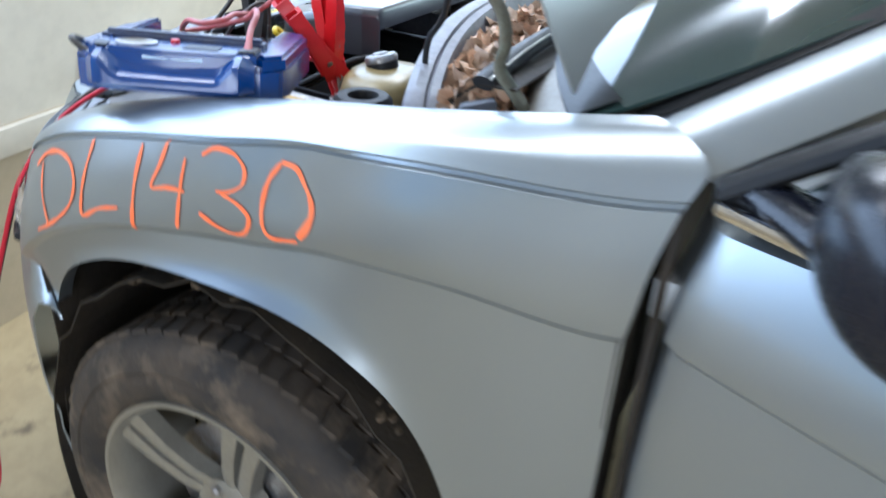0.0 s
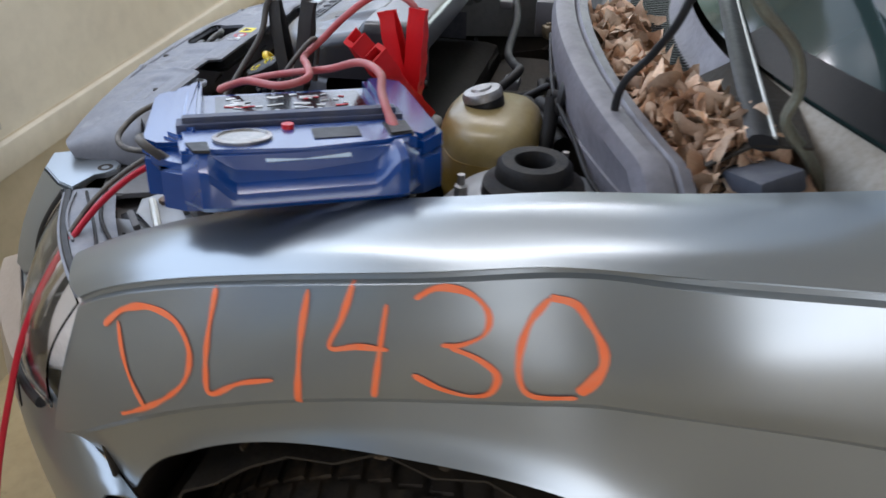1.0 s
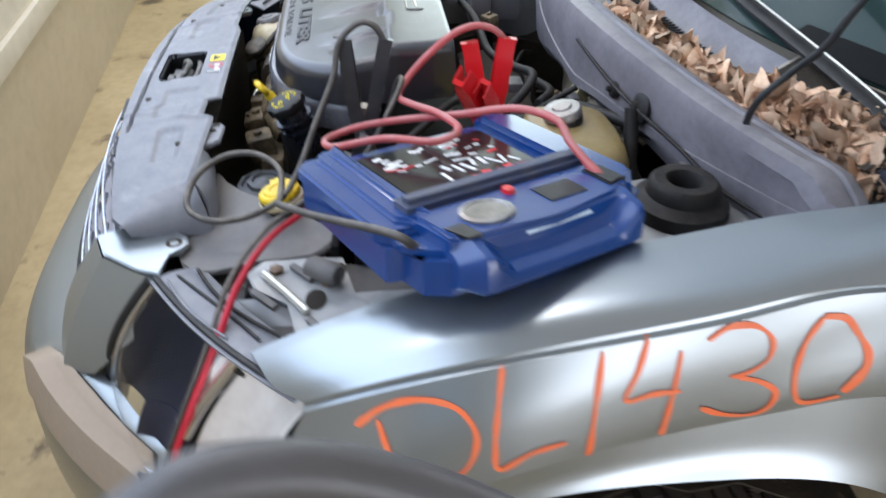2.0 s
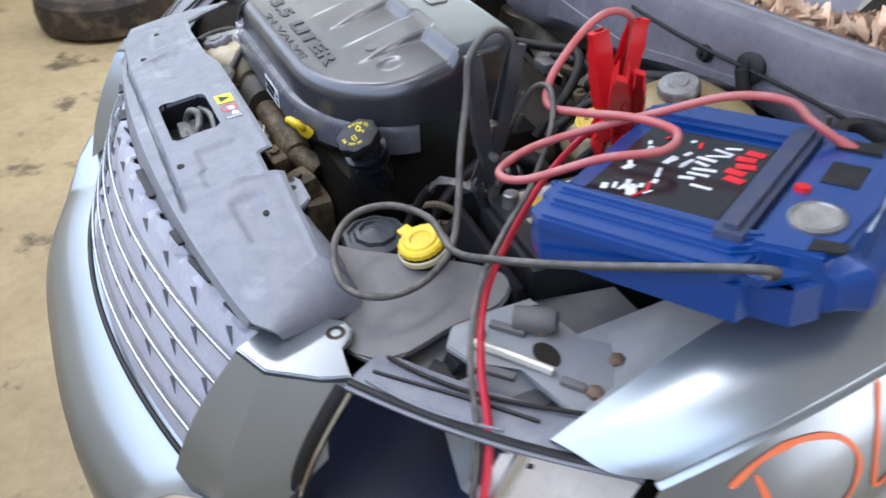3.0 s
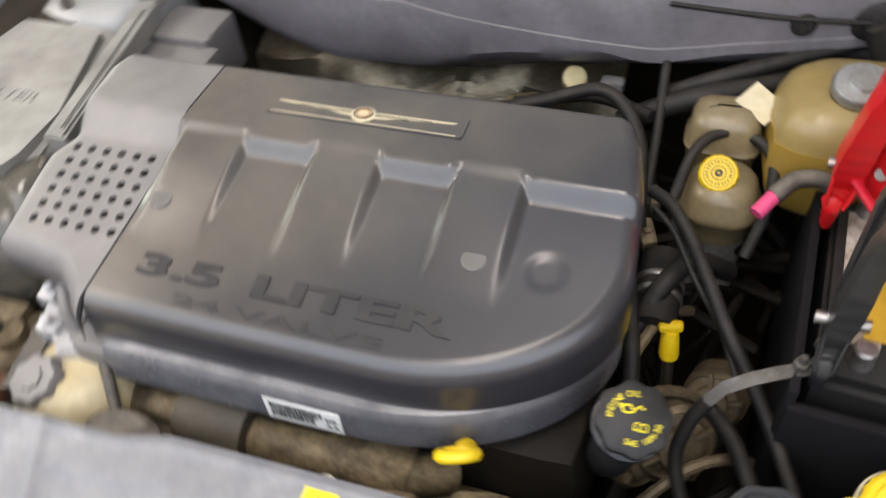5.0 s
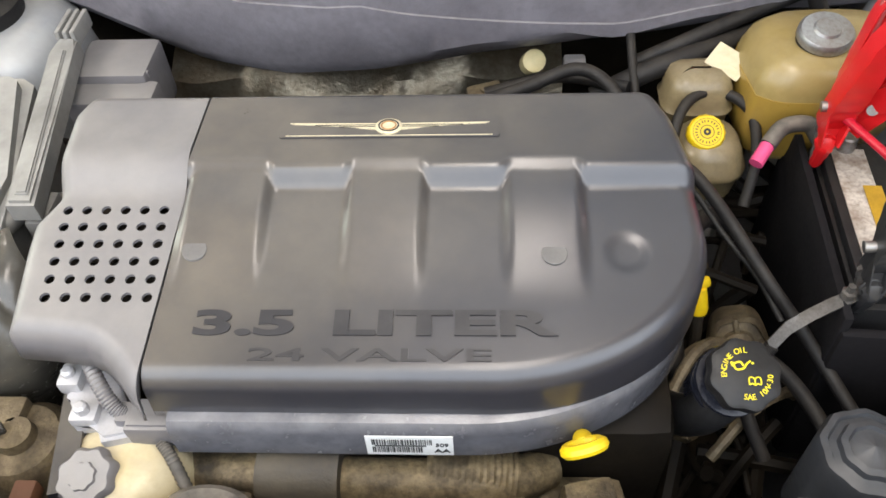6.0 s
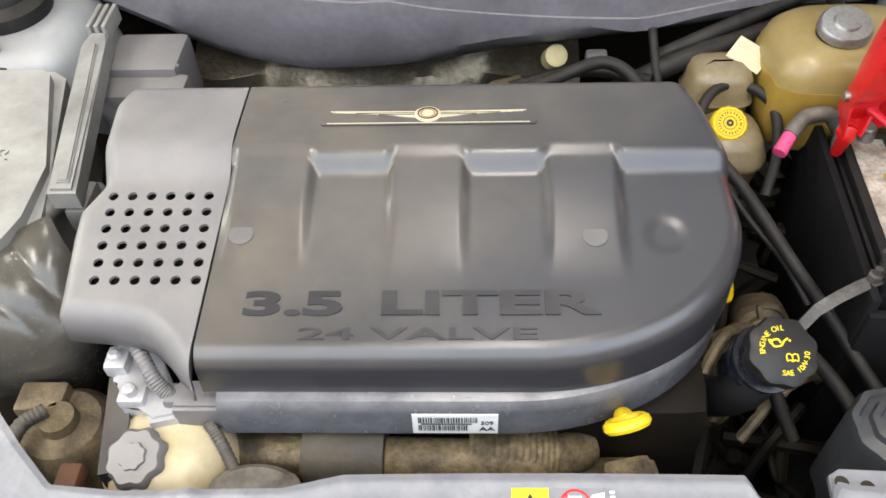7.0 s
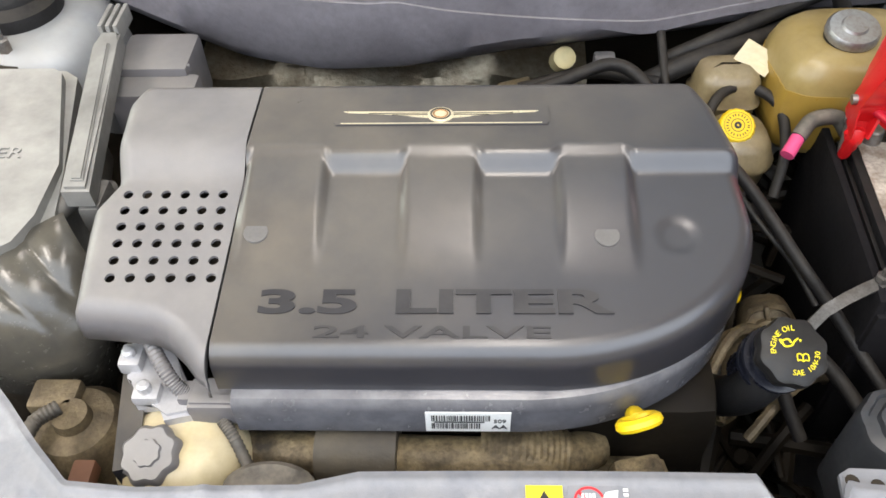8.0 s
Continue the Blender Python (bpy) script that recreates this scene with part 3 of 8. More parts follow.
def rolled_sheet(bases, left, right, free, skirt, ny=112, rear=0.067):
    """A moulded panel: bases are (x, y) along its front line, its free sides roll down into a skirt."""
    x0, x1 = bases[0][0], bases[-1][0]
    cols = []
    for xb, yf in bases:
        col = []
        for j in range(ny + 1):
            y = yf + (rear - yf) * (j / ny) ** 1.35
            a, b = left(y), right(y)
            col.append((a + (xb - x0) / (x1 - x0) * (b - a), y))
        cols.append(col)
    line = [c[0] for c in cols]
    line = line + cols[-1] if free > 0 else cols[0][::-1] + line
    dense = np.array([(p[0] + (q[0] - p[0]) * k / 6, p[1] + (q[1] - p[1]) * k / 6) for p, q in zip(line, line[1:]) for k in range(6)] + [line[-1]])
    rows = []
    for col in cols:
        row = []
        for x, y in col:
            d = float(np.sqrt(((dense - (x, y)) ** 2).sum(axis=1).min()))
            z = cover_z(x, y)
            for away, rh, rv in ((d, 0.019, 0.021), (rear - y, 0.009, 0.009)):
                if away < rh:
                    z -= rv * (1 - math.sqrt(max(0.0, 1 - ((rh - away) / rh) ** 2)))
            row.append(Vector((x, y, z)))
        rows.append([Vector((row[0].x, row[0].y - 0.002, skirt)), *row, Vector((row[-1].x, row[-1].y + 0.002, 1.045))])
    low_l = [Vector((p.x, p.y, min(p.z, skirt) if free < 0 else p.z - 0.012)) for p in rows[0]]
    low_r = [Vector((p.x, p.y, min(p.z, skirt) if free > 0 else p.z - 0.012)) for p in rows[-1]]
    bm = bmesh.new()
    grid(bm, [low_l, *rows, low_r])
    return bm


engine_cover = thing("engine_cover", "dark grey plastic engine cover with raised lettering, dusty", "engine cover", (0, -0.1, 0.95))
bases = [(x, -0.252) for x in np.linspace(-0.199, 0.10, 105)[:-1]] + [(0.10 + 0.205 * math.sin(a), -0.252 + 0.15 * (1 - math.cos(a))) for a in np.linspace(0, math.pi / 2, 90)]
cover_body = part("cover_panel", rolled_sheet(bases, lambda y: seam_x(y) + 0.0012, cover_right, 1, 0.987), COVER, engine_cover, auto=50)
bases = [(x, notch_front(x)) for x in np.linspace(-0.340, -0.199, 60)]
left = part("perforated_panel", rolled_sheet(bases, panel_left, lambda y: seam_x(y) - 0.0012, -1, 1.0, 70), COVER_L, engine_cover, "paler grey perforated side panel", auto=50)
cut = bmesh.new()
for r in range(6):
    for c in range(6):
        hy = -0.0785 - r * 0.0188
        hx = -0.3045 + 0.0008 * r + c * 0.0190
        lathe(cut, [(0.0049, 1.0), (0.0049, 1.12)], Matrix.Translation((hx, hy, 0)), 14)
cm = bpy.data.meshes.new("cutter")
bmesh.ops.recalc_face_normals(cut, faces=cut.faces)
cut.to_mesh(cm)
cut.free()
cutter = new("cutter", cm)
solid = left.modifiers.new("thick", "SOLIDIFY")
solid.thickness, solid.offset = 0.003, -1
holes = left.modifiers.new("holes", "BOOLEAN")
holes.object, holes.solver, holes.operation = cutter, "EXACT", "DIFFERENCE"
baked = bpy.data.meshes.new_from_object(left.evaluated_get(bpy.context.evaluated_depsgraph_get()))
left.modifiers.clear()
left.data = baked
bpy.data.objects.remove(cutter)
bm = bmesh.new()
box(bm, -0.262, -0.125, 1.03, 0.12, 0.12, 0.004, 0, None)
part("backing", bm, DARK, engine_cover)
slope = (0, -0.17, 1)


def on_cover(x, y, lift=0.0008):
    return flat_on((x, y, cover_z(x, y) + lift), (x + 1, y, cover_z(x, y) + lift), slope)


LETTER = mat("worn_lettering", (0.020, 0.019, 0.022), 0.45, 0, tint=(0.032, 0.030, 0.034), scale=40, amount=0.6)
LETTER_L = mat("faint_lettering", (0.022, 0.021, 0.024), 0.42, 0, tint=(0.042, 0.039, 0.040), scale=25, amount=0.8)
PLUG = mat("plug_plastic", (0.14, 0.132, 0.126), 0.5, 0, scale=40, amount=0.4)
words("lettering", "3.5", 0.0325, LETTER, cover_body, on_cover(-0.1125, -0.1985), wide=2.35, bold=0.0012, label="dark moulded lettering 3.5")
words("lettering", "LITER", 0.0325, LETTER_L, cover_body, on_cover(0.0605, -0.1985, 0.0012), wide=2.42, bold=0.0011, label="moulded lettering LITER", depth=0.0007)
words("lettering", "24 VALVE", 0.0165, LETTER_L, cover_body, on_cover(0.0, -0.2275, 0.0004), wide=3.1, bold=0.0002, label="moulded lettering 24 VALVE", depth=0.0006)
for sx, sy in ((0.162, -0.131), (-0.169, -0.127)):
    bm = bmesh.new()
    lathe(bm, [(0.0118, -0.004), (0.0118, -0.0002), (0.0112, 0.0002), (0.0, 0.0002)], on_cover(sx, sy), 24)
    part("fastener_plug", bm, PLUG, cover_body, "round grey plug", auto=15)
# winged emblem, plain shapes
GOLD = mat("emblem_gold", (0.85, 0.74, 0.52), 0.28, 0.5, scale=60, amount=0.3)
bm = bmesh.new()
plate(bm, rounded(-0.105, -0.006, 0.114, 0.0265, 0.003), 0, 0.0022, Matrix.Translation((0, 0, 1.0883)), 0.001)
emblem = part("emblem_plate", bm, COVER, cover_body)
bm = bmesh.new()
box(bm, 0.0045, -0.0042, 1.0906, 0.205, 0.0009, 0.0008, 0)
part("pinstripe", bm, GOLD, emblem, "thin pale line")
bm = bmesh.new()
for sgn in (-1, 1):
    for pts in ([(0.008, 0.0048), (0.055, 0.0054), (0.100, 0.0060), (0.096, 0.0042), (0.060, 0.0018), (0.034, -0.0008), (0.030, -0.0022), (0.018, -0.0040), (0.008, -0.0050)],):
        plate(bm, [(0.004 + sgn * a, 0.0085 + b) for a, b in (pts if sgn > 0 else pts[::-1])], 1.0904, 1.0914)
part("wing_emblem", bm, GOLD, emblem, "pale gold winged badge")
bm = bmesh.new()
for sgn in (-1, 1):
    for k, (reach, drop) in enumerate(((0.062, 0.0), (0.038, -0.0024))):
        box(bm, 0.004 + sgn * (0.012 + reach / 2), 0.0085 + 0.0021 + drop, 1.0916, reach, 0.0005, 0.0006, 0)
part("feather_line", bm, LETTER, emblem)
EM = Matrix.Translation((0.004, 0.0085, 0))
bm = bmesh.new()
lathe(bm, [(0.0135, 1.0904), (0.0135, 1.0918), (0.012, 1.0924), (0.0, 1.0926)], EM @ Matrix.Diagonal((1, 0.86, 1, 1)), 28)
part("badge_disc", bm, GOLD, emblem)
for q_, material in ((0.0105, LETTER), (0.0078, mat("copper_enamel", (0.55, 0.30, 0.13), 0.35, 0.4)), (0.0052, GOLD)):
    bm = bmesh.new()
    band(bm, q_ - 0.0014, q_, 1.0925, 1.0931, EM @ Matrix.Diagonal((1, 0.86, 1, 1)), 24)
    part("badge_ring", bm, material, emblem)


# ---- car: wheel, front end, cowl, door ----
HUB = Vector((0.93, 0.215, 0.352))


def make_wheel(where, side):
    wheel = bpy.data.objects.new("wheel", None)
    scene.collection.objects.link(wheel)
    wheel.parent = car
    wheel.matrix_parent_inverse = world_of(car).inverted()
    wheel.location = where
    m = Matrix.Translation(where) @ pose(0, 0, 0, 0, 90 * side, 0)
    bm = bmesh.new()
    lathe(bm, [(0.245, -0.10), (0.30, -0.112), (0.345, -0.108), (0.366, -0.085), (0.373, -0.05), (0.373, 0.05), (0.366, 0.085), (0.352, 0.100), (0.338, 0.106),
               (0.318, 0.112), (0.314, 0.109), (0.30, 0.113), (0.275, 0.111), (0.258, 0.102), (0.25, 0.09), (0.245, 0.08), (0.245, -0.10)], m, 72)
    for f in list(bm.faces):
        if len(f.verts) > 4:
            bm.faces.remove(f)
    tyre = part("tyre", bm, TYRE, wheel, "muddy black rubber tyre")
    bm = bmesh.new()
    for i in range(60):
        a = 2 * math.pi * i / 60
        for w in (-0.055, 0.0, 0.055):
            box(bm, 0, 0, 0, 0.011, 0.028, 0.045, 0, m @ pose(0.373 * math.cos(a), 0.373 * math.sin(a), w, 0, 0, math.degrees(a)) @ pose(0, 0, 0, 12, 0, 0))
    part("tread_block", bm, TYRE, tyre)
    bm = bmesh.new()
    lathe(bm, [(0.258, 0.095), (0.256, 0.106), (0.248, 0.106), (0.238, 0.09), (0.228, 0.03), (0.224, -0.09), (0.24, -0.10)], m, 64)
    for f in list(bm.faces):
        if len(f.verts) > 4:
            bm.faces.remove(f)
    rim = part("rim", bm, ALLOY, wheel, "worn silver alloy rim")
    for i in range(5):
        bm = bmesh.new()
        a = 72 * i + 20
        for off in (-0.02, 0.02):
            rows = []
            for r, z, w in ((0.05, 0.055, 0.017), (0.10, 0.072, 0.0165), (0.16, 0.082, 0.0165), (0.205, 0.085, 0.019), (0.243, 0.088, 0.024)):
                q = m @ pose(0, 0, 0, 0, 0, a)
                o = off * (0.6 + r * 2.8)
                rows.append([q @ Vector((r, o - w, z - 0.03)), q @ Vector((r, o - w * 0.8, z)), q @ Vector((r, o, z + 0.004)), q @ Vector((r, o + w * 0.8, z)), q @ Vector((r, o + w, z - 0.03))])
            grid(bm, rows, True)
        part("spoke", bm, ALLOY, rim)
    bm = bmesh.new()
    lathe(bm, [(0.075, 0.03), (0.072, 0.062), (0.055, 0.07), (0.034, 0.072), (0.032, 0.08), (0.0, 0.082)], m, 40)
    part("hub_cap", bm, ALLOY, rim)
    for i in range(5):
        bm = bmesh.new()
        a = radians(72 * i + 56)
        lathe(bm, [(0.011, 0.055), (0.011, 0.076), (0.007, 0.08), (0, 0.08)], m @ Matrix.Translation((0.055 * math.cos(a), 0.055 * math.sin(a), 0)), 6)
        part("lug_nut", bm, STEEL, rim)
    bm = bmesh.new()
    lathe(bm, [(0.0, 0.0), (0.16, 0.0), (0.16, 0.02), (0.0, 0.02)], m, 40)
    part("brake_disc", bm, STEEL, wheel, "rusty brake disc")
    if side > 0:
        bm = bmesh.new()
        for k in range(5):
            box(bm, 0, 0, 0, 0.004, 0.028 - 0.004 * k, 0.001, 0, m @ pose(0.135 + 0.013 * k, 0.045, 0.087, 0, 0, 30 * (k % 2) - 10))
        part("chalk_mark", bm, mat("blue_chalk", (0.05, 0.25, 0.7), 0.6), rim, "blue crayon mark")
    return wheel


make_wheel(HUB, 1)
make_wheel(Vector((-0.71, 0.215, 0.352)), -1)
make_wheel(Vector((0.93, 3.165, 0.352)), 1)
make_wheel(Vector((-0.71, 3.165, 0.352)), -1)

# wheel housing liner
for sgn in (1, -1):
    bm = bmesh.new()
    rows = []
    for a in np.linspace(-20, 200, 30):
        c, s_ = math.cos(radians(a)), math.sin(radians(a))
        rows.append([(0.11 + sgn * (x - 0.11), 0.235 + 0.44 * c * (1 if a < 90 else 0.97), 0.33 + 0.505 * s_ + 0.012 * math.sin(a * 0.35)) for x in (1.018, 0.97, 0.92, 0.84, 0.74, 0.62)])
    grid(bm, rows)
    ring = [bm.verts.new((0.11 + sgn * 0.51, 0.235 + 0.5 * math.cos(radians(a)), 0.33 + 0.52 * math.sin(radians(a)))) for a in np.linspace(-30, 210, 24)]
    bm.faces.new(ring)
    thicken(bm, 0.003)
    liner = part("wheel_liner", bm, DARK, car, "muddy black plastic wheel arch liner")
bm = bmesh.new()
for i in range(420):
    a = random.uniform(15, 120)
    x = random.uniform(0.74, 1.0)
    r = random.uniform(0.003, 0.009)
    p = Vector((x, 0.235 + 0.432 * math.cos(radians(a)), 0.33 + 0.495 * math.sin(radians(a))))
    bmesh.ops.create_icosphere(bm, subdivisions=1, radius=r, matrix=Matrix.Translation(p) @ Matrix.Diagonal((1.6, 1.6, 0.5, 1)))
MUD = mat("dried_mud", (0.17, 0.12, 0.07), 0.9, 0, tint=(0.09, 0.065, 0.04), scale=30, amount=0.7, bump=0.6, bump_scale=150)
tagged(part("dried_mud", bm, MUD, liner, "caked brown mud"), kind="stuff")

for sgn in (1, -1):
    bm = bmesh.new()
    grid(bm, [[(0.11 + sgn * (x - 0.11), -0.165 - 0.02 * math.sin(z * 6) - 0.14 * max(0, (x - 0.9) / 0.1) * max(0, z - 0.6), z) for x in np.linspace(0.55, 0.995, 8)] for z in np.linspace(0.2, 0.74, 8)])
    thicken(bm, 0.004)
    part("arch_baffle", bm, DARK, car, "black plastic baffle before the wheel")

# inner structure that closes the bay
for sgn in (1, -1):
    bm = bmesh.new()
    rows = []
    for y in np.linspace(-0.30, 0.66, 14):
        e = smooth_line(E_LINE, y)
        X = lambda v: 0.11 + sgn * (v - 0.11)
        rows.append([(X(e[0] - 0.012), y, e[1] - 0.048), (X(e[0] - 0.035), y, e[1] - 0.055), (X(e[0] - 0.05), y, e[1] - 0.075), (X(0.79 - 0.02 * math.sin(y * 3)), y, e[1] - 0.085),
                     (X(0.74), y, 0.93 - 0.03 * abs(y - 0.3)), (X(0.66), y, 0.82), (X(0.60), y, 0.55), (X(0.56), y, 0.3)])
    grid(bm, rows)
    thicken(bm, 0.003)
    # the -x apron takes DARK: that corner's darkness is put into its colour
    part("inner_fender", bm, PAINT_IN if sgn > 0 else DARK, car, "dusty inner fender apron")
for nm, c, d in (("undertray", (0.11, 0.12, 0.28), (1.3, 1.2, 0.02)), ("firewall", (0.11, 0.60, 0.62), (1.5, 0.03, 0.66)), ("radiator", (0.11, -0.40, 0.60), (1.0, 0.05, 0.55))):
    bm = bmesh.new()
    box(bm, *c, *d, 0.004)
    part(nm, bm, DARK, car)
# strut towers
for sgn in (1, -1):
    cx, cy = (0.724, 0.315) if sgn > 0 else (-0.59, 0.33)
    m = Matrix.Translation((cx, cy, 0))
    bm = bmesh.new()
    lathe(bm, [(0.15, 0.60), (0.14, 0.90), (0.125, 0.985), (0.10, 1.012), (0.062, 1.02), (0.0, 1.02)], m, 40)
    part("strut_tower", bm, PAINT_IN, car, "dusty painted strut tower")
    bm = bmesh.new()
    lathe(bm, [(0.062, 1.016), (0.064, 1.026), (0.062, 1.038), (0.054, 1.043), (0.048, 1.048), (0.046, 1.062), (0.04, 1.068), (0.025, 1.068), (0.021, 1.06), (0.021, 1.035), (0, 1.035)], m, 40)
    part("strut_mount", bm, RUBBER, car, "black rubber strut mount cap")
    for k in range(3):
        bm = bmesh.new()
        a = radians(120 * k + 40)
        lathe(bm, [(0.009, 1.0), (0.009, 1.03), (0.005, 1.032), (0.005, 1.045), (0, 1.045)], m @ Matrix.Translation((0.088 * math.cos(a), 0.088 * math.sin(a), 0)), 6)
        part("strut_nut", bm, STEEL, car)

# cowl: front face, lip, trough
COWL = mat("cowl_plastic", (0.205, 0.192, 0.21), 0.46, 0, tint=(0.11, 0.10, 0.11), scale=9, amount=0.6, bump=0.15, bump_scale=300, dust=(0.36, 0.34, 0.32), dust_amount=0.35)


def lip(x):
    u = x - CX
    return 0.288 + 0.34 * u * u


LOW = [(-0.62, 0.99), (-0.46, 0.965), (-0.40, 0.950), (-0.30, 0.925), (-0.18, 0.92), (-0.06, 0.938), (0.09, 0.972), (0.24, 0.988), (0.36, 0.992), (0.48, 1.0), (0.62, 0.98), (0.85, 0.98)]
bm = bmesh.new()
rows = []
for x in np.linspace(-0.61, 0.864, 94):
    yl, zl = lip(x), lerp_table(LOW, x)[0]
    h = 1.125 + 0.012 * math.sin(x * 5) - 0.05 * ease(0.79, 0.864, x)
    seam = float(np.interp(x, (-0.6, -0.33, -0.22, -0.10, -0.06, 0.0, 0.27, 0.37, 0.8), (1.07, 1.062, 1.048, 1.050, 1.055, 1.046, 1.024, 1.036, 1.06)))
    bulge = 0.012 * math.sin(x * 9)
    rows.append([Vector((x, yl + 0.10, zl - 0.06)), Vector((x, yl + 0.04, zl - 0.01)), Vector((x, yl + 0.012, zl + 0.004)), Vector((x, yl - 0.006 - bulge * 0.3, zl + 0.03)), Vector((x, yl - 0.012, seam - 0.012)), Vector((x, yl - 0.013, seam - 0.003)),
                 Vector((x, yl + 0.001, seam)), Vector((x, yl - 0.011, seam + 0.003)), Vector((x, yl - 0.014, seam + 0.03)), Vector((x, yl - 0.018, h - 0.02)), Vector((x, yl - 0.013, h - 0.004)), Vector((x, yl - 0.002, h)),
                 Vector((x, yl + 0.012, h - 0.002)), Vector((x, yl + 0.016, h - 0.012)), Vector((x, yl + 0.024, h - 0.002)), Vector((x, yl + 0.034, h - 0.004)), Vector((x, yl + 0.040, h - 0.02)), Vector((x, yl + 0.05, h - 0.045))])
grid(bm, rows)
thicken(bm, 0.003)
part("cowl_panel", bm, COWL, car, "dusty grey plastic cowl panel with a rolled lip", auto=30)
bm = bmesh.new()
rows = []
for x in np.linspace(-0.65, 0.86, 40):
    yl = lip(x)
    rows.append([(x, yl + 0.05, 1.078), (x, yl + 0.10, 1.070), (x, yl + 0.15, 1.075), (x, yl + 0.19, 1.10), (x, yl + 0.205, 1.135)])
grid(bm, rows)
thicken(bm, 0.003)
part("cowl_trough", bm, COWL, car, "dark cowl trough below the windscreen")
bm = bmesh.new()
for i in range(46):
    x = 0.02 + i * 0.0125
    yl = lip(x)
    box(bm, x, yl + 0.145, 1.09, 0.004, 0.075, 0.008, 0)
part("cowl_grille", bm, BLACK, car, "black cowl vent slats")
for gx, gz, r in ((0.505, 1.066, 0.026), (0.43, 1.062, 0.014)):
    bm = bmesh.new()
    lathe(bm, [(r, 0), (r * 1.05, 0.006), (r * 0.8, 0.012), (r * 0.35, 0.013), (r * 0.3, 0.02), (0, 0.02)], along((gx, lip(gx) - 0.012, gz), (gx, lip(gx) - 1, gz + 0.15)), 24)
    part("grommet", bm, RUBBER, car, "black rubber grommet")
bm = bmesh.new()
tube(bm, [(0.28, lip(0.28) - 0.02, 1.09), (0.40, lip(0.4) - 0.022, 1.075), (0.50, lip(0.5) - 0.028, 1.068), (0.60, lip(0.6) - 0.02, 1.05), (0.70, lip(0.7) - 0.02, 1.03), (0.80, 0.45, 1.02)], 0.0032)
tube(bm, [(0.505, lip(0.5) - 0.03, 1.066), (0.52, lip(0.52) - 0.035, 1.03), (0.55, lip(0.5) - 0.03, 0.98), (0.57, lip(0.5), 0.94)], 0.011)
part("cowl_cable", bm, RUBBER, car, "black release cable clipped along the cowl")

# windscreen, pillars, roof, cabin
GLASS = mat("tinted_glass", (0.03, 0.05, 0.045), 0.03, 0, scale=2, amount=0.1, spec=0.6)


def screen_pt(u, v):
    x = CX + u * (0.79 - 0.25 * v)
    return Vector((x, lip(CX + u * 0.72) + 0.215 + 0.64 * v + 0.03 * u * u + 0.096 * abs(u) ** 5, 1.14 + 0.43 * v + 0.035 * u * u * (1 - 0.6 * v)))


def glass_pt(u, v):
    """The pane: its lower corners reach forward to the fenders' ends."""
    return screen_pt(u, v) + Vector((0, -0.092, -0.018)) * (abs(u) ** 5 * (1 - v) ** 3)


bm = bmesh.new()
grid(bm, [[glass_pt(u, v) for u in np.linspace(-1, 1, 61)] for v in np.linspace(0, 1, 16)])
thicken(bm, 0.005)
part("windscreen", bm, GLASS, car, "tinted windscreen reflecting greenery")
FLANGE = mat("dusty_flange_paint", (0.34, 0.31, 0.26), 0.5, 0.2, tint=(0.2, 0.16, 0.11), scale=14, amount=0.7, dust=DUST, dust_amount=0.3)
FRIT = mat("black_frit", (0.006, 0.006, 0.006), 0.35, 0, scale=20, amount=0.2, spec=0.15)
for sgn in (1, -1):
    bm = bmesh.new()
    rows = []
    for v in np.linspace(0, 1, 12):
        n_ = (screen_pt(sgn, v) - screen_pt(sgn * 0.9, v)).cross(screen_pt(sgn * 0.95, min(1, v + 0.05)) - screen_pt(sgn * 0.95, min(1, v + 0.05) - 0.05)).normalized()
        n_ = n_ if n_.z > 0 else -n_
        rows.append([screen_pt(sgn * u, v) + n_ * 0.006 for u in np.linspace(0.968, 0.998, 4)])
    grid(bm, rows)
    part("windscreen_border", bm, FRIT, car, "black printed windscreen border")
for sgn in (1, -1):
    bm = bmesh.new()
    grid(bm, [[glass_pt(sgn * u, w) + Vector((0, -0.004, 0.005)) for w in (0.0, 0.03, 0.06)] for u in np.linspace(0.45, 0.99, 28)])
    part("windscreen_border", bm, FRIT, car)
    bm = bmesh.new()
    grid(bm, [[glass_pt(sgn * u, 0) + Vector((0, -d, -h)) for d, h in ((0.002, 0.002), (0.012, 0.008), (0.030, 0.020), (0.040, 0.034), (0.043, 0.055))] for u in np.linspace(0.50, 0.99, 28)])
    thicken(bm, 0.002)
    part("screen_flange", bm, FLANGE, car, "dusty painted flange below the windscreen")
for sgn in (1, -1):
    bm = bmesh.new()
    rows = []
    for v in np.linspace(0, 1, 12):
        a = screen_pt(1, v)
        X = lambda d: 0.11 + sgn * (a.x + d - 0.11)
        rows.append([(X(-0.010), a.y - 0.004, a.z - 0.002), (X(-0.006), a.y - 0.001, a.z + 0.006), (X(0.02), a.y + 0.022, a.z + 0.006), (X(0.046), a.y + 0.05, a.z - 0.004), (X(0.064), a.y + 0.075, a.z - 0.022), (X(0.055), a.y + 0.09, a.z - 0.034)])
    grid(bm, rows)
    thicken(bm, 0.004)
    part("windscreen_pillar", bm, PAINT, car)
bm = bmesh.new()
grid(bm, [[(CX + u * 0.60, 1.26 + 2.5 * v, 1.565 + 0.10 * math.sin(math.pi * (0.25 + 0.6 * v)) - 0.05 * u * u) for u in np.linspace(-1, 1, 12)] for v in np.linspace(0, 1, 14)])
thicken(bm, 0.01)
part("roof", bm, PAINT, car)
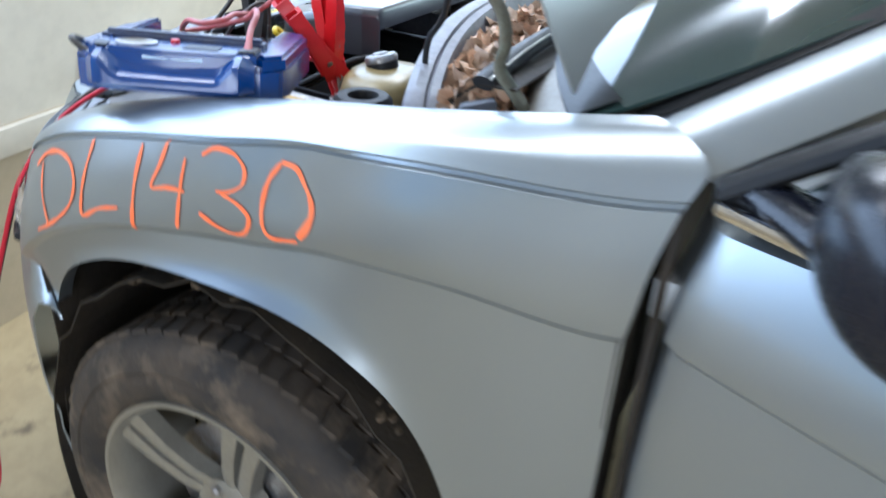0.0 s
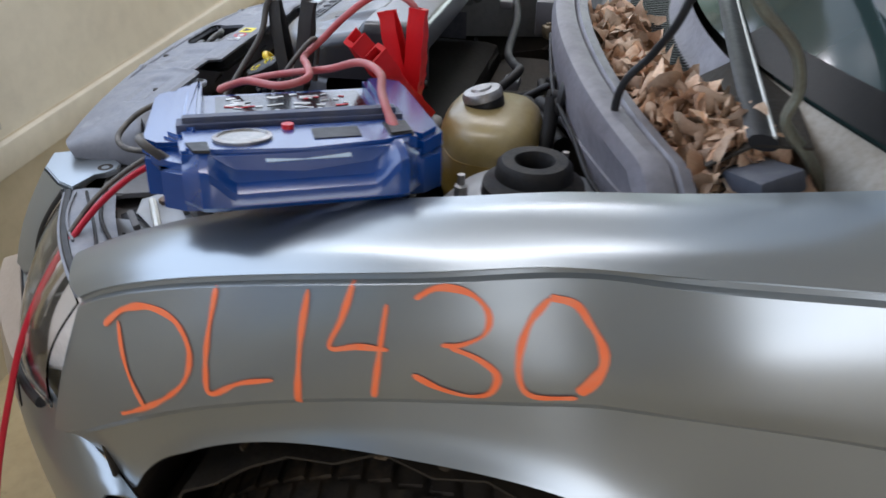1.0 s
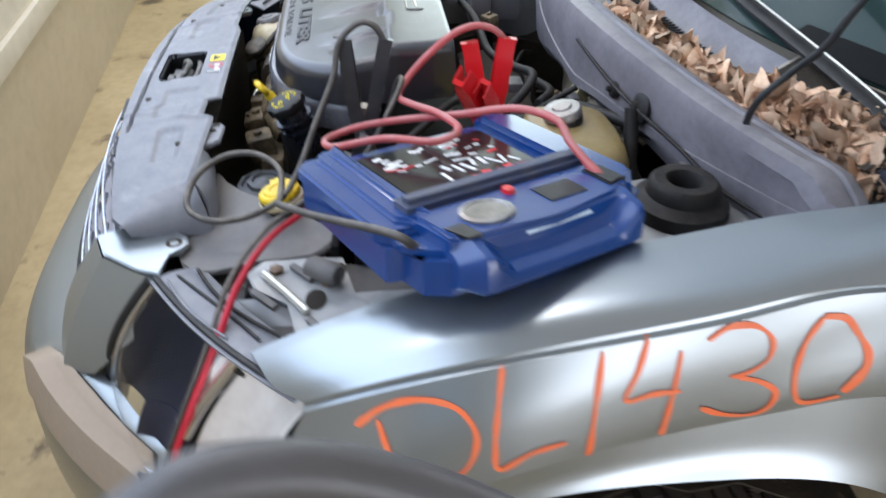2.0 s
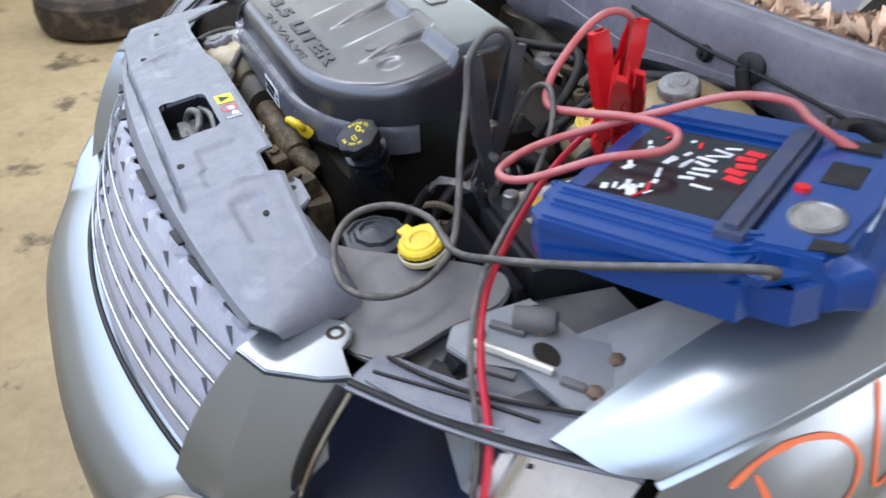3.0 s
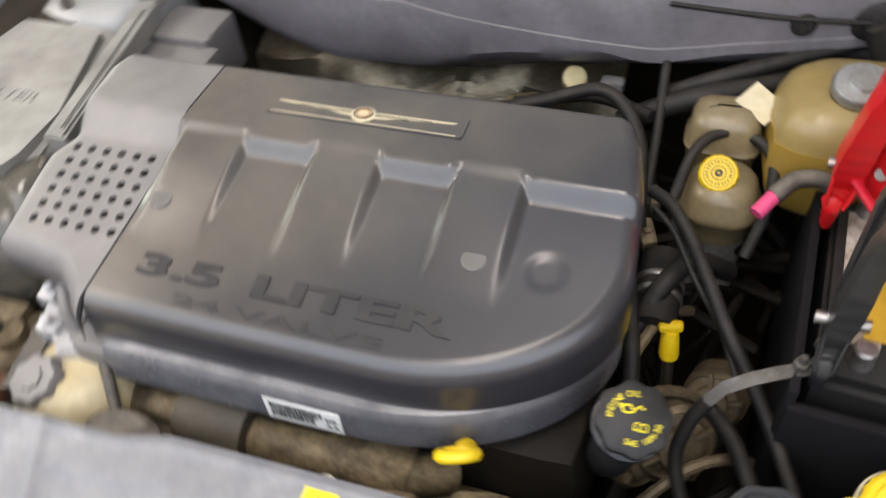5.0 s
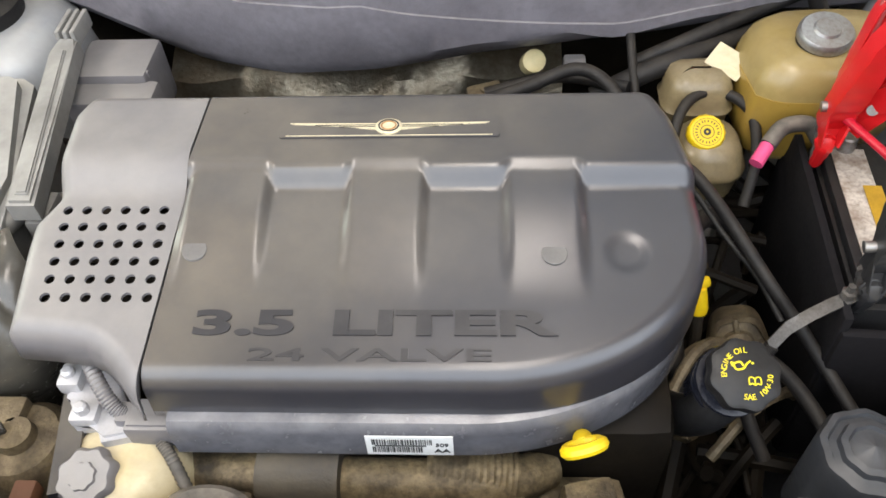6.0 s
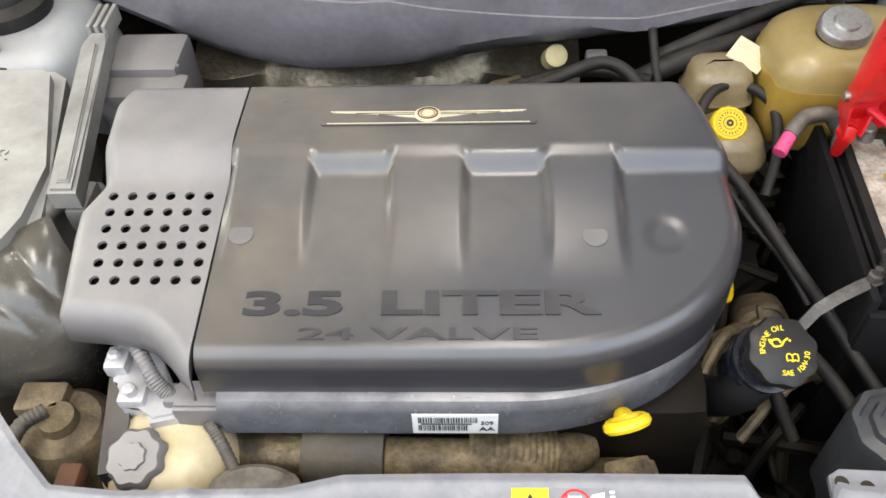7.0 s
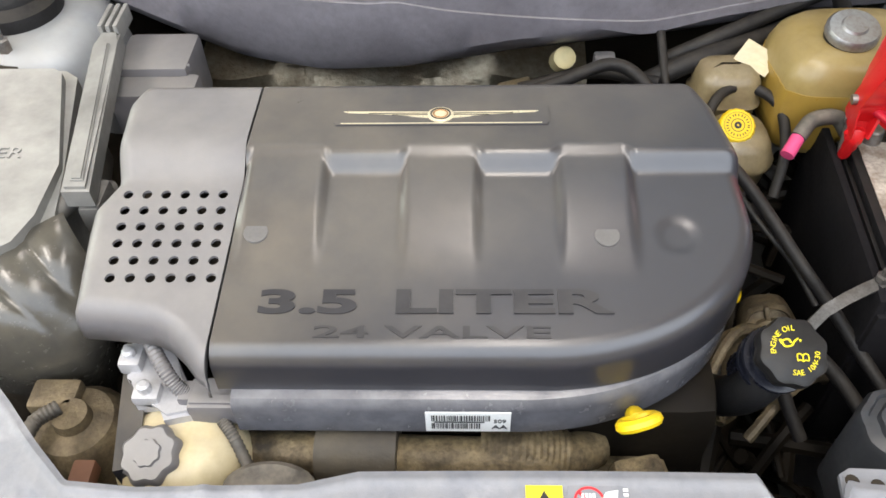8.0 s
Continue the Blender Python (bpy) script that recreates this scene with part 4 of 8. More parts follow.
def side_rows(sgn, y0, y1, n_):
    rows = []
    for y in np.linspace(y0, y1, n_):
        k = ease(0.85, 1.3, y)
        r = 0.045 * (1 - ease(0.862, 0.93, y)) ** 2 * (y0 < 1)
        X = lambda v: 0.11 + sgn * (v - r - 0.11)
        rows.append([(X(0.945), y, 1.125 + 0.03 * k), (X(0.975 + 0.01 * k), y, 1.125 + 0.03 * k), (X(0.992), y, 1.118 + 0.03 * k), (X(1.019), y, 1.06 + 0.02 * k), (X(1.034), y, 1.003 + 0.015 * k), (X(1.033), y, 0.997 + 0.015 * k),
                     (X(1.022), y, 0.985 + 0.015 * k), (X(1.034), y, 0.90), (X(1.040), y, 0.80), (X(1.028), y, 0.50), (X(0.97), y, 0.28)])
    return rows


for sgn, y0, y1 in ((1, 1.99, 3.9), (-1, 0.862, 3.9)):
    bm = bmesh.new()
    grid(bm, side_rows(sgn, y0, y1, 30))
    thicken(bm, 0.004)
    part("body_side", bm, PAINT, car, auto=25)
# glass band, pillars and tail that close the cabin
for sgn in (1, -1):
    X = lambda v: 0.11 + sgn * (v - 0.11)
    for y0, y1, nm, material in ((1.99, 2.9, "rear_side_window", GLASS), (2.95, 3.6, "quarter_window", GLASS)) + (((1.02, 1.93, "front_side_window", GLASS),) if sgn < 0 else ()):
        bm = bmesh.new()
        lean = 0.42 if y0 < 1.5 else 0.0
        tail = 0.22 if y1 > 3.3 else 0.0
        grid(bm, [[(X(0.99 - 0.27 * v), y0 + lean * v + s_ * (y1 - tail * v - y0 - lean * v), 1.16 + 0.39 * v) for s_ in np.linspace(0, 1, 6)] for v in np.linspace(0, 1, 5)])
        thicken(bm, 0.004)
        part(nm, bm, material, car, "dark side window")
    for y in (1.96, 2.925):
        bm = bmesh.new()
        tube(bm, [(X(0.99), y, 1.15), (X(0.86), y, 1.36), (X(0.70), y, 1.575)], 0.03, 8, 6, 0, 0.5)
        part("side_pillar", bm, BLACK, car)
bm = bmesh.new()
grid(bm, [[(CX + u * (0.88 - 0.26 * max(0, v - 0.55) / 0.45), 3.92 + 0.06 * math.sin(math.pi * v) - 0.24 * max(0, v - 0.55) / 0.45 - 0.06 * u * u, 0.3 + 1.3 * v) for u in np.linspace(-1, 1, 14)] for v in np.linspace(0, 1, 12)])
thicken(bm, 0.006)
part("tailgate", bm, PAINT, car)
# driver's door, standing ajar on its hinges
SWING = Matrix.Translation((0.995, 0.872, 0)) @ pose(0, 0, 0, 0, 0, -27) @ Matrix.Translation((-0.995, -0.872, 0))
front_door = bpy.data.objects.new("front_door", None)
scene.collection.objects.link(front_door)
front_door.parent = car
front_door.matrix_parent_inverse = world_of(car).inverted()
front_door.location = (0.995, 0.872, 0.6)
tagged(front_door, "silver front door standing ajar")


def swung(bm):
    bmesh.ops.transform(bm, matrix=SWING, verts=bm.verts)
    return bm


bm = bmesh.new()
rows = [[Vector(p) for p in r] for r in side_rows(1, 0.862, 1.98, 60)]
rows = [[p + Vector((-0.06, 0.006, 0)) for p in rows[0]]] + rows
grid(bm, rows)
thicken(bm, 0.004)
part("door_skin", swung(bm), PAINT, front_door, "silver door skin", auto=25)
bm = bmesh.new()
box(bm, 0.935, 1.42, 0.72, 0.05, 1.08, 0.80, 0.01)
part("door_inner", swung(bm), BLACK, front_door, "black inner door panel")
bm = bmesh.new()
box(bm, 1.004, 1.40, 1.150, 0.014, 0.98, 0.014, 0.004)
part("belt_moulding", swung(bm), CHROME, front_door, "bright belt strip")
bm = bmesh.new()
box(bm, 0.982, 1.4, 1.158, 0.022, 1.0, 0.018, 0.004)
part("window_seal", swung(bm), BLACK, front_door, "black window seal")
bm = bmesh.new()
grid(bm, [[(0.985 - 0.24 * v, 0.95 + 0.42 * v + s_ * (1.02 - 0.42 * v), 1.165 + 0.40 * v) for s_ in np.linspace(0, 1, 6)] for v in np.linspace(0, 1, 6)])
thicken(bm, 0.004)
part("side_window", swung(bm), GLASS, front_door, "dark side window")
bm = bmesh.new()
tube(bm, [(0.985, 0.90, 1.160), (0.93, 1.12, 1.33), (0.80, 1.34, 1.52), (0.76, 1.50, 1.56), (0.76, 1.97, 1.57)], 0.02, 8, 6, 0, 0.6)
part("window_frame", swung(bm), BLACK, front_door, "black window frame")
for z in (1.02, 0.62):
    bm = bmesh.new()
    box(bm, 0.965, 0.868, z, 0.06, 0.03, 0.05, 0.006)
    part("door_hinge", bm, PAINT_IN, front_door, "dirty door hinge")
bm = bmesh.new()
rows = [[(x, 0.868, z) for x in (1.006 - 0.04 * max(0, z - 1.0) / 0.17, 0.93, 0.88, 0.80)] for z in np.linspace(0.1, 1.17, 10)]
grid(bm, rows)
thicken(bm, 0.01)
part("door_pillar", bm, DARK, car, "dusty door pillar with mud")
# dark strip added behind the fender's end; it keeps the gap dark
bm = bmesh.new()
grid(bm, [[(x, 0.834, z) for x in (1.018, 0.97, 0.92)] for z in np.linspace(0.27, 1.05, 8)])
thicken(bm, 0.002)
part("fender_return", bm, DARK, car, "dark strip in the gap behind the fender")
# mirror
mirror = bpy.data.objects.new("door_mirror", None)
scene.collection.objects.link(mirror)
mirror.parent = front_door
mirror.matrix_parent_inverse = world_of(front_door).inverted()
mirror.location = (1.1, 1.06, 1.18)
bm = bmesh.new()
bmesh.ops.create_uvsphere(bm, u_segments=32, v_segments=18, radius=1)
for v in bm.verts:
    c = v.co
    p = 2.6
    k = (abs(c.x) ** p + abs(c.y) ** p + abs(c.z) ** p) ** (-1 / p)
    v.co = Vector((1.15 + 0.105 * c.x * k, 1.066 + 0.078 * c.y * k + 0.02 * c.x * k, 1.178 + (0.085 if c.z > 0 else 0.055) * c.z * k - 0.02 * c.y * k))
MIRROR = mat("mirror_shell", (0.010, 0.011, 0.017), 0.24, 0, scale=8, amount=0.3, spec=0.4)
part("mirror_housing", bm, MIRROR, mirror, "black mirror housing")
bm = bmesh.new()
tube(bm, [(0.985, 0.93, 1.165), (1.03, 0.965, 1.168), (1.10, 1.02, 1.17)], (0.028, 0.034), 14, 5, 0, 0.6)
part("mirror_arm", bm, MIRROR, mirror)
# wipers
bm = bmesh.new()
tube(bm, [(0.80, 0.552, 1.150), (0.66, 0.547, 1.160), (0.50, 0.545, 1.163), (0.30, 0.545, 1.165), (0.10, 0.55, 1.165), (-0.2, 0.555, 1.165), (-0.5, 0.58, 1.16)], 0.017, 10, 6, 0, 0.55)
part("windscreen_seal", bm, BLACK, car, "black rubber seal below the windscreen")
# the seal's bright edge is put into a thin pale line
bm = bmesh.new()
tube(bm, [(0.80, 0.562, 1.157), (0.66, 0.557, 1.168), (0.50, 0.555, 1.172), (0.30, 0.555, 1.174), (0.10, 0.56, 1.174), (-0.2, 0.565, 1.174)], 0.0022, 6, 6)
part("seal_bead", bm, BRIGHT, car, "pale line along the seal's edge")
bm = bmesh.new()
rows = []
for x in np.linspace(0.52, 0.80, 12):
    rows.append([(x, lip(x) + 0.075, 1.10), (x, 0.50, 1.115 + 0.004 * math.sin(40 * x)), (x, 0.545, 1.148), (x, 0.60, 1.15)])
grid(bm, rows)
thicken(bm, 0.003)
part("cowl_corner", bm, DARK, car, "muddy brown cowl corner")
SLATE = mat("slate_foam", (0.075, 0.08, 0.10), 0.6, 0, scale=20, amount=0.5, dust=(0.2, 0.19, 0.18), dust_amount=0.3)
bm = bmesh.new()
box(bm, 0, 0, 0, 0.085, 0.05, 0.024, 0.007, pose(0.815, 0.555, 1.118, 14, -14, 24))
part("cowl_plug", bm, SLATE, car, "dark foam block at the cowl's end")
HINGE = mat("dirty_olive_paint", (0.16, 0.165, 0.12), 0.5, 0.2, tint=(0.10, 0.07, 0.04), scale=25, amount=0.7, bump=0.2, bump_scale=150)
for sgn in (1, -1):
    bm = bmesh.new()
    X = lambda v: 0.11 + sgn * (v - 0.11)
    tube(bm, [(X(0.79), 0.63, 1.09), (X(0.79), 0.600, 1.135), (X(0.79), 0.570, 1.170), (X(0.79), 0.575, 1.205), (X(0.785), 0.562, 1.245), (X(0.775), 0.52, 1.285), (X(0.77), 0.47, 1.36)], 0.013, 10, 5, 0, 0.45)
    part("hood_hinge", bm, HINGE, car, "painted steel hood hinge")

# front fascia, grille, headlights
def fascia_pt(a, z):
    """a from -1 (right) to 1 (left) round the front, z the height."""
    x = CX + 0.905 * math.sin(a * 1.45) / math.sin(1.45)
    bow = 0.068 * math.sin(max(0, min(1, (z - 0.25) / 0.6)) * math.pi)
    y = -0.665 - bow + 0.535 * abs(math.sin(a * 1.45) / math.sin(1.45)) ** 2.9
    return Vector((x, y, z))


def top_of(a):
    """Upper edge of the bumper skin."""
    u = abs(a)
    return 0.665 + 0.06 * ease(0.32, 0.42, u) - 0.05 * ease(0.6, 1.0, u)


SHELF_BACK = [(0.32, 0.585, -0.575, 0.715), (0.36, 0.625, -0.540, 0.738), (0.42, 0.672, -0.500, 0.747), (0.50, 0.725, -0.452, 0.750), (0.62, 0.80, -0.400, 0.750), (0.75, 0.87, -0.345, 0.748), (0.90, 0.95, -0.285, 0.745)]


def shelf_back(a):
    """Where the bumper's shelf meets the foot of the headlight."""
    x, y, z = lerp_table(SHELF_BACK, abs(a))
    return Vector((CX + math.copysign(x - CX, a), y, z))


bm = bmesh.new()
rows = []
for a in np.linspace(-1, 1, 130):
    t = top_of(a)
    cols = []
    for v in np.linspace(0, 1, 12):
        z = 0.22 + (t - 0.22) * v
        p = fascia_pt(a, z)
        if v > 0.99:
            p.y += 0.018
        if 0.45 < v < 0.52:
            p.y += 0.012
        cols.append(p)
    c = 1 - ease(0.31, 0.39, abs(a))
    k = (1 - c) * (1 - ease(0.78, 0.92, abs(a)))
    last_ = cols[-1]
    end = (last_ + Vector((0, 0.05 + 0.07 * c, 0.004 + 0.028 * c))).lerp(shelf_back(a), k)
    shelf = [last_.lerp(end, w) + Vector((0, 0, (0.008 * k + 0.004 * (1 - k)) * math.sin(math.pi * w))) for w in (0.25, 0.6, 1.0)]
    rows.append(cols + shelf + [end + Vector((-0.008 * k, 0.010 + 0.004 * k, -0.014 - 0.05 * k))])
grid(bm, rows)
thicken(bm, 0.003)
bumper = part("bumper", bm, PAINT, car, "silver front bumper skin")
LENS_TAN = mat("tan_lens", (0.42, 0.34, 0.27), 0.32, 0, tint=(0.36, 0.29, 0.22), scale=12, amount=0.3, coat=0.3)
for grow, lift, material, nm, lab_ in ((0.006, 0.0015, BLACK, "lamp_seal", ""), (0.0, 0.004, LENS_TAN, "corner_lamp", "tan corner lamp lens")):
    bm = bmesh.new()
    rows = []
    for a in np.linspace(0.352 - grow, 0.66 + grow, 24):
        t, row = top_of(a), []
        out_ = (fascia_pt(a + 0.01, 0.6) - fascia_pt(a - 0.01, 0.6)).cross(Vector((0, 0, 1))).normalized()
        for w in np.linspace(-0.085 - grow, -0.005, 7):
            row.append(fascia_pt(a, t + w) + out_ * lift)
        for w in np.linspace(0.1, 0.46 + grow * 6, 6):
            p = (fascia_pt(a, t) + Vector((0, 0.018, 0))).lerp(shelf_back(a), w) + Vector((0, 0, 0.008 * math.sin(math.pi * w)))
            row.append(p + (out_ * 0.5 + Vector((0, 0, 0.85))) * lift)
        rows.append(row)
    grid(bm, rows)
    thicken(bm, 0.002)
    part(nm, bm, material, bumper, lab_)
# fascia corners beside the grille, up to the bolted tabs
for sgn in (1, -1):
    X = lambda v: 0.11 + sgn * (v - 0.11)
    bm = bmesh.new()
    tab = [(0.556, -0.425), (0.578, -0.402), (0.584, -0.368), (0.597, -0.352), (0.615, -0.348), (0.632, -0.356), (0.64, -0.372), (0.688, -0.376), (0.676, -0.408), (0.636, -0.46), (0.587, -0.48)]
    tab = [(X(a), b) for a, b in tab]
    plate(bm, tab if sgn > 0 else tab[::-1], 0.914, 0.9225, None, 0.002)
    edge_pts = [(0.553, -0.428, 0.918), (0.588, -0.482, 0.918), (0.638, -0.462, 0.918), (0.678, -0.409, 0.918), (0.692, -0.376, 0.916)]
    low_pts = [(0.515, -0.525, 0.77), (0.55, -0.585, 0.72), (0.66, -0.555, 0.72), (0.70, -0.49, 0.76), (0.71, -0.42, 0.83)]
    rows = [[(X(a[0] + (b[0] - a[0]) * v), a[1] + (b[1] - a[1]) * v - 0.012 * math.sin(math.pi * v), a[2] + (b[2] - a[2]) * v) for a, b in zip(edge_pts, low_pts)] for v in np.linspace(0, 1, 7)]
    grid(bm, rows)
    part("fascia_corner", bm, PAINT, bumper, "silver fascia corner tab", auto=25)
    bm = bmesh.new()
    lathe(bm, [(0.012, 0.921), (0.012, 0.9225), (0.007, 0.923), (0.0, 0.919)], Matrix.Translation((X(0.614), -0.368, 0)), 18)
    part("bolt_hole", bm, DARK, bumper)
GRILLE = mat("grille_plastic", (0.50, 0.50, 0.56), 0.5, 0, tint=(0.36, 0.36, 0.41), scale=16, amount=0.5, bump=0.1, bump_scale=200, dust=(0.5, 0.48, 0.46), dust_amount=0.4)

BAR = mat("dulled_chrome", (0.52, 0.53, 0.57), 0.24, 1.0, tint=(0.3, 0.3, 0.32), scale=30, amount=0.5)
# darker copy of GRILLE: shade below the bars put into the webs' colour
WEB = mat("shaded_grille_plastic", (0.20, 0.20, 0.225), 0.5, 0, scale=16, amount=0.5)


def grille_pt(u, v):
    """u across (-1 to 1), v from the top (0) down."""
    x = CX + u * (0.455 - 0.04 * v)
    y = -0.523 + 0.080 * u * u - 0.10 * v - 0.015 * v * u * u
    return Vector((x, y, 0.925 - 0.02 * u * u - 0.21 * v))


bm = bmesh.new()
us = np.linspace(-1, 1, 64)
rows = []
for v in np.linspace(0, 1, 14):
    rows.append([grille_pt(u, v) + (Vector((0, 0.018, -0.006 - 0.018 * ((i * 5) % 3 == 0))) if v == 0 and i % 4 < 2 else Vector((0, 0, 0))) for i, u in enumerate(us)])
grid(bm, rows)
thicken(bm, 0.005)
grille = thing("grille", "pale grey grille insert with thin chrome bars", "grille", (CX, -0.55, 0.7))
grille_body = part("grille_insert", bm, GRILLE, grille, auto=30)
for k, v in enumerate((0.22, 0.42, 0.62, 0.82)):
    bm = bmesh.new()
    tube(bm, [grille_pt(u, v) + Vector((0, -0.012, 0.004)) for u in np.linspace(-0.99, 0.99, 24)], 0.0030, 8, 2)
    part("chrome_bar", bm, BAR, grille, "thin chrome grille bar")
for row in range(4):
    for i in range(10):
        u = -0.90 + i * 0.198 + 0.07 * (row % 2)
        if abs(u) > 0.95:
            continue
        bm = bmesh.new()
        p = grille_pt(u, 0.12 + row * 0.2)
        q = [p + Vector(d) for d in ((-0.017, -0.004, -0.013), (0.015, -0.004, -0.015), (0.004, -0.004, 0.011), (0.0, 0.012, 0.0))]
        vv = [bm.verts.new(c) for c in q]
        for f in ((0, 1, 2), (0, 3, 1), (1, 3, 2), (2, 3, 0)):
            bm.faces.new([vv[j] for j in f])
        part("grille_web", bm, WEB, grille_body, smooth=False)
# black tube added where only the dark gap above the bumper is
bm = bmesh.new()
tube(bm, [grille_pt(u, 1.0) + Vector((0, -0.010, 0.0)) for u in np.linspace(-1.0, 1.0, 30)], 0.0045, 8, 2)
part("lower_seal", bm, BLACK, grille, "black line standing in for the gap below the grille")
# tab and bolt eye at the panel's rear edge
bm = bmesh.new()
plate(bm, [(0.341, -0.352), (0.344, -0.327), (0.354, -0.321), (0.405, -0.323), (0.418, -0.335), (0.43, -0.354)], 0.970, 0.977, None, 0.002)
part("panel_tab", bm, SHIELD, car, "stepped tab of the radiator panel")
bm = bmesh.new()
plate(bm, [(0.44, -0.36), (0.447, -0.342), (0.462, -0.335), (0.48, -0.34), (0.487, -0.362)], 0.958, 0.965, None, 0.002)
lathe(bm, [(0.010, 0.964), (0.010, 0.968), (0.006, 0.969), (0, 0.967)], Matrix.Translation((0.463, -0.351, 0)), 16)
part("panel_tab", bm, SHIELD, car)
for hx, hy in ((0.352, -0.334), (0.372, -0.338)):
    bm = bmesh.new()
    lathe(bm, [(0.006, 0.9772), (0.006, 0.9776), (0, 0.9774)], Matrix.Translation((hx, hy, 0)), 12)
    part("tab_hole", bm, DARK, car)
# panel beyond the latch: front flange of the support, dark pads for its gaps
bm = bmesh.new()
rows = []
for u in np.linspace(-1, 1, 50):
    x = CX + u * 0.46
    p = shield_pt(x, 1.0)
    q = grille_pt(u, 0.0)
    rows.append([p + Vector((0, 0.004, 0.001)), p + Vector((0, -0.004, -0.014)), p.lerp(q, 0.5) + Vector((0, 0, -0.004)), q + Vector((0, 0.01, 0.004)), q + Vector((0, 0.012, -0.03))])
grid(bm, rows)
thicken(bm, 0.004)
part("panel_flange", bm, SHIELD, car, "grey plastic flange behind the grille")
# the open gaps' darkness is put into flat black boxes
for u, long_ in ((-0.8, 0.03), (-0.55, 0.03), (-0.3, 0.035), (0.22, 0.085), (0.545, 0.036), (0.715, 0.06), (0.91, 0.045)):
    bm = bmesh.new()
    p = shield_pt(CX + u * 0.46, 1.0).lerp(grille_pt(u, 0), 0.55)
    box(bm, 0, 0, 0, long_, 0.017, 0.005, 0.002, pose(p.x, p.y, p.z - 0.0005, 0, 0, math.degrees(math.atan(0.33 * u))))
    part("panel_clip", bm, BLACK, car, "black pad standing in for a dark gap")
for x, f in ((-0.30, 0.5), (-0.17, 0.72), (0.245, 0.78), (0.415, 0.3)):
    bm = bmesh.new()
    lathe(bm, [(0.0055, -0.001), (0.0055, 0.0015), (0.003, 0.002), (0, 0.001)], Matrix.Translation(shield_pt(x, f)), 14)
    part("push_pin", bm, DARK, car)

# headlights
LENS = bpy.data.materials.new("clear_lens")
LENS.use_nodes = True
lb = LENS.node_tree.nodes["Principled BSDF"]
lb.inputs["Base Color"].default_value = (0.93, 0.93, 0.92, 1)
lb.inputs["Transmission Weight"].default_value = 1.0
lb.inputs["Roughness"].default_value = 0.06
lb.inputs["IOR"].default_value = 1.12


NAVY = mat("navy_gloss", (0.010, 0.014, 0.032), 0.3, 0, scale=6, amount=0.3, spec=0.25)
BEIGE = mat("beige_reflector", (0.84, 0.79, 0.73), 0.3, 0.1, tint=(0.62, 0.56, 0.5), scale=14, amount=0.5)


def lamp_pt(u, v, deep=0.0):
    """Headlight face: u from the grille (0) to the fender (1), v from the top (0) down."""
    top = Vector((0.695, -0.388, 0.912)).lerp(Vector((0.962, -0.176, 0.935)), u) + Vector((0.004, -0.014, 0.0)) * math.sin(math.pi * u)
    bot = Vector((0.695, -0.475, 0.735)).lerp(Vector((0.955, -0.268, 0.745)), u) + Vector((0.02, -0.035, -0.02)) * math.sin(math.pi * u)
    p = top.lerp(bot, v) + Vector((0.008, -0.014, 0.006)) * math.sin(math.pi * v)
    return p + Vector((-0.55, 0.83, 0)) * deep


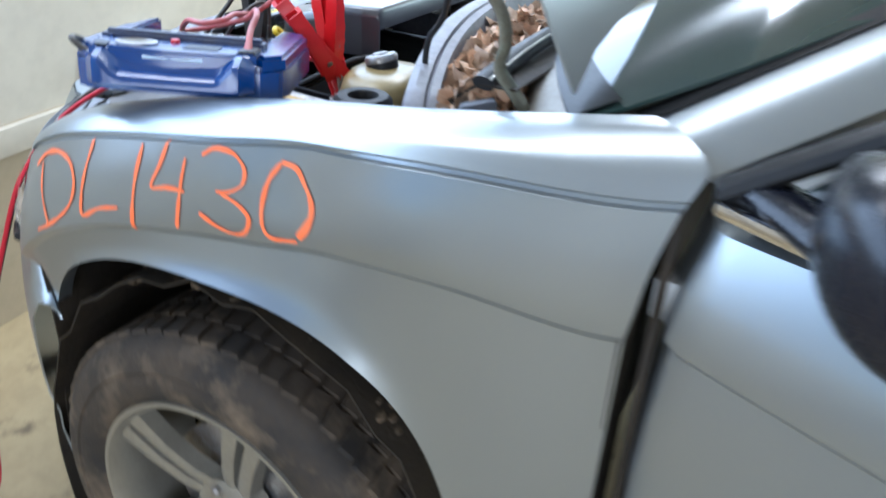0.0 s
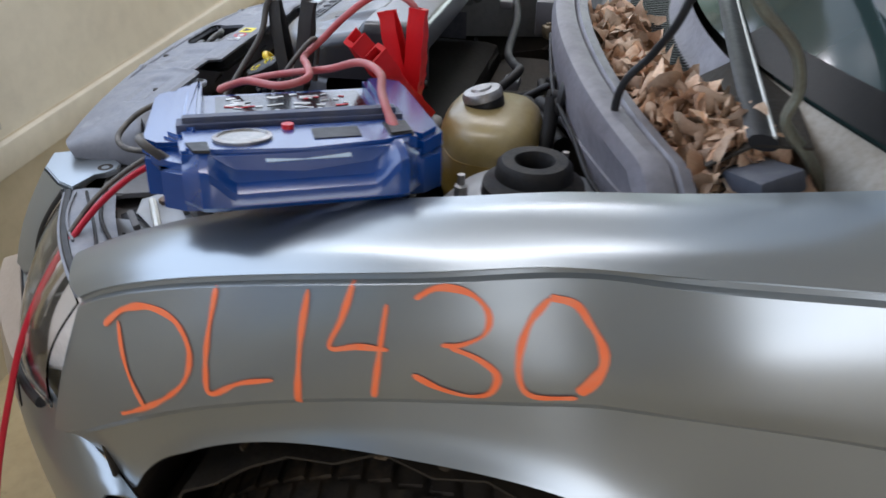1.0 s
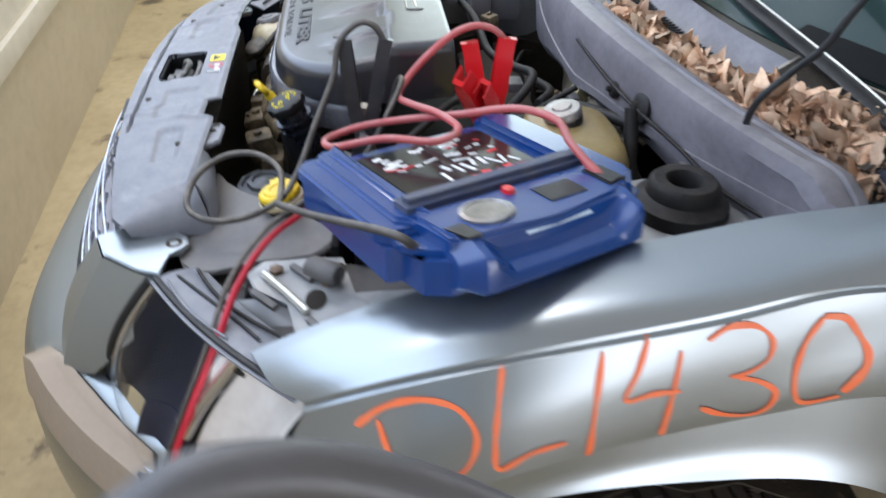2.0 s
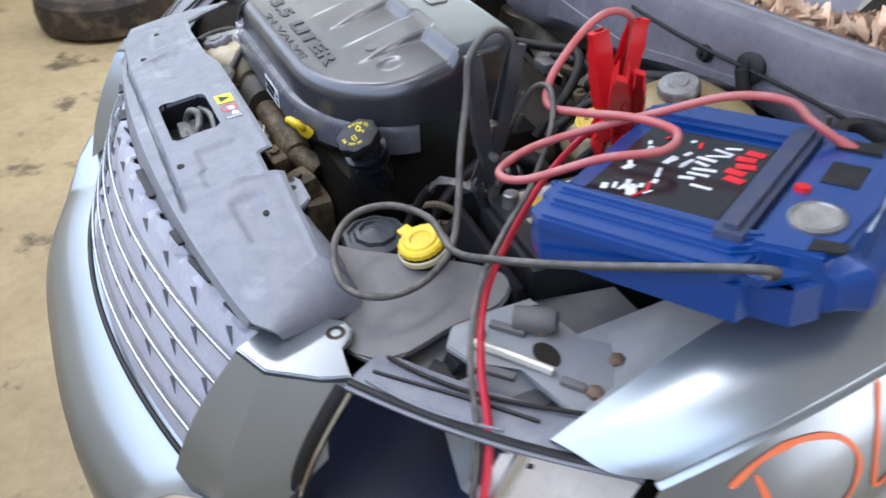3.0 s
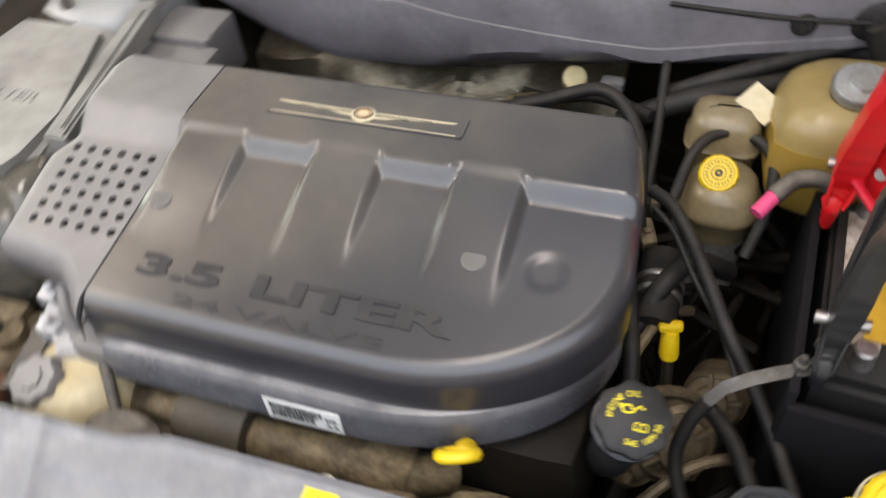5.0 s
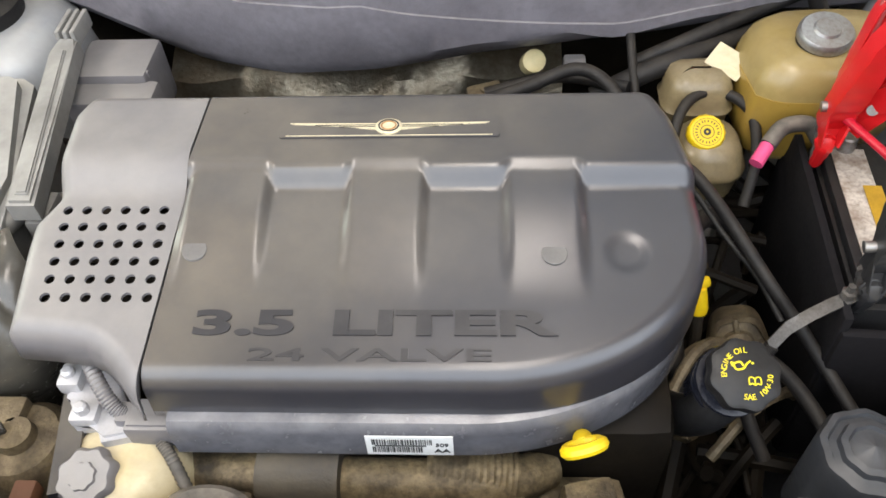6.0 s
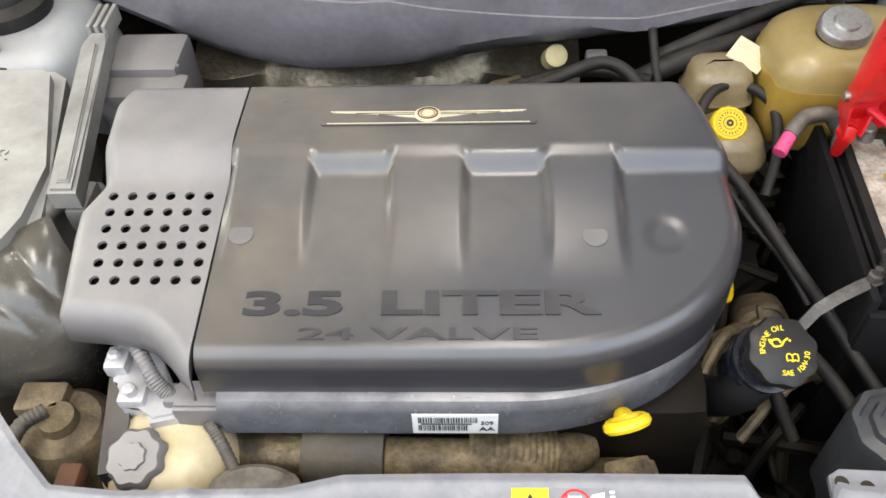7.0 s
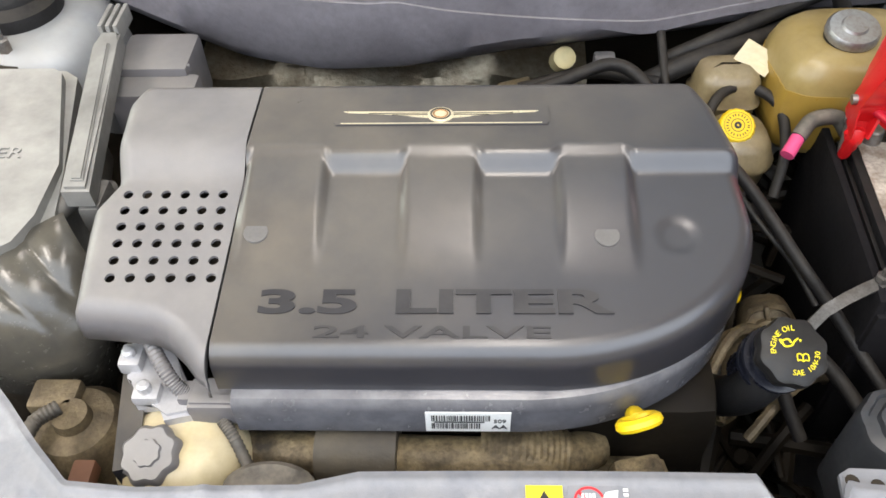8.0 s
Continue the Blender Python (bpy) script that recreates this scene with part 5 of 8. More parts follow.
def make_headlight(sgn):
    lamp = bpy.data.objects.new("headlight", None)
    scene.collection.objects.link(lamp)
    lamp.parent = car
    lamp.matrix_parent_inverse = world_of(car).inverted()
    lamp.location = (0.11 + sgn * 0.72, -0.3, 0.85)

    def flip(bm):
        if sgn < 0:
            for v in bm.verts:
                v.co.x = 0.22 - v.co.x
        return bm

    bm = bmesh.new()
    grid(bm, [[lamp_pt(u, v) for u in np.linspace(0, 1, 16)] for v in np.linspace(0, 1, 12)])
    thicken(bm, 0.003)
    part("lens", flip(bm), LENS, lamp, "clear plastic headlight lens").visible_shadow = False
    bm = bmesh.new()
    grid(bm, [[lamp_pt(0.03 + 0.60 * u, 0.02 + 0.96 * v, 0.014 + 0.11 * math.sin(math.pi * u) ** 0.6 * math.sin(math.pi * (0.05 + 0.9 * v)) ** 0.6) for u in np.linspace(0, 1, 22)] for v in np.linspace(0, 1, 18)])
    part("main_beam", flip(bm), NAVY, lamp, "dark glossy main beam bowl", auto=70)
    bm = bmesh.new()
    grid(bm, [[lamp_pt(0.665 + 0.315 * u, 0.02 + 0.96 * v, 0.010 + 0.05 * math.sin(math.pi * (0.15 + 0.7 * u)) + 0.001 * math.cos(u * 60)) for u in np.linspace(0, 1, 26)] for v in np.linspace(0, 1, 10)])
    part("side_reflector", flip(bm), BEIGE, lamp, "beige fluted side reflector")
    bm = bmesh.new()
    tube(bm, [lamp_pt(0.648, v, 0.016) for v in np.linspace(0.02, 0.6, 7)], 0.007, 8, 3)
    part("divider", flip(bm), CHROME, lamp, "chrome divider strip")
    bm = bmesh.new()
    tube(bm, [lamp_pt(0.02, v, 0.006) for v in np.linspace(0.02, 0.98, 9)] + [lamp_pt(u, 0.985, 0.006) for u in np.linspace(0.12, 0.95, 7)], 0.005, 8, 3)
    part("chrome_edge", flip(bm), CHROME, lamp, "chrome edge of the lamp bowl")
    bm = bmesh.new()
    grid(bm, [[lamp_pt(0.38 + 0.26 * u, 0.58 + 0.38 * v, 0.010 + 0.02 * (1 - (2 * u - 1) ** 2)) for u in np.linspace(0, 1, 10)] for v in np.linspace(0, 1, 8)])
    thicken(bm, 0.003)
    part("indicator_bowl", flip(bm), NAVY, lamp, "navy indicator bowl")
    bm = bmesh.new()
    grid(bm, [[lamp_pt(0.585 + 0.055 * u, 0.06 + 0.48 * v, 0.012 + 0.012 * u) for u in np.linspace(0, 1, 4)] for v in np.linspace(0, 1, 8)])
    thicken(bm, 0.003)
    part("reflector_strip", flip(bm), BEIGE, lamp, "beige strip beside the bowl")
    bm = bmesh.new()
    back = Vector((-0.034, 0.052, -0.004))
    grid(bm, [[lamp_pt(u, 0.0) + back * w + Vector((0, 0, 0.004 + 0.004 * math.sin(math.pi * w))) for w in np.linspace(0, 1.2, 6)] for u in np.linspace(0, 0.97, 16)])
    thicken(bm, 0.003)
    part("housing_top", flip(bm), SHIELD, lamp, "pale dusty top of the lamp housing")
    for w, r_, material in ((0.35, 0.0020, SHIELD), (0.62, 0.0022, BLACK), (1.05, 0.0026, RUBBER)):
        bm = bmesh.new()
        tube(bm, [lamp_pt(u, 0.0) + back * (w + 0.14 * math.sin(5 * u + 9 * w)) + Vector((0, 0, 0.009)) for u in np.linspace(0.05, 0.45 + 0.3 * w, 9)], r_, 8, 3, 0.1)
        part("housing_rib", flip(bm), material, lamp)
    bm = bmesh.new()
    tube(bm, [lamp_pt(u, 0.0) + Vector((-0.004, 0.008, 0.006)) for u in np.linspace(0, 0.96, 8)], 0.0052, 8, 3, 0, 0.6)
    part("top_rail", flip(bm), BLACK, lamp, "black housing rail")
    bm = bmesh.new()
    tube(bm, [lamp_pt(0.0, v) + Vector((-0.006, 0, 0)) for v in np.linspace(0, 1, 6)] + [lamp_pt(u, 1.0) + Vector((0, 0, -0.006)) for u in np.linspace(0.15, 0.9, 6)], 0.009, 10, 3)
    part("lamp_gasket", flip(bm), BLACK, lamp)


make_headlight(1)
make_headlight(-1)
# headlight bracket plates behind
SPLASH_CLIP = mat("dusty_clip", (0.16, 0.15, 0.14), 0.55, 0, scale=30, amount=0.6)
RUST = mat("rusty_steel", (0.24, 0.17, 0.12), 0.6, 0.3, tint=(0.12, 0.07, 0.04), scale=40, amount=0.8, bump=0.3, bump_scale=200)
bm = bmesh.new()
plate(bm, [(0.655, -0.235), (0.66, -0.13), (0.75, -0.115), (0.83, -0.03), (0.86, -0.12), (0.845, -0.185), (0.76, -0.20), (0.73, -0.245), (0.69, -0.26)], 0.912, 0.92, None, 0.002)
part("lamp_bracket", bm, PAINT_IN, car, "dusty grey steel lamp bracket")
bm = bmesh.new()
lathe(bm, [(0.016, -0.03), (0.016, 0.012), (0.012, 0.02), (0.006, 0.021), (0, 0.018)], along((0.715, -0.15, 0.935), (0.76, -0.10, 0.945)), 24)
part("bulb_cover", bm, SPLASH_CLIP, car, "dusty cylindrical bulb cover")
for hx, hy, hr in ((0.755, -0.165, 0.014), (0.80, -0.07, 0.012), (0.69, -0.135, 0.010), (0.845, -0.115, 0.009)):
    bm = bmesh.new()
    lathe(bm, [(hr, 0.9202), (hr, 0.9212), (hr * 0.8, 0.9214), (0, 0.9206)], Matrix.Translation((hx, hy, 0)) @ Matrix.Diagonal((1.5, 1, 1, 1)), 18)
    part("bracket_hole", bm, DARK, car)
for hx, hy, turn, ln in ((0.70, -0.185, 40, 0.045), (0.81, -0.165, 35, 0.03), (0.755, -0.232, 42, 0.05)):
    bm = bmesh.new()
    box(bm, 0, 0, 0, ln, 0.010, 0.009, 0.003, pose(hx, hy, 0.924, 8, 0, turn))
    part("lamp_clip", bm, SPLASH_CLIP, car, "dusty plastic lamp clip")
for x, y in ((0.69, -0.22), (0.80, -0.10), (0.83, -0.15), (0.72, -0.15)):
    bm = bmesh.new()
    lathe(bm, [(0.010, 0.918), (0.010, 0.926), (0.006, 0.928), (0, 0.928)], Matrix.Translation((x, y, 0)), 6)
    part("bracket_bolt", bm, RUST, car)
bm = bmesh.new()
tube(bm, [(0.70, -0.235, 0.925), (0.742, -0.205, 0.926), (0.785, -0.175, 0.925)], 0.0058, 8)
part("adjuster_rod", bm, BRIGHT, car, "pale adjuster rod")
SPLASH = mat("dusty_splash_plastic", (0.105, 0.100, 0.102), 0.5, 0, tint=(0.165, 0.148, 0.13), scale=11, amount=0.7, bump=0.15, bump_scale=200, dust=(0.24, 0.22, 0.2), dust_amount=0.3)
bm = bmesh.new()
splash = [(0.43, -0.345), (0.485, -0.311), (0.53, -0.255), (0.591, -0.179), (0.635, -0.149), (0.673, -0.186), (0.678, -0.249), (0.69, -0.30), (0.693, -0.345), (0.667, -0.37), (0.62, -0.385), (0.57, -0.40), (0.53, -0.415), (0.47, -0.385)]
splash = spline([(1.104 + 1.0585 * (a - 1.104), -0.627 + 1.0585 * (b + 0.627), 0) for a, b in splash], 3)
splash = [(p.x, p.y) for p in splash]
plate(bm, splash, 0.899, 0.907, None, 0.003)
for y in (-0.37, -0.345, -0.32, -0.295, -0.27, -0.24):
    bmesh.ops.bisect_plane(bm, geom=[*bm.verts, *bm.edges, *bm.faces], plane_co=(0, y, 0), plane_no=(0, 1, 0))
for v in bm.verts:
    up = 0.026 * ease(-0.38, -0.25, v.co.y) * (1 - 0.6 * ease(0.60, 0.68, v.co.x))
    k = 1 - up / 0.667
    v.co = Vector((1.104 + k * (v.co.x - 1.104), -0.627 + k * (v.co.y + 0.627), v.co.z + up))
part("splash_panel", bm, SPLASH, car, "dusty grey plastic splash panel")
bm = bmesh.new()
lathe(bm, [(0.032, 0.906), (0.034, 0.912), (0.02, 0.916), (0.0, 0.912)], Matrix.Translation((0.545, -0.315, 0)), 24)
part("panel_dimple", bm, SPLASH, car)
bm = bmesh.new()
plate(bm, [(0.60, -0.29), (0.66, -0.335), (0.76, -0.25), (0.87, -0.165), (0.87, 0.0), (0.66, 0.0), (0.62, -0.20)], 0.884, 0.89, None, 0.002)
part("lamp_support", bm, SPLASH, car, "dusty painted lamp support")
bm = bmesh.new()
for i in range(26):
    p = Vector((random.uniform(0.68, 0.86), random.uniform(-0.27, -0.12), random.uniform(0.86, 0.905)))
    box(bm, 0, 0, 0, random.uniform(0.02, 0.06), random.uniform(0.01, 0.03), random.uniform(0.005, 0.02), 0.002, Matrix.Translation(p) @ pose(0, 0, 0, random.uniform(-30, 30), random.uniform(-30, 30), random.uniform(0, 180)))
tagged(part("lamp_wiring", bm, BLACK, car, "dark wiring and clips behind the headlight"), kind="stuff")

# latch in the radiator panel
GREASE = mat("greasy_steel", (0.20, 0.19, 0.175), 0.42, 0.7, tint=(0.05, 0.045, 0.04), scale=35, amount=0.9, bump=0.4, bump_scale=150)
bm = bmesh.new()
plate(bm, rounded(0.045, -0.467, 0.180, -0.379, 0.014), 0.93, 0.936)
rows = [[Vector((x, y, z)) for x, y in rounded(0.050, -0.460, 0.175, -0.385, 0.014)] for z in (0.984, 0.93)]
grid(bm, rows, True)
latch = part("latch_well", bm, BLACK, car, "black hood latch well")
bm = bmesh.new()
box(bm, 0.125, -0.425, 0.962, 0.055, 0.036, 0.02, 0.005)
tube(bm, [(0.095, -0.43, 0.955), (0.10, -0.42, 0.985), (0.12, -0.41, 0.99), (0.15, -0.415, 0.985), (0.16, -0.43, 0.96)], 0.006)
box(bm, 0.155, -0.44, 0.965, 0.03, 0.012, 0.03, 0.003)
tube(bm, [(0.075, -0.40, 0.975), (0.12, -0.392, 0.984), (0.172, -0.396, 0.98)], 0.005)
part("hood_latch", bm, GREASE, latch, "worn greasy steel hood latch")

# ---- engine and what sits in the bay ----
engine = thing("engine", "grimy V6 engine with black plastic intake under the cover", "engine", (0.0, -0.1, 0.4))
bm = bmesh.new()
out = [(x, -0.268) for x in np.linspace(-0.184, 0.08, 12)[:-1]] + [(0.08 + 0.222 * math.sin(a), -0.268 + 0.165 * (1 - math.cos(a))) for a in np.linspace(0, 1.5, 40)]
rows = []
for z, k in ((0.925, 0.016), (0.932, 0.004), (0.937, 0.0), (0.972, 0.0), (0.979, 0.002), (0.984, 0.006), (0.986, 0.012), (0.986, 0.03)):
    rows.append([Vector((x - k * ease(0.08, 0.302, x), y + k * (1 - 0.6 * ease(0.08, 0.302, x)), z)) for x, y in out])
grid(bm, rows)
side = [[r[0], Vector((-0.184, 0.04, r[0].z))] for r in rows]
grid(bm, side)
bmesh.ops.remove_doubles(bm, verts=bm.verts, dist=1e-5)
PLENUM = mat("plenum_plastic", (0.15, 0.15, 0.165), 0.22, 0.1, tint=(0.06, 0.06, 0.07), scale=9, amount=0.7, bump=0.1, bump_scale=400, dust=(0.45, 0.44, 0.44), dust_amount=0.35)
plenum = part("intake_plenum", bm, PLENUM, engine, "scuffed dark plastic intake plenum", auto=30)
lab = flat_on((0.032, -0.2682, 0.954), (1.032, -0.2682, 0.954), (0, -1, 0.02))
bm = bmesh.new()
box(bm, 0, 0.004, 0.0015, 0.078, 0.032, 0.001, 0, lab)
label = part("barcode_label", bm, WHITE_INK, plenum, "white barcode label")
bm = bmesh.new()
x = -0.033
while x < 0.02:
    w = random.choice((0.0006, 0.001, 0.0014))
    box(bm, x, 0.011, 0.0024, w, 0.009, 0.0004, 0, lab)
    x += w + random.choice((0.0008, 0.0012))
x = -0.033
while x < 0.012:
    w = random.choice((0.0006, 0.001, 0.0014))
    box(bm, x, -0.002, 0.0024, w, 0.009, 0.0004, 0, lab)
    x += w + random.choice((0.0008, 0.0012))
box(bm, -0.008, 0.0046, 0.0024, 0.046, 0.0016, 0.0004, 0, lab)
part("barcode", bm, BLACK_INK, label)
words("label_text", "509", 0.008, BLACK_INK, label, lab @ Matrix.Translation((0.029, 0.006, 0.0024)), 0.0003)
words("label_text", "AA", 0.009, BLACK_INK, label, lab @ Matrix.Translation((0.029, -0.004, 0.0024)), 0.0003, 1.2)
GRIME = mat("greasy_casting", (0.24, 0.185, 0.11), 0.5, 0.3, tint=(0.06, 0.045, 0.03), scale=30, amount=0.8, bump=0.5, bump_scale=120)
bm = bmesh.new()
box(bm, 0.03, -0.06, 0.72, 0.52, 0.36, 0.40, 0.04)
part("engine_block", bm, PIT, engine, "near-black engine block")
bm = bmesh.new()
box(bm, 0.02, -0.265, 0.70, 0.44, 0.05, 0.30, 0.02)
part("front_cylinder_head", bm, GRIME, engine, "brown grimy cylinder head")
bm = bmesh.new()
box(bm, 0.05, 0.19, 0.72, 0.50, 0.14, 0.36, 0.04)
part("rear_cylinder_head", bm, DARK, engine)
# tan pipes and castings below the cover's front edge
TAN = mat("dirty_casting", (0.27, 0.205, 0.115), 0.55, 0.2, tint=(0.035, 0.026, 0.016), scale=22, amount=1.0, bump=0.8, bump_scale=70)
bm = bmesh.new()
tube(bm, [(-0.19, -0.262, 0.885), (-0.06, -0.268, 0.888), (0.06, -0.270, 0.886), (0.12, -0.266, 0.88), (0.16, -0.24, 0.86)], 0.022, 18)
part("coolant_pipe", bm, TAN, engine, "tan dirty coolant pipe")
bm = bmesh.new()
tube(bm, [(-0.112, -0.266, 0.895), (-0.075, -0.268, 0.897), (-0.036, -0.269, 0.897)], 0.033, 18, 10)
part("hose_sleeve", bm, mat("dusty_sleeve", (0.045, 0.038, 0.03), 0.6, 0, tint=(0.10, 0.082, 0.055), scale=18, amount=0.7, bump=0.3, bump_scale=120), engine, "dark ribbed hose sleeve")
bm = bmesh.new()
tube(bm, [(0.045, -0.262, 0.888), (0.09, -0.262, 0.889), (0.13, -0.262, 0.884)], 0.022, 16, 14, 0.07)
part("corrugated_pipe", bm, TAN, engine, "tan ribbed pipe")
for cx, cy, cz, sx, sy, sz, turn in ((-0.145, -0.295, 0.868, 0.05, 0.03, 0.05, 6), (0.02, -0.298, 0.862, 0.075, 0.03, 0.05, -4), (0.115, -0.296, 0.866, 0.06, 0.03, 0.045, 3), (0.20, -0.285, 0.86, 0.05, 0.05, 0.05, 12), (-0.195, -0.300, 0.85, 0.04, 0.05, 0.05, 0)):
    bm = bmesh.new()
    box(bm, 0, 0, 0, sx, sy, sz, 0.009, pose(cx, cy, cz, 10, 0, turn))
    lathe(bm, [(0.009, sz / 2 - 0.003), (0.009, sz / 2 + 0.006), (0.005, sz / 2 + 0.007), (0, sz / 2 + 0.007)], pose(cx, cy, cz, 10, 0, turn), 6)
    part("casting", bm, TAN, engine, "tan grimy bolted casting")
bm = bmesh.new()
tube(bm, [(0.05, -0.303, 0.905), (0.062, -0.300, 0.912), (0.075, -0.306, 0.906)], 0.0018, 6)
part("stray_wire", bm, BRIGHT, engine, "pale bent wire")
for x, y, z, sx, sy, sz, turn in ((0.30, 0.115, 0.87, 0.02, 0.04, 0.03, 20), (0.29, 0.17, 0.87, 0.035, 0.02, 0.02, 35),
                                  (0.26, 0.235, 0.90, 0.04, 0.02, 0.03, 5), (0.20, 0.25, 0.90, 0.03, 0.025, 0.02, -20),
                                  (0.10, 0.30, 0.90, 0.05, 0.03, 0.02, 12), (-0.28, 0.22, 0.93, 0.04, 0.03, 0.03, 25), (-0.16, -0.325, 0.83, 0.05, 0.02, 0.03, 0), (0.03, -0.325, 0.83, 0.07, 0.02, 0.02, 4)):
    bm = bmesh.new()
    box(bm, 0, 0, 0, sx, sy, sz, 0.006, pose(x, y, z, 8, -6, turn))
    lathe(bm, [(0.007, sz / 2 - 0.002), (0.007, sz / 2 + 0.005), (0.004, sz / 2 + 0.006), (0, sz / 2 + 0.006)], pose(x, y, z, 8, -6, turn), 6)
    part("casting", bm, GRIME, engine, "brown grimy bolted casting")
for x, y, z, r_, deep, turn in ((0.372, -0.118, 0.80, 0.045, 0.05, 25), (0.405, -0.045, 0.79, 0.036, 0.05, -15), (0.335, -0.135, 0.775, 0.03, 0.06, 50)):
    bm = bmesh.new()
    m_ = pose(x, y, z, 55, 0, turn)
    lathe(bm, [(r_, -deep), (r_, 0.0), (r_ * 0.86, 0.006), (r_ * 0.8, 0.002), (r_ * 0.55, 0.004), (r_ * 0.5, 0.012), (r_ * 0.25, 0.014), (0, 0.012)], m_, 28, lambda a: 1 + 0.04 * math.cos(5 * a))
    for k in range(4):
        box(bm, 0, 0, 0, r_ * 0.5, 0.006, 0.012, 0.002, m_ @ pose(0, 0, 0, 0, 0, 90 * k + 20) @ pose(r_ * 0.7, 0, 0.004, 0, 0, 0))
    part("pump_casting", bm, GRIME, engine, "brown oily pump casting")
for pts in (((0.29, -0.16, 0.83), (0.33, -0.10, 0.85), (0.37, -0.07, 0.83), (0.42, -0.07, 0.80)), ((0.34, -0.20, 0.80), (0.385, -0.16, 0.83), (0.43, -0.13, 0.82), (0.46, -0.11, 0.78)), ((0.31, -0.06, 0.86), (0.335, 0.0, 0.87), (0.365, 0.03, 0.85))):
    bm = bmesh.new()
    tube(bm, pts, 0.006, 8, 8, 0.12)
    part("loom", bm, GRIME, engine, "brown taped wiring loom")
# actuator bracket under the notch
BRACK = mat("pale_bracket", (0.52, 0.51, 0.52), 0.42, 0.4, scale=30, amount=0.4)
bm = bmesh.new()
plate(bm, [(-0.308, -0.172), (-0.275, -0.168), (-0.255, -0.20), (-0.236, -0.232), (-0.226, -0.262), (-0.252, -0.268), (-0.262, -0.250), (-0.283, -0.252), (-0.288, -0.228), (-0.300, -0.222)], 0.940, 0.958, None, 0.004)
box(bm, -0.296, -0.205, 0.962, 0.022, 0.026, 0.018, 0.004)
box(bm, -0.272, -0.243, 0.960, 0.026, 0.02, 0.014, 0.004)
for bx, by in ((-0.297, -0.205), (-0.272, -0.243), (-0.292, -0.180)):
    lathe(bm, [(0.0065, 0.955), (0.0065, 0.976), (0.004, 0.978), (0, 0.978)], Matrix.Translation((bx, by, 0)), 8)
actuator = part("actuator", bm, BRACK, engine, "pale metal intake actuator bracket")
bm = bmesh.new()
box(bm, -0.207, -0.246, 0.953, 0.046, 0.034, 0.030, 0.004)
box(bm, -0.232, -0.243, 0.957, 0.018, 0.022, 0.022, 0.004)
box(bm, -0.207, -0.254, 0.969, 0.040, 0.010, 0.004, 0.001)
part("connector", bm, COVER_L, actuator, "grey wiring connector")
bm = bmesh.new()
tube(bm, [(-0.286, -0.182, 0.985), (-0.274, -0.200, 0.986), (-0.256, -0.226, 0.980), (-0.242, -0.240, 0.968), (-0.230, -0.244, 0.960)], 0.0068, 10, 14, 0.16)
part("corrugated_conduit", bm, COVER_L, engine, "grey corrugated wiring conduit")
bm = bmesh.new()
tube(bm, [(-0.200, -0.262, 0.945), (-0.188, -0.276, 0.938), (-0.172, -0.300, 0.915), (-0.158, -0.325, 0.89)], 0.0055, 10, 14, 0.16)
part("corrugated_conduit", bm, GREY_CABLE, engine, "dark corrugated wiring conduit")
bm = bmesh.new()
lathe(bm, [(0.034, 0.0), (0.035, 0.006), (0.03, 0.011), (0.012, 0.013), (0.0, 0.013)], pose(-0.15, -0.318, 0.918, 18, 0, 0) @ Matrix.Diagonal((1.25, 0.7, 1, 1)), 28)
part("pulley_cover", bm, GREY_CABLE, engine, "dusty rounded cover")
# heat shield foil and plumbing behind the cover
FOIL = mat("heat_foil", (0.46, 0.40, 0.30), 0.32, 0.8, tint=(0.17, 0.12, 0.07), scale=16, amount=0.7, bump=0.8, bump_scale=60)
bm = bmesh.new()
rows = []
for x in np.linspace(-0.40, 0.22, 36):
    rows.append([(x, 0.40 + 0.02 * math.sin(x * 14), 0.80), (x, 0.42 + 0.008 * math.sin(x * 40), 0.84), (x, 0.47, 0.866 + 0.01 * math.sin(x * 22)), (x, 0.52, 0.87)])
grid(bm, rows)
part("heat_shield", bm, FOIL, engine, "crumpled foil heat shield")
bm = bmesh.new()
lathe(bm, [(0.012, 0), (0.013, 0.003), (0.0, 0.002)], along((-0.021, 0.455, 0.852), (-0.021, 0.2, 1.1)), 16)
part("shield_hole", bm, DARK, engine)
bm = bmesh.new()
for r, pts in ((0.0085, [(-0.32, 0.13, 0.99), (-0.15, 0.16, 0.985), (0.02, 0.17, 0.97), (0.14, 0.20, 0.985), (0.22, 0.22, 1.0), (0.27, 0.18, 0.97), (0.29, 0.10, 0.9)]),
               (0.010, [(0.29, 0.27, 0.97), (0.36, 0.28, 1.0), (0.46, 0.32, 1.02), (0.56, 0.37, 1.03)]),
               (0.014, [(0.24, 0.24, 0.94), (0.32, 0.25, 0.98), (0.42, 0.29, 0.99), (0.50, 0.33, 0.99)]),
               (0.009, [(0.10, 0.25, 0.94), (0.2, 0.26, 0.96), (0.28, 0.22, 0.97)])):
    bm = bmesh.new()
    tube(bm, pts, r, 10)
    part("vacuum_hose", bm, RUBBER, engine, "black hose behind the engine")
bm = bmesh.new()
tube(bm, [(0.286, 0.285, 1.005), (0.287, 0.26, 0.99), (0.29, 0.20, 0.95), (0.292, 0.14, 0.9)], 0.006, 10)
part("heater_line", bm, RUBBER, engine)
bm = bmesh.new()
lathe(bm, [(0.016, 0), (0.016, 0.03), (0.012, 0.032), (0.0, 0.032)], along((0.163, 0.335, 0.925), (0.17, 0.30, 0.96)), 14)
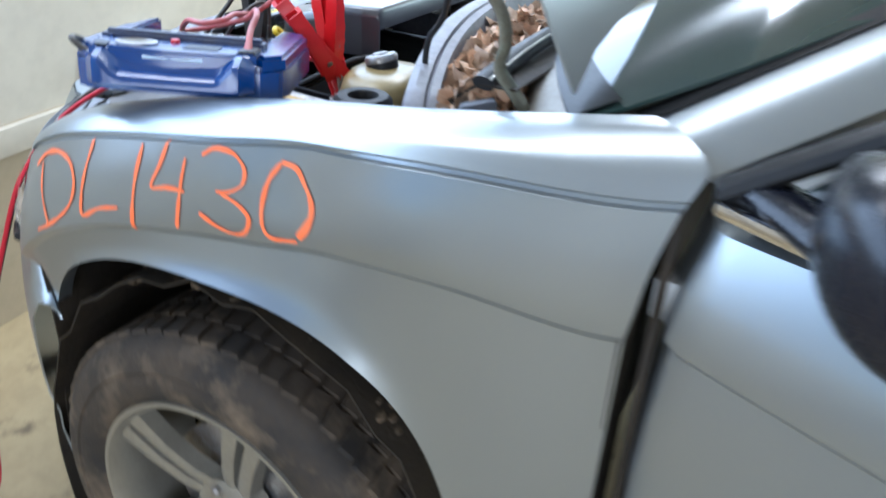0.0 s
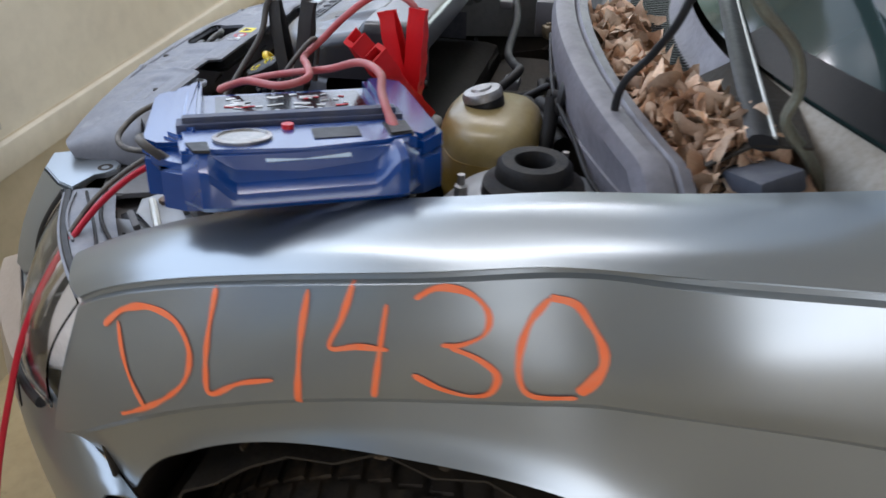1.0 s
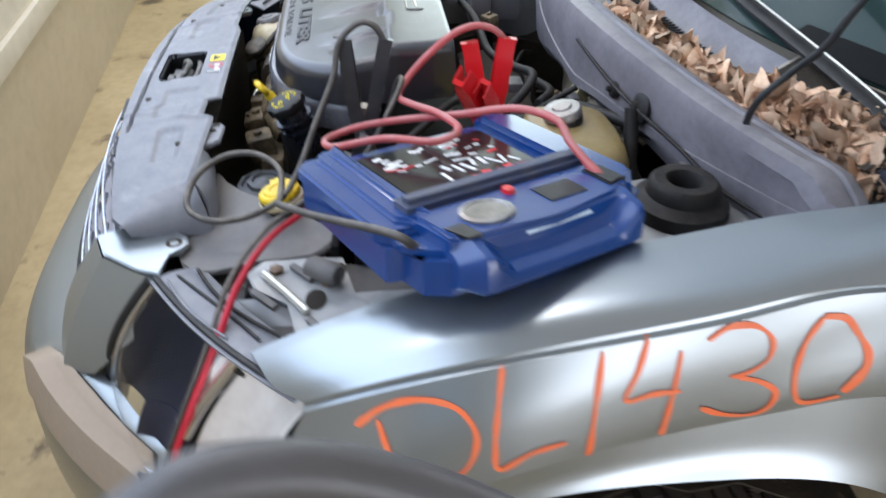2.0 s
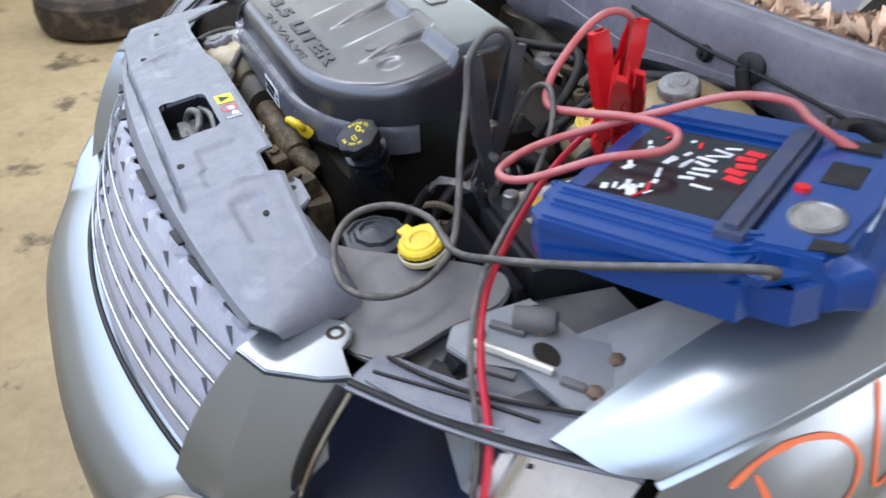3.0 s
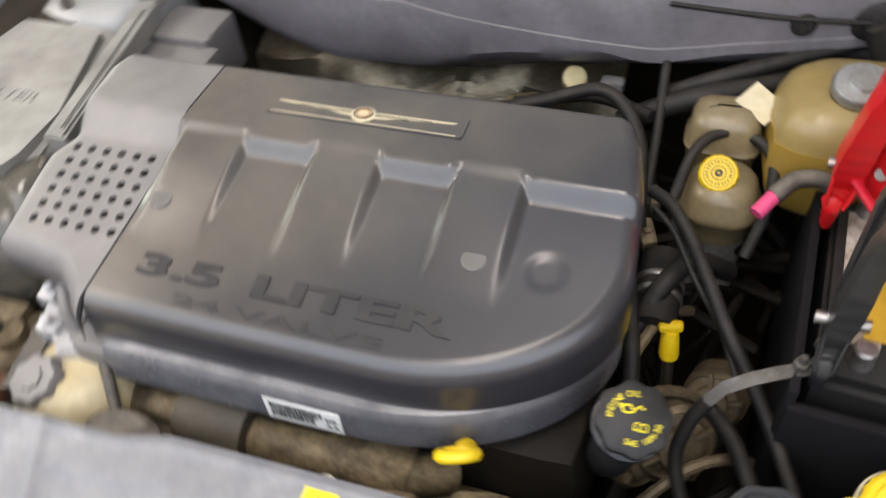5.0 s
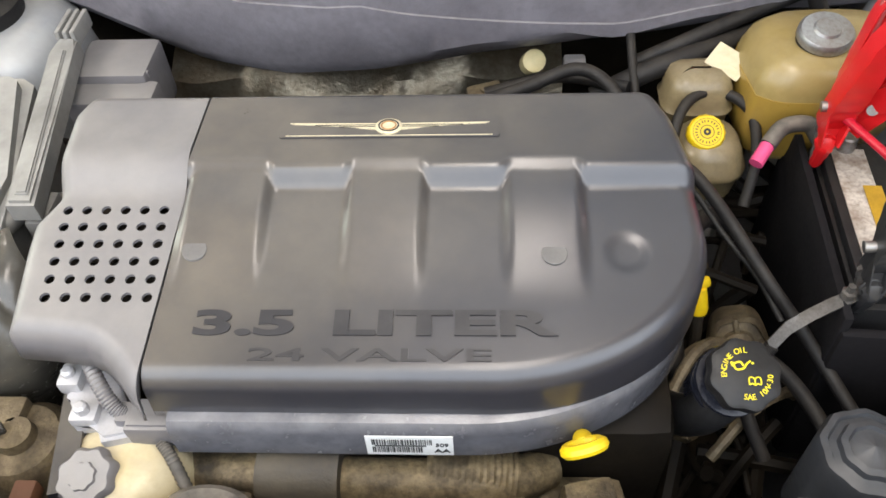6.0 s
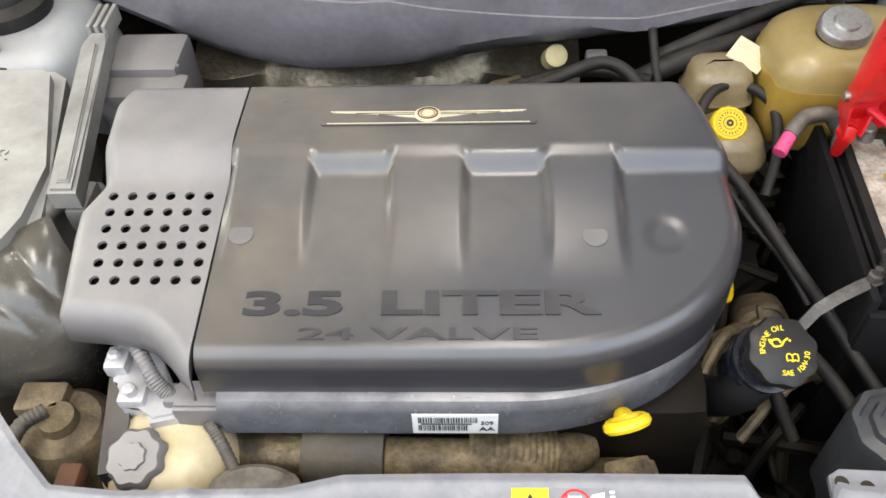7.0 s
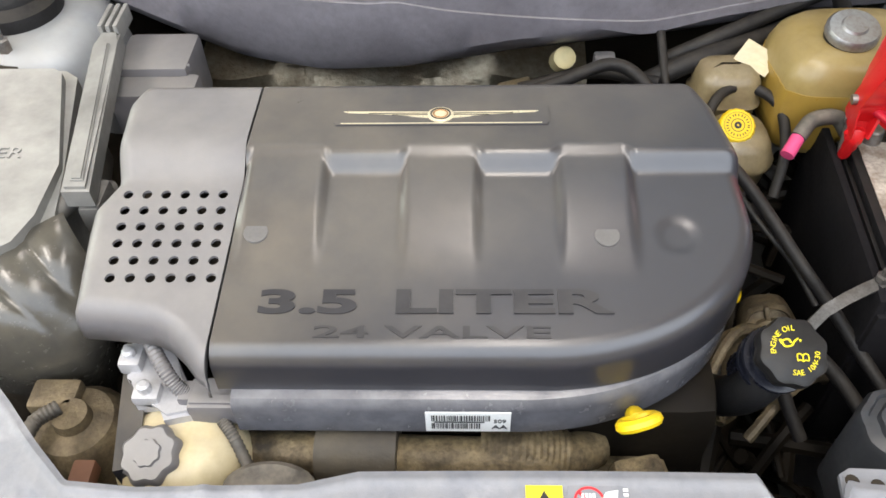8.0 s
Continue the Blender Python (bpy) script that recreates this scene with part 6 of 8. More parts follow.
part("fuel_cap", bm, mat("pale_yellow_plastic", (0.72, 0.6, 0.32), 0.5), engine, "pale yellow connector cap")
for c, d in (((0.155, 0.20, 0.955), (0.04, 0.03, 0.02)), ((0.22, 0.30, 0.95), (0.03, 0.02, 0.02)), ((-0.245, 0.12, 0.995), (0.03, 0.03, 0.02))):
    bm = bmesh.new()
    box(bm, *c, *d, 0.005)
    part("sensor_plug", bm, COVER_L, engine)
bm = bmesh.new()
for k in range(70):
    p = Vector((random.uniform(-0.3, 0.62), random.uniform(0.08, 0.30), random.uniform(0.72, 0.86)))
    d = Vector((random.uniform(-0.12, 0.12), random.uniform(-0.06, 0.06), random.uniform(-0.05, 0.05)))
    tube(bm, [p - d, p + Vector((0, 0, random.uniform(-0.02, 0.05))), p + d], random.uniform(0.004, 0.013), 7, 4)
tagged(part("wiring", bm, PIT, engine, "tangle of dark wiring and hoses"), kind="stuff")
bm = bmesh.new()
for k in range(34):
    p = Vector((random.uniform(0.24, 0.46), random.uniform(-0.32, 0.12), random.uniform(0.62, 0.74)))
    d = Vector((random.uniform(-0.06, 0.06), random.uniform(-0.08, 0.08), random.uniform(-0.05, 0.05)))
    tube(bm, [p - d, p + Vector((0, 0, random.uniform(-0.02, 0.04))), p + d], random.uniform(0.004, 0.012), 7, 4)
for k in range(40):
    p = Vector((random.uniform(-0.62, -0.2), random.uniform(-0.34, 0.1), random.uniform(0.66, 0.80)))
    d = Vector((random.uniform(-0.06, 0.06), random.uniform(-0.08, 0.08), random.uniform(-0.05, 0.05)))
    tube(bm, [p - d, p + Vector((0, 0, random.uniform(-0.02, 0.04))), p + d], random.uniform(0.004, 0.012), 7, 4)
tagged(part("wiring", bm, PIT, engine, "near-black wiring below the cover"), kind="stuff")

# oil filler
lobes = lambda n_, d: (lambda a: 1 + d * math.cos(n_ * a))
oil = thing("oil_filler", "black lobed oil filler cap with yellow print on its neck", "oil cap", (0.31, -0.2, 0.75))
OT = along((0.3236, -0.2185, 0.994), (0.3386, -0.2715, 1.122)) @ Matrix.Scale(0.93, 4)
bm = bmesh.new()
lathe(bm, [(0.030, -0.006), (0.0335, -0.002), (0.0345, 0.008), (0.0335, 0.014), (0.029, 0.0165), (0.0, 0.0165)], OT, 64, lobes(8, 0.045))
oil_cap = part("cap", bm, BLACK, oil, "black lobed plastic cap")
bm = bmesh.new()
lathe(bm, [(0.024, -0.09), (0.024, -0.046), (0.0325, -0.045), (0.0335, -0.042), (0.0325, -0.039), (0.027, -0.038), (0.027, -0.028), (0.0345, -0.027), (0.0355, -0.024), (0.0345, -0.021), (0.0275, -0.020), (0.0275, -0.010), (0.025, -0.006), (0.0, -0.006)], OT, 36)
part("filler_neck", bm, MIRROR, oil, "glossy black filler neck")
bm = bmesh.new()
tube(bm, [OT @ Vector((0, 0, -0.03)), (0.312, -0.212, 0.93), (0.30, -0.18, 0.86), (0.26, -0.12, 0.80)], 0.022, 14)
part("filler_tube", bm, BLACK, oil)


def arc_words(text, radius, a0, step, size, material, parent, base, lift, label=""):
    """Letters one by one round an arc; a0 and step in degrees, clockwise."""
    for i, ch in enumerate(text):
        if ch == " ":
            continue
        a = radians(a0 - step * i)
        m = base @ Matrix.Translation((radius * math.cos(a), radius * math.sin(a), lift)) @ pose(0, 0, 0, 0, 0, math.degrees(a) - 90)
        words("letter", ch, size, material, parent, m, 0.0002, 1.0, label)


ot_x = OT.inverted().to_3x3() @ Vector((1, 0, 0))
spin = math.degrees(math.atan2(ot_x.y, ot_x.x))
OTS = OT @ pose(0, 0, 0, 0, 0, spin)
arc_words("ENGINE OIL", 0.022, 185, 10.5, 0.0075, YELLOW_INK, oil_cap, OTS, 0.0170)
for i, ch in enumerate("SAE 10W-30"):
    if ch != " ":
        a = radians(-100 + 10.5 * i)
        words("letter", ch, 0.0075, YELLOW_INK, oil_cap, OTS @ Matrix.Translation((0.022 * math.cos(a), 0.022 * math.sin(a), 0.0170)) @ pose(0, 0, 0, 0, 0, math.degrees(a) + 90), 0.0002)
bm = bmesh.new()
tube(bm, [OTS @ Vector((a, b, 0.0170)) for a, b in ((0.004, 0.012), (0.0, 0.009), (-0.003, 0.005), (-0.010, 0.004), (-0.012, 0.009), (-0.006, 0.011), (-0.003, 0.0075))], 0.0009, 6, 4)
tube(bm, [OTS @ Vector((a, b, 0.0170)) for a, b in ((-0.011, 0.009), (-0.0145, 0.0105), (-0.013, 0.0065))], 0.0008, 6, 4)
lathe(bm, [(0.0012, 0.0168), (0.0012, 0.0173), (0, 0.0174)], OTS @ Matrix.Translation((0.006, 0.010, 0)), 8)
part("oil_can_mark", bm, YELLOW_INK, oil_cap)
bm = bmesh.new()
tube(bm, [OTS @ Vector((a, b, 0.0170)) for a, b in ((0.001, -0.010), (0.001, -0.004), (0.004, -0.003), (0.0065, -0.0045), (0.009, -0.003), (0.012, -0.004), (0.012, -0.010), (0.009, -0.009), (0.0065, -0.0105), (0.004, -0.009), (0.001, -0.010))], 0.0006, 6, 2)
tube(bm, [OTS @ Vector((0.0065, b, 0.0170)) for b in (-0.0045, -0.0075, -0.0105)], 0.0006, 6, 2)
part("book_mark", bm, YELLOW_INK, oil_cap)


def make_dipstick(name, where, lean, label):
    d = thing(name, label, "dipstick", Vector(where) + Vector((0, 0, -0.12)), "engine dipsticks")
    m = Matrix.Translation(where) @ lean
    bm = bmesh.new()
    tube(bm, [m @ Vector((0.0165 * math.cos(a), 0, 0.012 * math.sin(a))) for a in np.linspace(-1.5, 4.75, 22)], 0.0055, 8, 2, 0, 1.1)
    lathe(bm, [(0.009, -0.03), (0.0095, -0.018), (0.0065, -0.010), (0, -0.009)], m, 14)
    part("ring_handle", bm, YELLOW, d, "yellow plastic ring handle")
    bm = bmesh.new()
    tube(bm, [m @ Vector((0, 0, -0.03)), m @ Vector((0, 0.01, -0.10)), m @ Vector((0, 0.04, -0.2))], 0.006, 8)
    part("guide_tube", bm, DARK, d)


make_dipstick("dipstick", (0.185, -0.275, 0.969), pose(0, 0, 0, 40, -14, 10), "yellow ring oil dipstick before the engine cover")
tee = thing("dipstick", "yellow tee grip transmission dipstick beside the engine cover", "dipstick", (0.345, -0.029, 0.75), "engine dipsticks")
TM = Matrix.Translation((0.346, -0.024, 0.866)) @ pose(0, 0, 0, -22, 0, 15)
bm = bmesh.new()
box(bm, 0, 0, 0.012, 0.028, 0.013, 0.013, 0.006, TM)
lathe(bm, [(0.010, -0.028), (0.0115, -0.022), (0.0105, -0.004), (0.009, 0.006), (0.0, 0.008)], TM, 16)
part("tee_grip", bm, YELLOW, tee, "yellow plastic tee grip")
bm = bmesh.new()
tube(bm, [TM @ Vector((0, 0, -0.026)), TM @ Vector((0, 0.01, -0.09)), TM @ Vector((0, 0.04, -0.18))], 0.007, 8)
part("guide_tube", bm, DARK, tee)

# power steering reservoir
psr = thing("power_steering_reservoir", "cream plastic fluid bottle with a grey lobed cap", "reservoir", (-0.24, -0.28, 0.8))
bm = bmesh.new()
lathe(bm, [(0.03, 0.80), (0.05, 0.83), (0.062, 0.87), (0.062, 0.90), (0.055, 0.922), (0.04, 0.934), (0.025, 0.938), (0.0, 0.938)], Matrix.Translation((-0.243, -0.279, 0.006)) @ Matrix.Diagonal((1.06, 0.95, 1, 1)), 40)
part("bottle", bm, CREAM, psr, "aged cream bottle")
bm = bmesh.new()
PT = along((-0.258, -0.294, 0.928), (-0.264, -0.31, 0.99))
lathe(bm, [(0.026, 0.0), (0.028, 0.006), (0.028, 0.018), (0.024, 0.023), (0.013, 0.0235), (0.012, 0.026), (0.0, 0.026)], PT, 64, lobes(8, 0.06))
part("cap", bm, COVER_L, psr, "grey lobed cap")

# brake fluid reservoir
brk = thing("brake_fluid_reservoir", "dirty cream brake fluid reservoir with a yellow cap", "reservoir", (0.36, 0.18, 0.85))
bm = bmesh.new()
for x0, y0, x1, y1, r, levels in ((0.324, 0.190, 0.409, 0.262, 0.020, ((0.90, 0.004), (0.945, 0.002), (0.951, -0.002), (0.957, 0.002), (0.980, 0.003), (0.990, 0.008), (0.995, 0.018), (0.9965, 0.032))),
                                  (0.330, 0.108, 0.421, 0.204, 0.034, ((0.875, 0.008), (0.905, 0.004), (0.910, 0.0), (0.917, 0.0), (0.922, 0.004), (0.936, 0.007), (0.946, 0.014), (0.950, 0.026), (0.951, 0.036)))):
    rows = [[Vector((x, y, z)) for x, y in rounded(x0 + k, y0 + k, x1 - k, y1 - k, max(r - 0.6 * k, 0.006))] for z, k in levels]
    vs_ = grid(bm, rows, True)
    bm.faces.new(vs_[-1])
part("bottle", bm, mat("tan_reservoir", (0.23, 0.18, 0.095), 0.36, 0, tint=(0.14, 0.10, 0.05), scale=18, amount=0.6, coat=0.2, dust=DUST, dust_amount=0.18), brk, auto=50)
bm = bmesh.new()
BT = along((0.367, 0.152, 0.952), (0.367, 0.08, 1.06))
lathe(bm, [(0.021, -0.012), (0.0225, 0.0), (0.0225, 0.008), (0.02, 0.011), (0.0, 0.011)], BT, 48, lobes(16, 0.02))
bcap = part("cap", bm, YELLOW, brk, "yellow screw cap with black warning print")
bm = bmesh.new()
for r0, r1 in ((0.0172, 0.0168), (0.0085, 0.0077), (0.0045, 0.0015)):
    band(bm, r1, r0, 0.0112, 0.0116, BT, 28)
for k in range(22):
    box(bm, 0.0132, 0, 0.0114, 0.0028, 0.0012, 0.0005, 0, BT @ pose(0, 0, 0, 0, 0, 360 / 22 * k + random.uniform(-3, 3)))
part("cap_print", bm, BLACK_INK, bcap)
bm = bmesh.new()
tube(bm, [(0.322, 0.12, 0.93), (0.336, 0.168, 0.968), (0.362, 0.196, 0.978), (0.398, 0.200, 0.975), (0.424, 0.172, 0.966), (0.424, 0.12, 0.94), (0.41, 0.08, 0.90)], 0.0068, 10)
part("hose", bm, RUBBER, brk, "black hose looped over the reservoir")
bm = bmesh.new()
lathe(bm, [(0.045, 0.76), (0.045, 0.87), (0, 0.87)], Matrix.Translation((0.37, 0.17, 0)), 24)
part("master_cylinder", bm, ALU, brk)
bm = bmesh.new()
box(bm, 0, 0, 0, 0.046, 0.034, 0.0012, 0, pose(0.400, 0.232, 1.000, 25, 12, -38))
box(bm, 0.008, 0.004, 0.0009, 0.018, 0.014, 0.0006, 0, pose(0.400, 0.232, 1.000, 25, 12, -38))
part("tag", bm, CREAM, brk, "torn paper tag")

# coolant reservoir
cool = thing("coolant_reservoir", "yellowed translucent coolant tank half full of orange coolant", "reservoir", (0.5, 0.23, 0.85))
COOL = mat("yellowed_tank", (0.31, 0.23, 0.085), 0.33, 0, tint=(0.24, 0.165, 0.045), scale=9, amount=0.6, coat=0.2, dust=DUST, dust_amount=0.15)
bm = bmesh.new()
tank = [(0.418, 0.165), (0.45, 0.150), (0.53, 0.150), (0.58, 0.170), (0.615, 0.20), (0.62, 0.26), (0.58, 0.295), (0.50, 0.30), (0.44, 0.29), (0.412, 0.25)]
cxy = Vector((0.51, 0.22))
rows = []
for z, s_ in ((0.90, 0.80), (0.915, 0.90), (0.93, 0.96), (0.95, 1.0), (0.985, 1.0), (1.010, 0.975), (1.028, 0.90), (1.04, 0.76), (1.044, 0.4)):
    o = [cxy + (Vector(p) - cxy) * s_ for p in tank]
    sm = spline([(p.x, p.y, z) for p in (*o, o[0])], 5)[:-1]
    rows.append(sm)
vs_ = grid(bm, rows, True)
bm.faces.new(vs_[0][::-1])
bm.faces.new(vs_[-1])
part("tank", bm, COOL, cool, "yellowed tank", auto=60)
bm = bmesh.new()
rows = []
for z, s_ in ((0.912, 0.905), (0.93, 0.972), (0.95, 1.010), (0.985, 1.010), (1.000, 0.995), (1.0005, 0.97)):
    o = [cxy + (Vector(p) - cxy) * s_ for p in tank]
    rows.append(spline([(p.x, p.y, z) for p in (*o, o[0])], 5)[:-1])
grid(bm, rows, True)
part("coolant_level", bm, mat("amber_coolant", (0.33, 0.21, 0.04), 0.3, 0, tint=(0.27, 0.17, 0.04), scale=12, amount=0.4, coat=0.3), cool, "amber coolant showing through", auto=60)
bm = bmesh.new()
CT = along((0.494, 0.213, 1.03), (0.492, 0.19, 1.12))
lathe(bm, [(0.026, 0.0), (0.029, 0.006), (0.030, 0.018), (0.028, 0.022), (0.027, 0.022)], CT, 40)
part("collar", bm, BLACK, cool, "black collar")
bm = bmesh.new()
lathe(bm, [(0.027, 0.02), (0.031, 0.022), (0.031, 0.030), (0.028, 0.034), (0.016, 0.035), (0.014, 0.038), (0.0, 0.038)], CT, 40, lobes(2, 0.03))
part("cap", bm, STEEL, cool, "dusty steel pressure cap")


# air filter box on the passenger side, duct, arm
air = thing("air_filter_box", "dusty grey plastic air filter box beside the engine", "air filter box", (-0.5, 0.05, 0.8))
AIRB = mat("air_box_plastic", (0.24, 0.235, 0.22), 0.45, 0, tint=(0.16, 0.15, 0.14), scale=7, amount=0.5, bump=0.1, bump_scale=400, dust=(0.42, 0.41, 0.38), dust_amount=0.6)
bm = bmesh.new()
plate(bm, [(-0.68, -0.15), (-0.46, -0.135), (-0.425, -0.105), (-0.412, -0.06), (-0.427, 0.02), (-0.470, 0.20), (-0.49, 0.215), (-0.68, 0.215)], 0.86, 1.015, None, 0.014)
airbox = part("lid", bm, AIRB, air)
words("lettering", "AIR FILTER", 0.026, AIRB, airbox, Matrix.Translation((-0.545, 0.038, 1.0157)), 0.0012, 1.15, "faint moulded lettering")
bm = bmesh.new()
rows = []
foot = spline([(-0.352, -0.105, 0.955), (-0.358, -0.150, 0.94), (-0.385, -0.178, 0.93), (-0.44, -0.190, 0.925), (-0.52, -0.195, 0.92), (-0.60, -0.195, 0.915)], 12)
for k, q in enumerate(foot):
    t = k / (len(foot) - 1)
    p = Vector((-0.405 - 0.20 * t, -0.045 - 0.11 * min(1, 1.6 * t), 1.004 - 0.012 * t))
    flute = 0.009 * abs(math.sin(5.5 * math.pi * t)) ** 0.6
    rows.append([p.lerp(q, v) + Vector((0.2, -0.5, 0.8)) * (flute * math.sin(math.pi * min(1, 0.15 + v)) + 0.022 * math.sin(math.pi * v)) for v in np.linspace(0, 1, 10)] + [q + Vector((-0.01, 0.01, -0.06)), q + Vector((-0.03, 0.03, -0.14))])
grid(bm, rows)
part("inlet_duct", bm, mat("oily_duct_plastic", (0.05, 0.046, 0.04), 0.22, 0, tint=(0.11, 0.10, 0.08), scale=14, amount=0.7, bump=0.2, bump_scale=60, coat=0.3), air, "fluted oily dark inlet duct", auto=70)
bm = bmesh.new()
plate(bm, [(-0.402, -0.036), (-0.371, -0.036), (-0.419, 0.235), (-0.424, 0.262), (-0.449, 0.262), (-0.452, 0.235)], 1.004, 1.030, None, 0.004)
arm = part("support_arm", bm, AIRB, air, "long grey support arm")
bm = bmesh.new()
plate(bm, [(-0.394, -0.024), (-0.380, -0.024), (-0.428, 0.232), (-0.442, 0.232)], 1.0302, 1.0335, None, 0.002)
part("arm_rib", bm, AIRB, arm)
for k in (-0.447, -0.437, -0.427):
    bm = bmesh.new()
    box(bm, k, 0.285, 1.028, 0.006, 0.055, 0.024, 0.002)
    part("clip_finger", bm, AIRB, arm)
bm = bmesh.new()
box(bm, -0.383, 0.262, 0.955, 0.098, 0.085, 0.09, 0.010)
resonator = part("resonator_box", bm, COVER_L, air, "dusty grey resonator box")
bm = bmesh.new()
box(bm, -0.376, 0.2035, 0.945, 0.112, 0.05, 0.085, 0.008)
part("resonator_step", bm, COVER_L, resonator)
bm = bmesh.new()
box(bm, -0.383, 0.233, 0.992, 0.100, 0.006, 0.010, 0.002)
part("resonator_ridge", bm, COVER_L, resonator)
bm = bmesh.new()
tube(bm, [(-0.385, 0.03, 0.965), (-0.408, 0.0, 0.985), (-0.424, -0.035, 0.985), (-0.417, -0.075, 0.98), (-0.385, -0.105, 0.975), (-0.345, -0.108, 0.97)], 0.0115, 12)
box(bm, -0.383, -0.012, 0.975, 0.024, 0.05, 0.05, 0.006)
part("breather_hose", bm, mat("dusty_hose", (0.13, 0.125, 0.115), 0.6, 0, tint=(0.07, 0.065, 0.06), scale=14, amount=0.6, dust=(0.3, 0.28, 0.25), dust_amount=0.5), air, "dusty black breather hose")

# cooling fan motor and clutter ahead of the air box
fan = thing("washer_pump", "grimy brown pump with its wiring ahead of the engine", "pump", (-0.37, -0.25, 0.8))
bm = bmesh.new()
lathe(bm, [(0.0, 0.78), (0.05, 0.78), (0.052, 0.87), (0.04, 0.885), (0.02, 0.888), (0.018, 0.90), (0, 0.90)], Matrix.Translation((-0.375, -0.23, 0)), 26)
box(bm, -0.40, -0.205, 0.885, 0.05, 0.035, 0.03, 0.005)
part("body", bm, GRIME, fan)
bm = bmesh.new()
tube(bm, [(-0.385, -0.225, 0.905), (-0.405, -0.245, 0.905), (-0.408, -0.285, 0.90), (-0.385, -0.315, 0.90)], 0.0075, 10, 12, 0.14)
part("conduit", bm, GREY_CABLE, fan, "dusty corrugated conduit")
bm = bmesh.new()
box(bm, -0.345, -0.295, 0.885, 0.022, 0.035, 0.02, 0.003)
part("connector", bm, mat("brown_plug", (0.22, 0.1, 0.06), 0.6), fan)
bm = bmesh.new()
plate(bm, [(-0.325, -0.13), (-0.30, -0.13), (-0.268, -0.31), (-0.29, -0.315)], 0.70, 0.945)
part("frame_rail", bm, COVER, fan)

# battery
bat = thing("battery", "black car battery with worn labels and a corroded terminal", "battery", (0.53, 0.03, 0.75))
BM = Matrix.Translation((0.566, 0.015, 0)) @ pose(0, 0, 0, 0, 0, -4)
bm = bmesh.new()
box(bm, 0, 0, 0.845, 0.165, 0.25, 0.19, 0.008, BM)
part("case", bm, BLACK, bat)
bm = bmesh.new()
box(bm, 0, 0, 0.946, 0.155, 0.235, 0.014, 0.004, BM)
lid = part("lid", bm, BLACK, bat)
bm = bmesh.new()
box(bm, -0.048, 0.012, 0.9545, 0.038, 0.180, 0.0012, 0, BM)
part("worn_label", bm, mat("torn_label", (0.66, 0.60, 0.52), 0.4, 0, tint=(0.16, 0.09, 0.05), scale=22, amount=1.0), lid, "torn cream label")
bm = bmesh.new()
box(bm, -0.034, -0.015, 0.9562, 0.020, 0.11, 0.0008, 0, BM)
part("worn_label", bm, mat("ochre_label", (0.62, 0.36, 0.03), 0.5, 0, scale=40, amount=0.5), lid, "ochre strip of label")
bm = bmesh.new()
for k in range(7):
    box(bm, 0.0, -0.085 + 0.021 * k, 0.9545, 0.012, 0.012, 0.0008, 0, BM)
    box(bm, 0.030, -0.05 + 0.016 * k, 0.9545, 0.006, 0.010, 0.0008, 0, BM)
part("print_bar", bm, mat("faded_print", (0.42, 0.33, 0.2), 0.5, 0, tint=(0.12, 0.09, 0.06), scale=60, amount=0.8), lid)
for x, y in ((-0.045, -0.095), (-0.05, 0.105)):
    bm = bmesh.new()
    lathe(bm, [(0.012, 0.95), (0.011, 0.972), (0.009, 0.974), (0, 0.974)], BM @ Matrix.Translation((x, y, 0)), 18)
    part("terminal", bm, STEEL, bat, "corroded lead terminal")
bm = bmesh.new()
rows = []
for k, (px, py, pz, lean) in enumerate(((0.385, -0.140, 0.925, 0.9), (0.400, -0.131, 0.945, 0.7), (0.423, -0.120, 0.953, 0.3), (0.445, -0.109, 0.955, 0.1), (0.478, -0.094, 0.956, 0.0))):
    c_, n_ = Vector((px, py, pz)), Vector((-0.42 * 0.007, 0.9 * 0.007 * (1 - 0.5 * lean), 0.006 * lean))
    rows.append([c_ - n_, c_ + n_])
grid(bm, rows)
thicken(bm, 0.003)
lathe(bm, [(0.0075, 0), (0.0075, 0.007), (0.004, 0.008), (0.004, 0.016), (0, 0.016)], Matrix.Translation((0.462, -0.100, 0.957)), 6)
part("terminal_clamp", bm, mat("greasy_lead", (0.16, 0.15, 0.14), 0.5, 0.5, tint=(0.06, 0.05, 0.04), scale=40, amount=0.8), bat, "greasy twisted negative terminal strap")
bm = bmesh.new()
tube(bm, [(0.387, -0.139, 0.925), (0.375, -0.15, 0.90), (0.37, -0.17, 0.86), (0.39, -0.21, 0.82)], 0.0075, 10)
part("negative_lead", bm, RUBBER, bat, "dusty dark negative cable")
bm = bmesh.new()
tube(bm, [(0.41, 0.085, 0.965), (0.425, 0.105, 0.975)], 0.0085, 10)
part("cable_sleeve", bm, mat("pink_sleeve", (0.75, 0.08, 0.22), 0.5), bat, "pink cable sleeve")
bm = bmesh.new()
tube(bm, [(0.425, 0.105, 0.975), (0.445, 0.125, 0.985), (0.475, 0.13, 0.985), (0.49, 0.12, 0.97)], 0.010, 10)
part("positive_lead", bm, GREY_CABLE, bat)
bm = bmesh.new()
box(bm, -0.098, 0.0, 0.82, 0.010, 0.30, 0.27, 0.003, BM)
box(bm, 0.0, -0.15, 0.81, 0.20, 0.012, 0.25, 0.004, BM)
part("heat_guard", bm, mat("matt_black_felt", (0.012, 0.011, 0.012), 0.8, 0, scale=20, amount=0.5, spec=0.12), bat, "black battery heat guard")

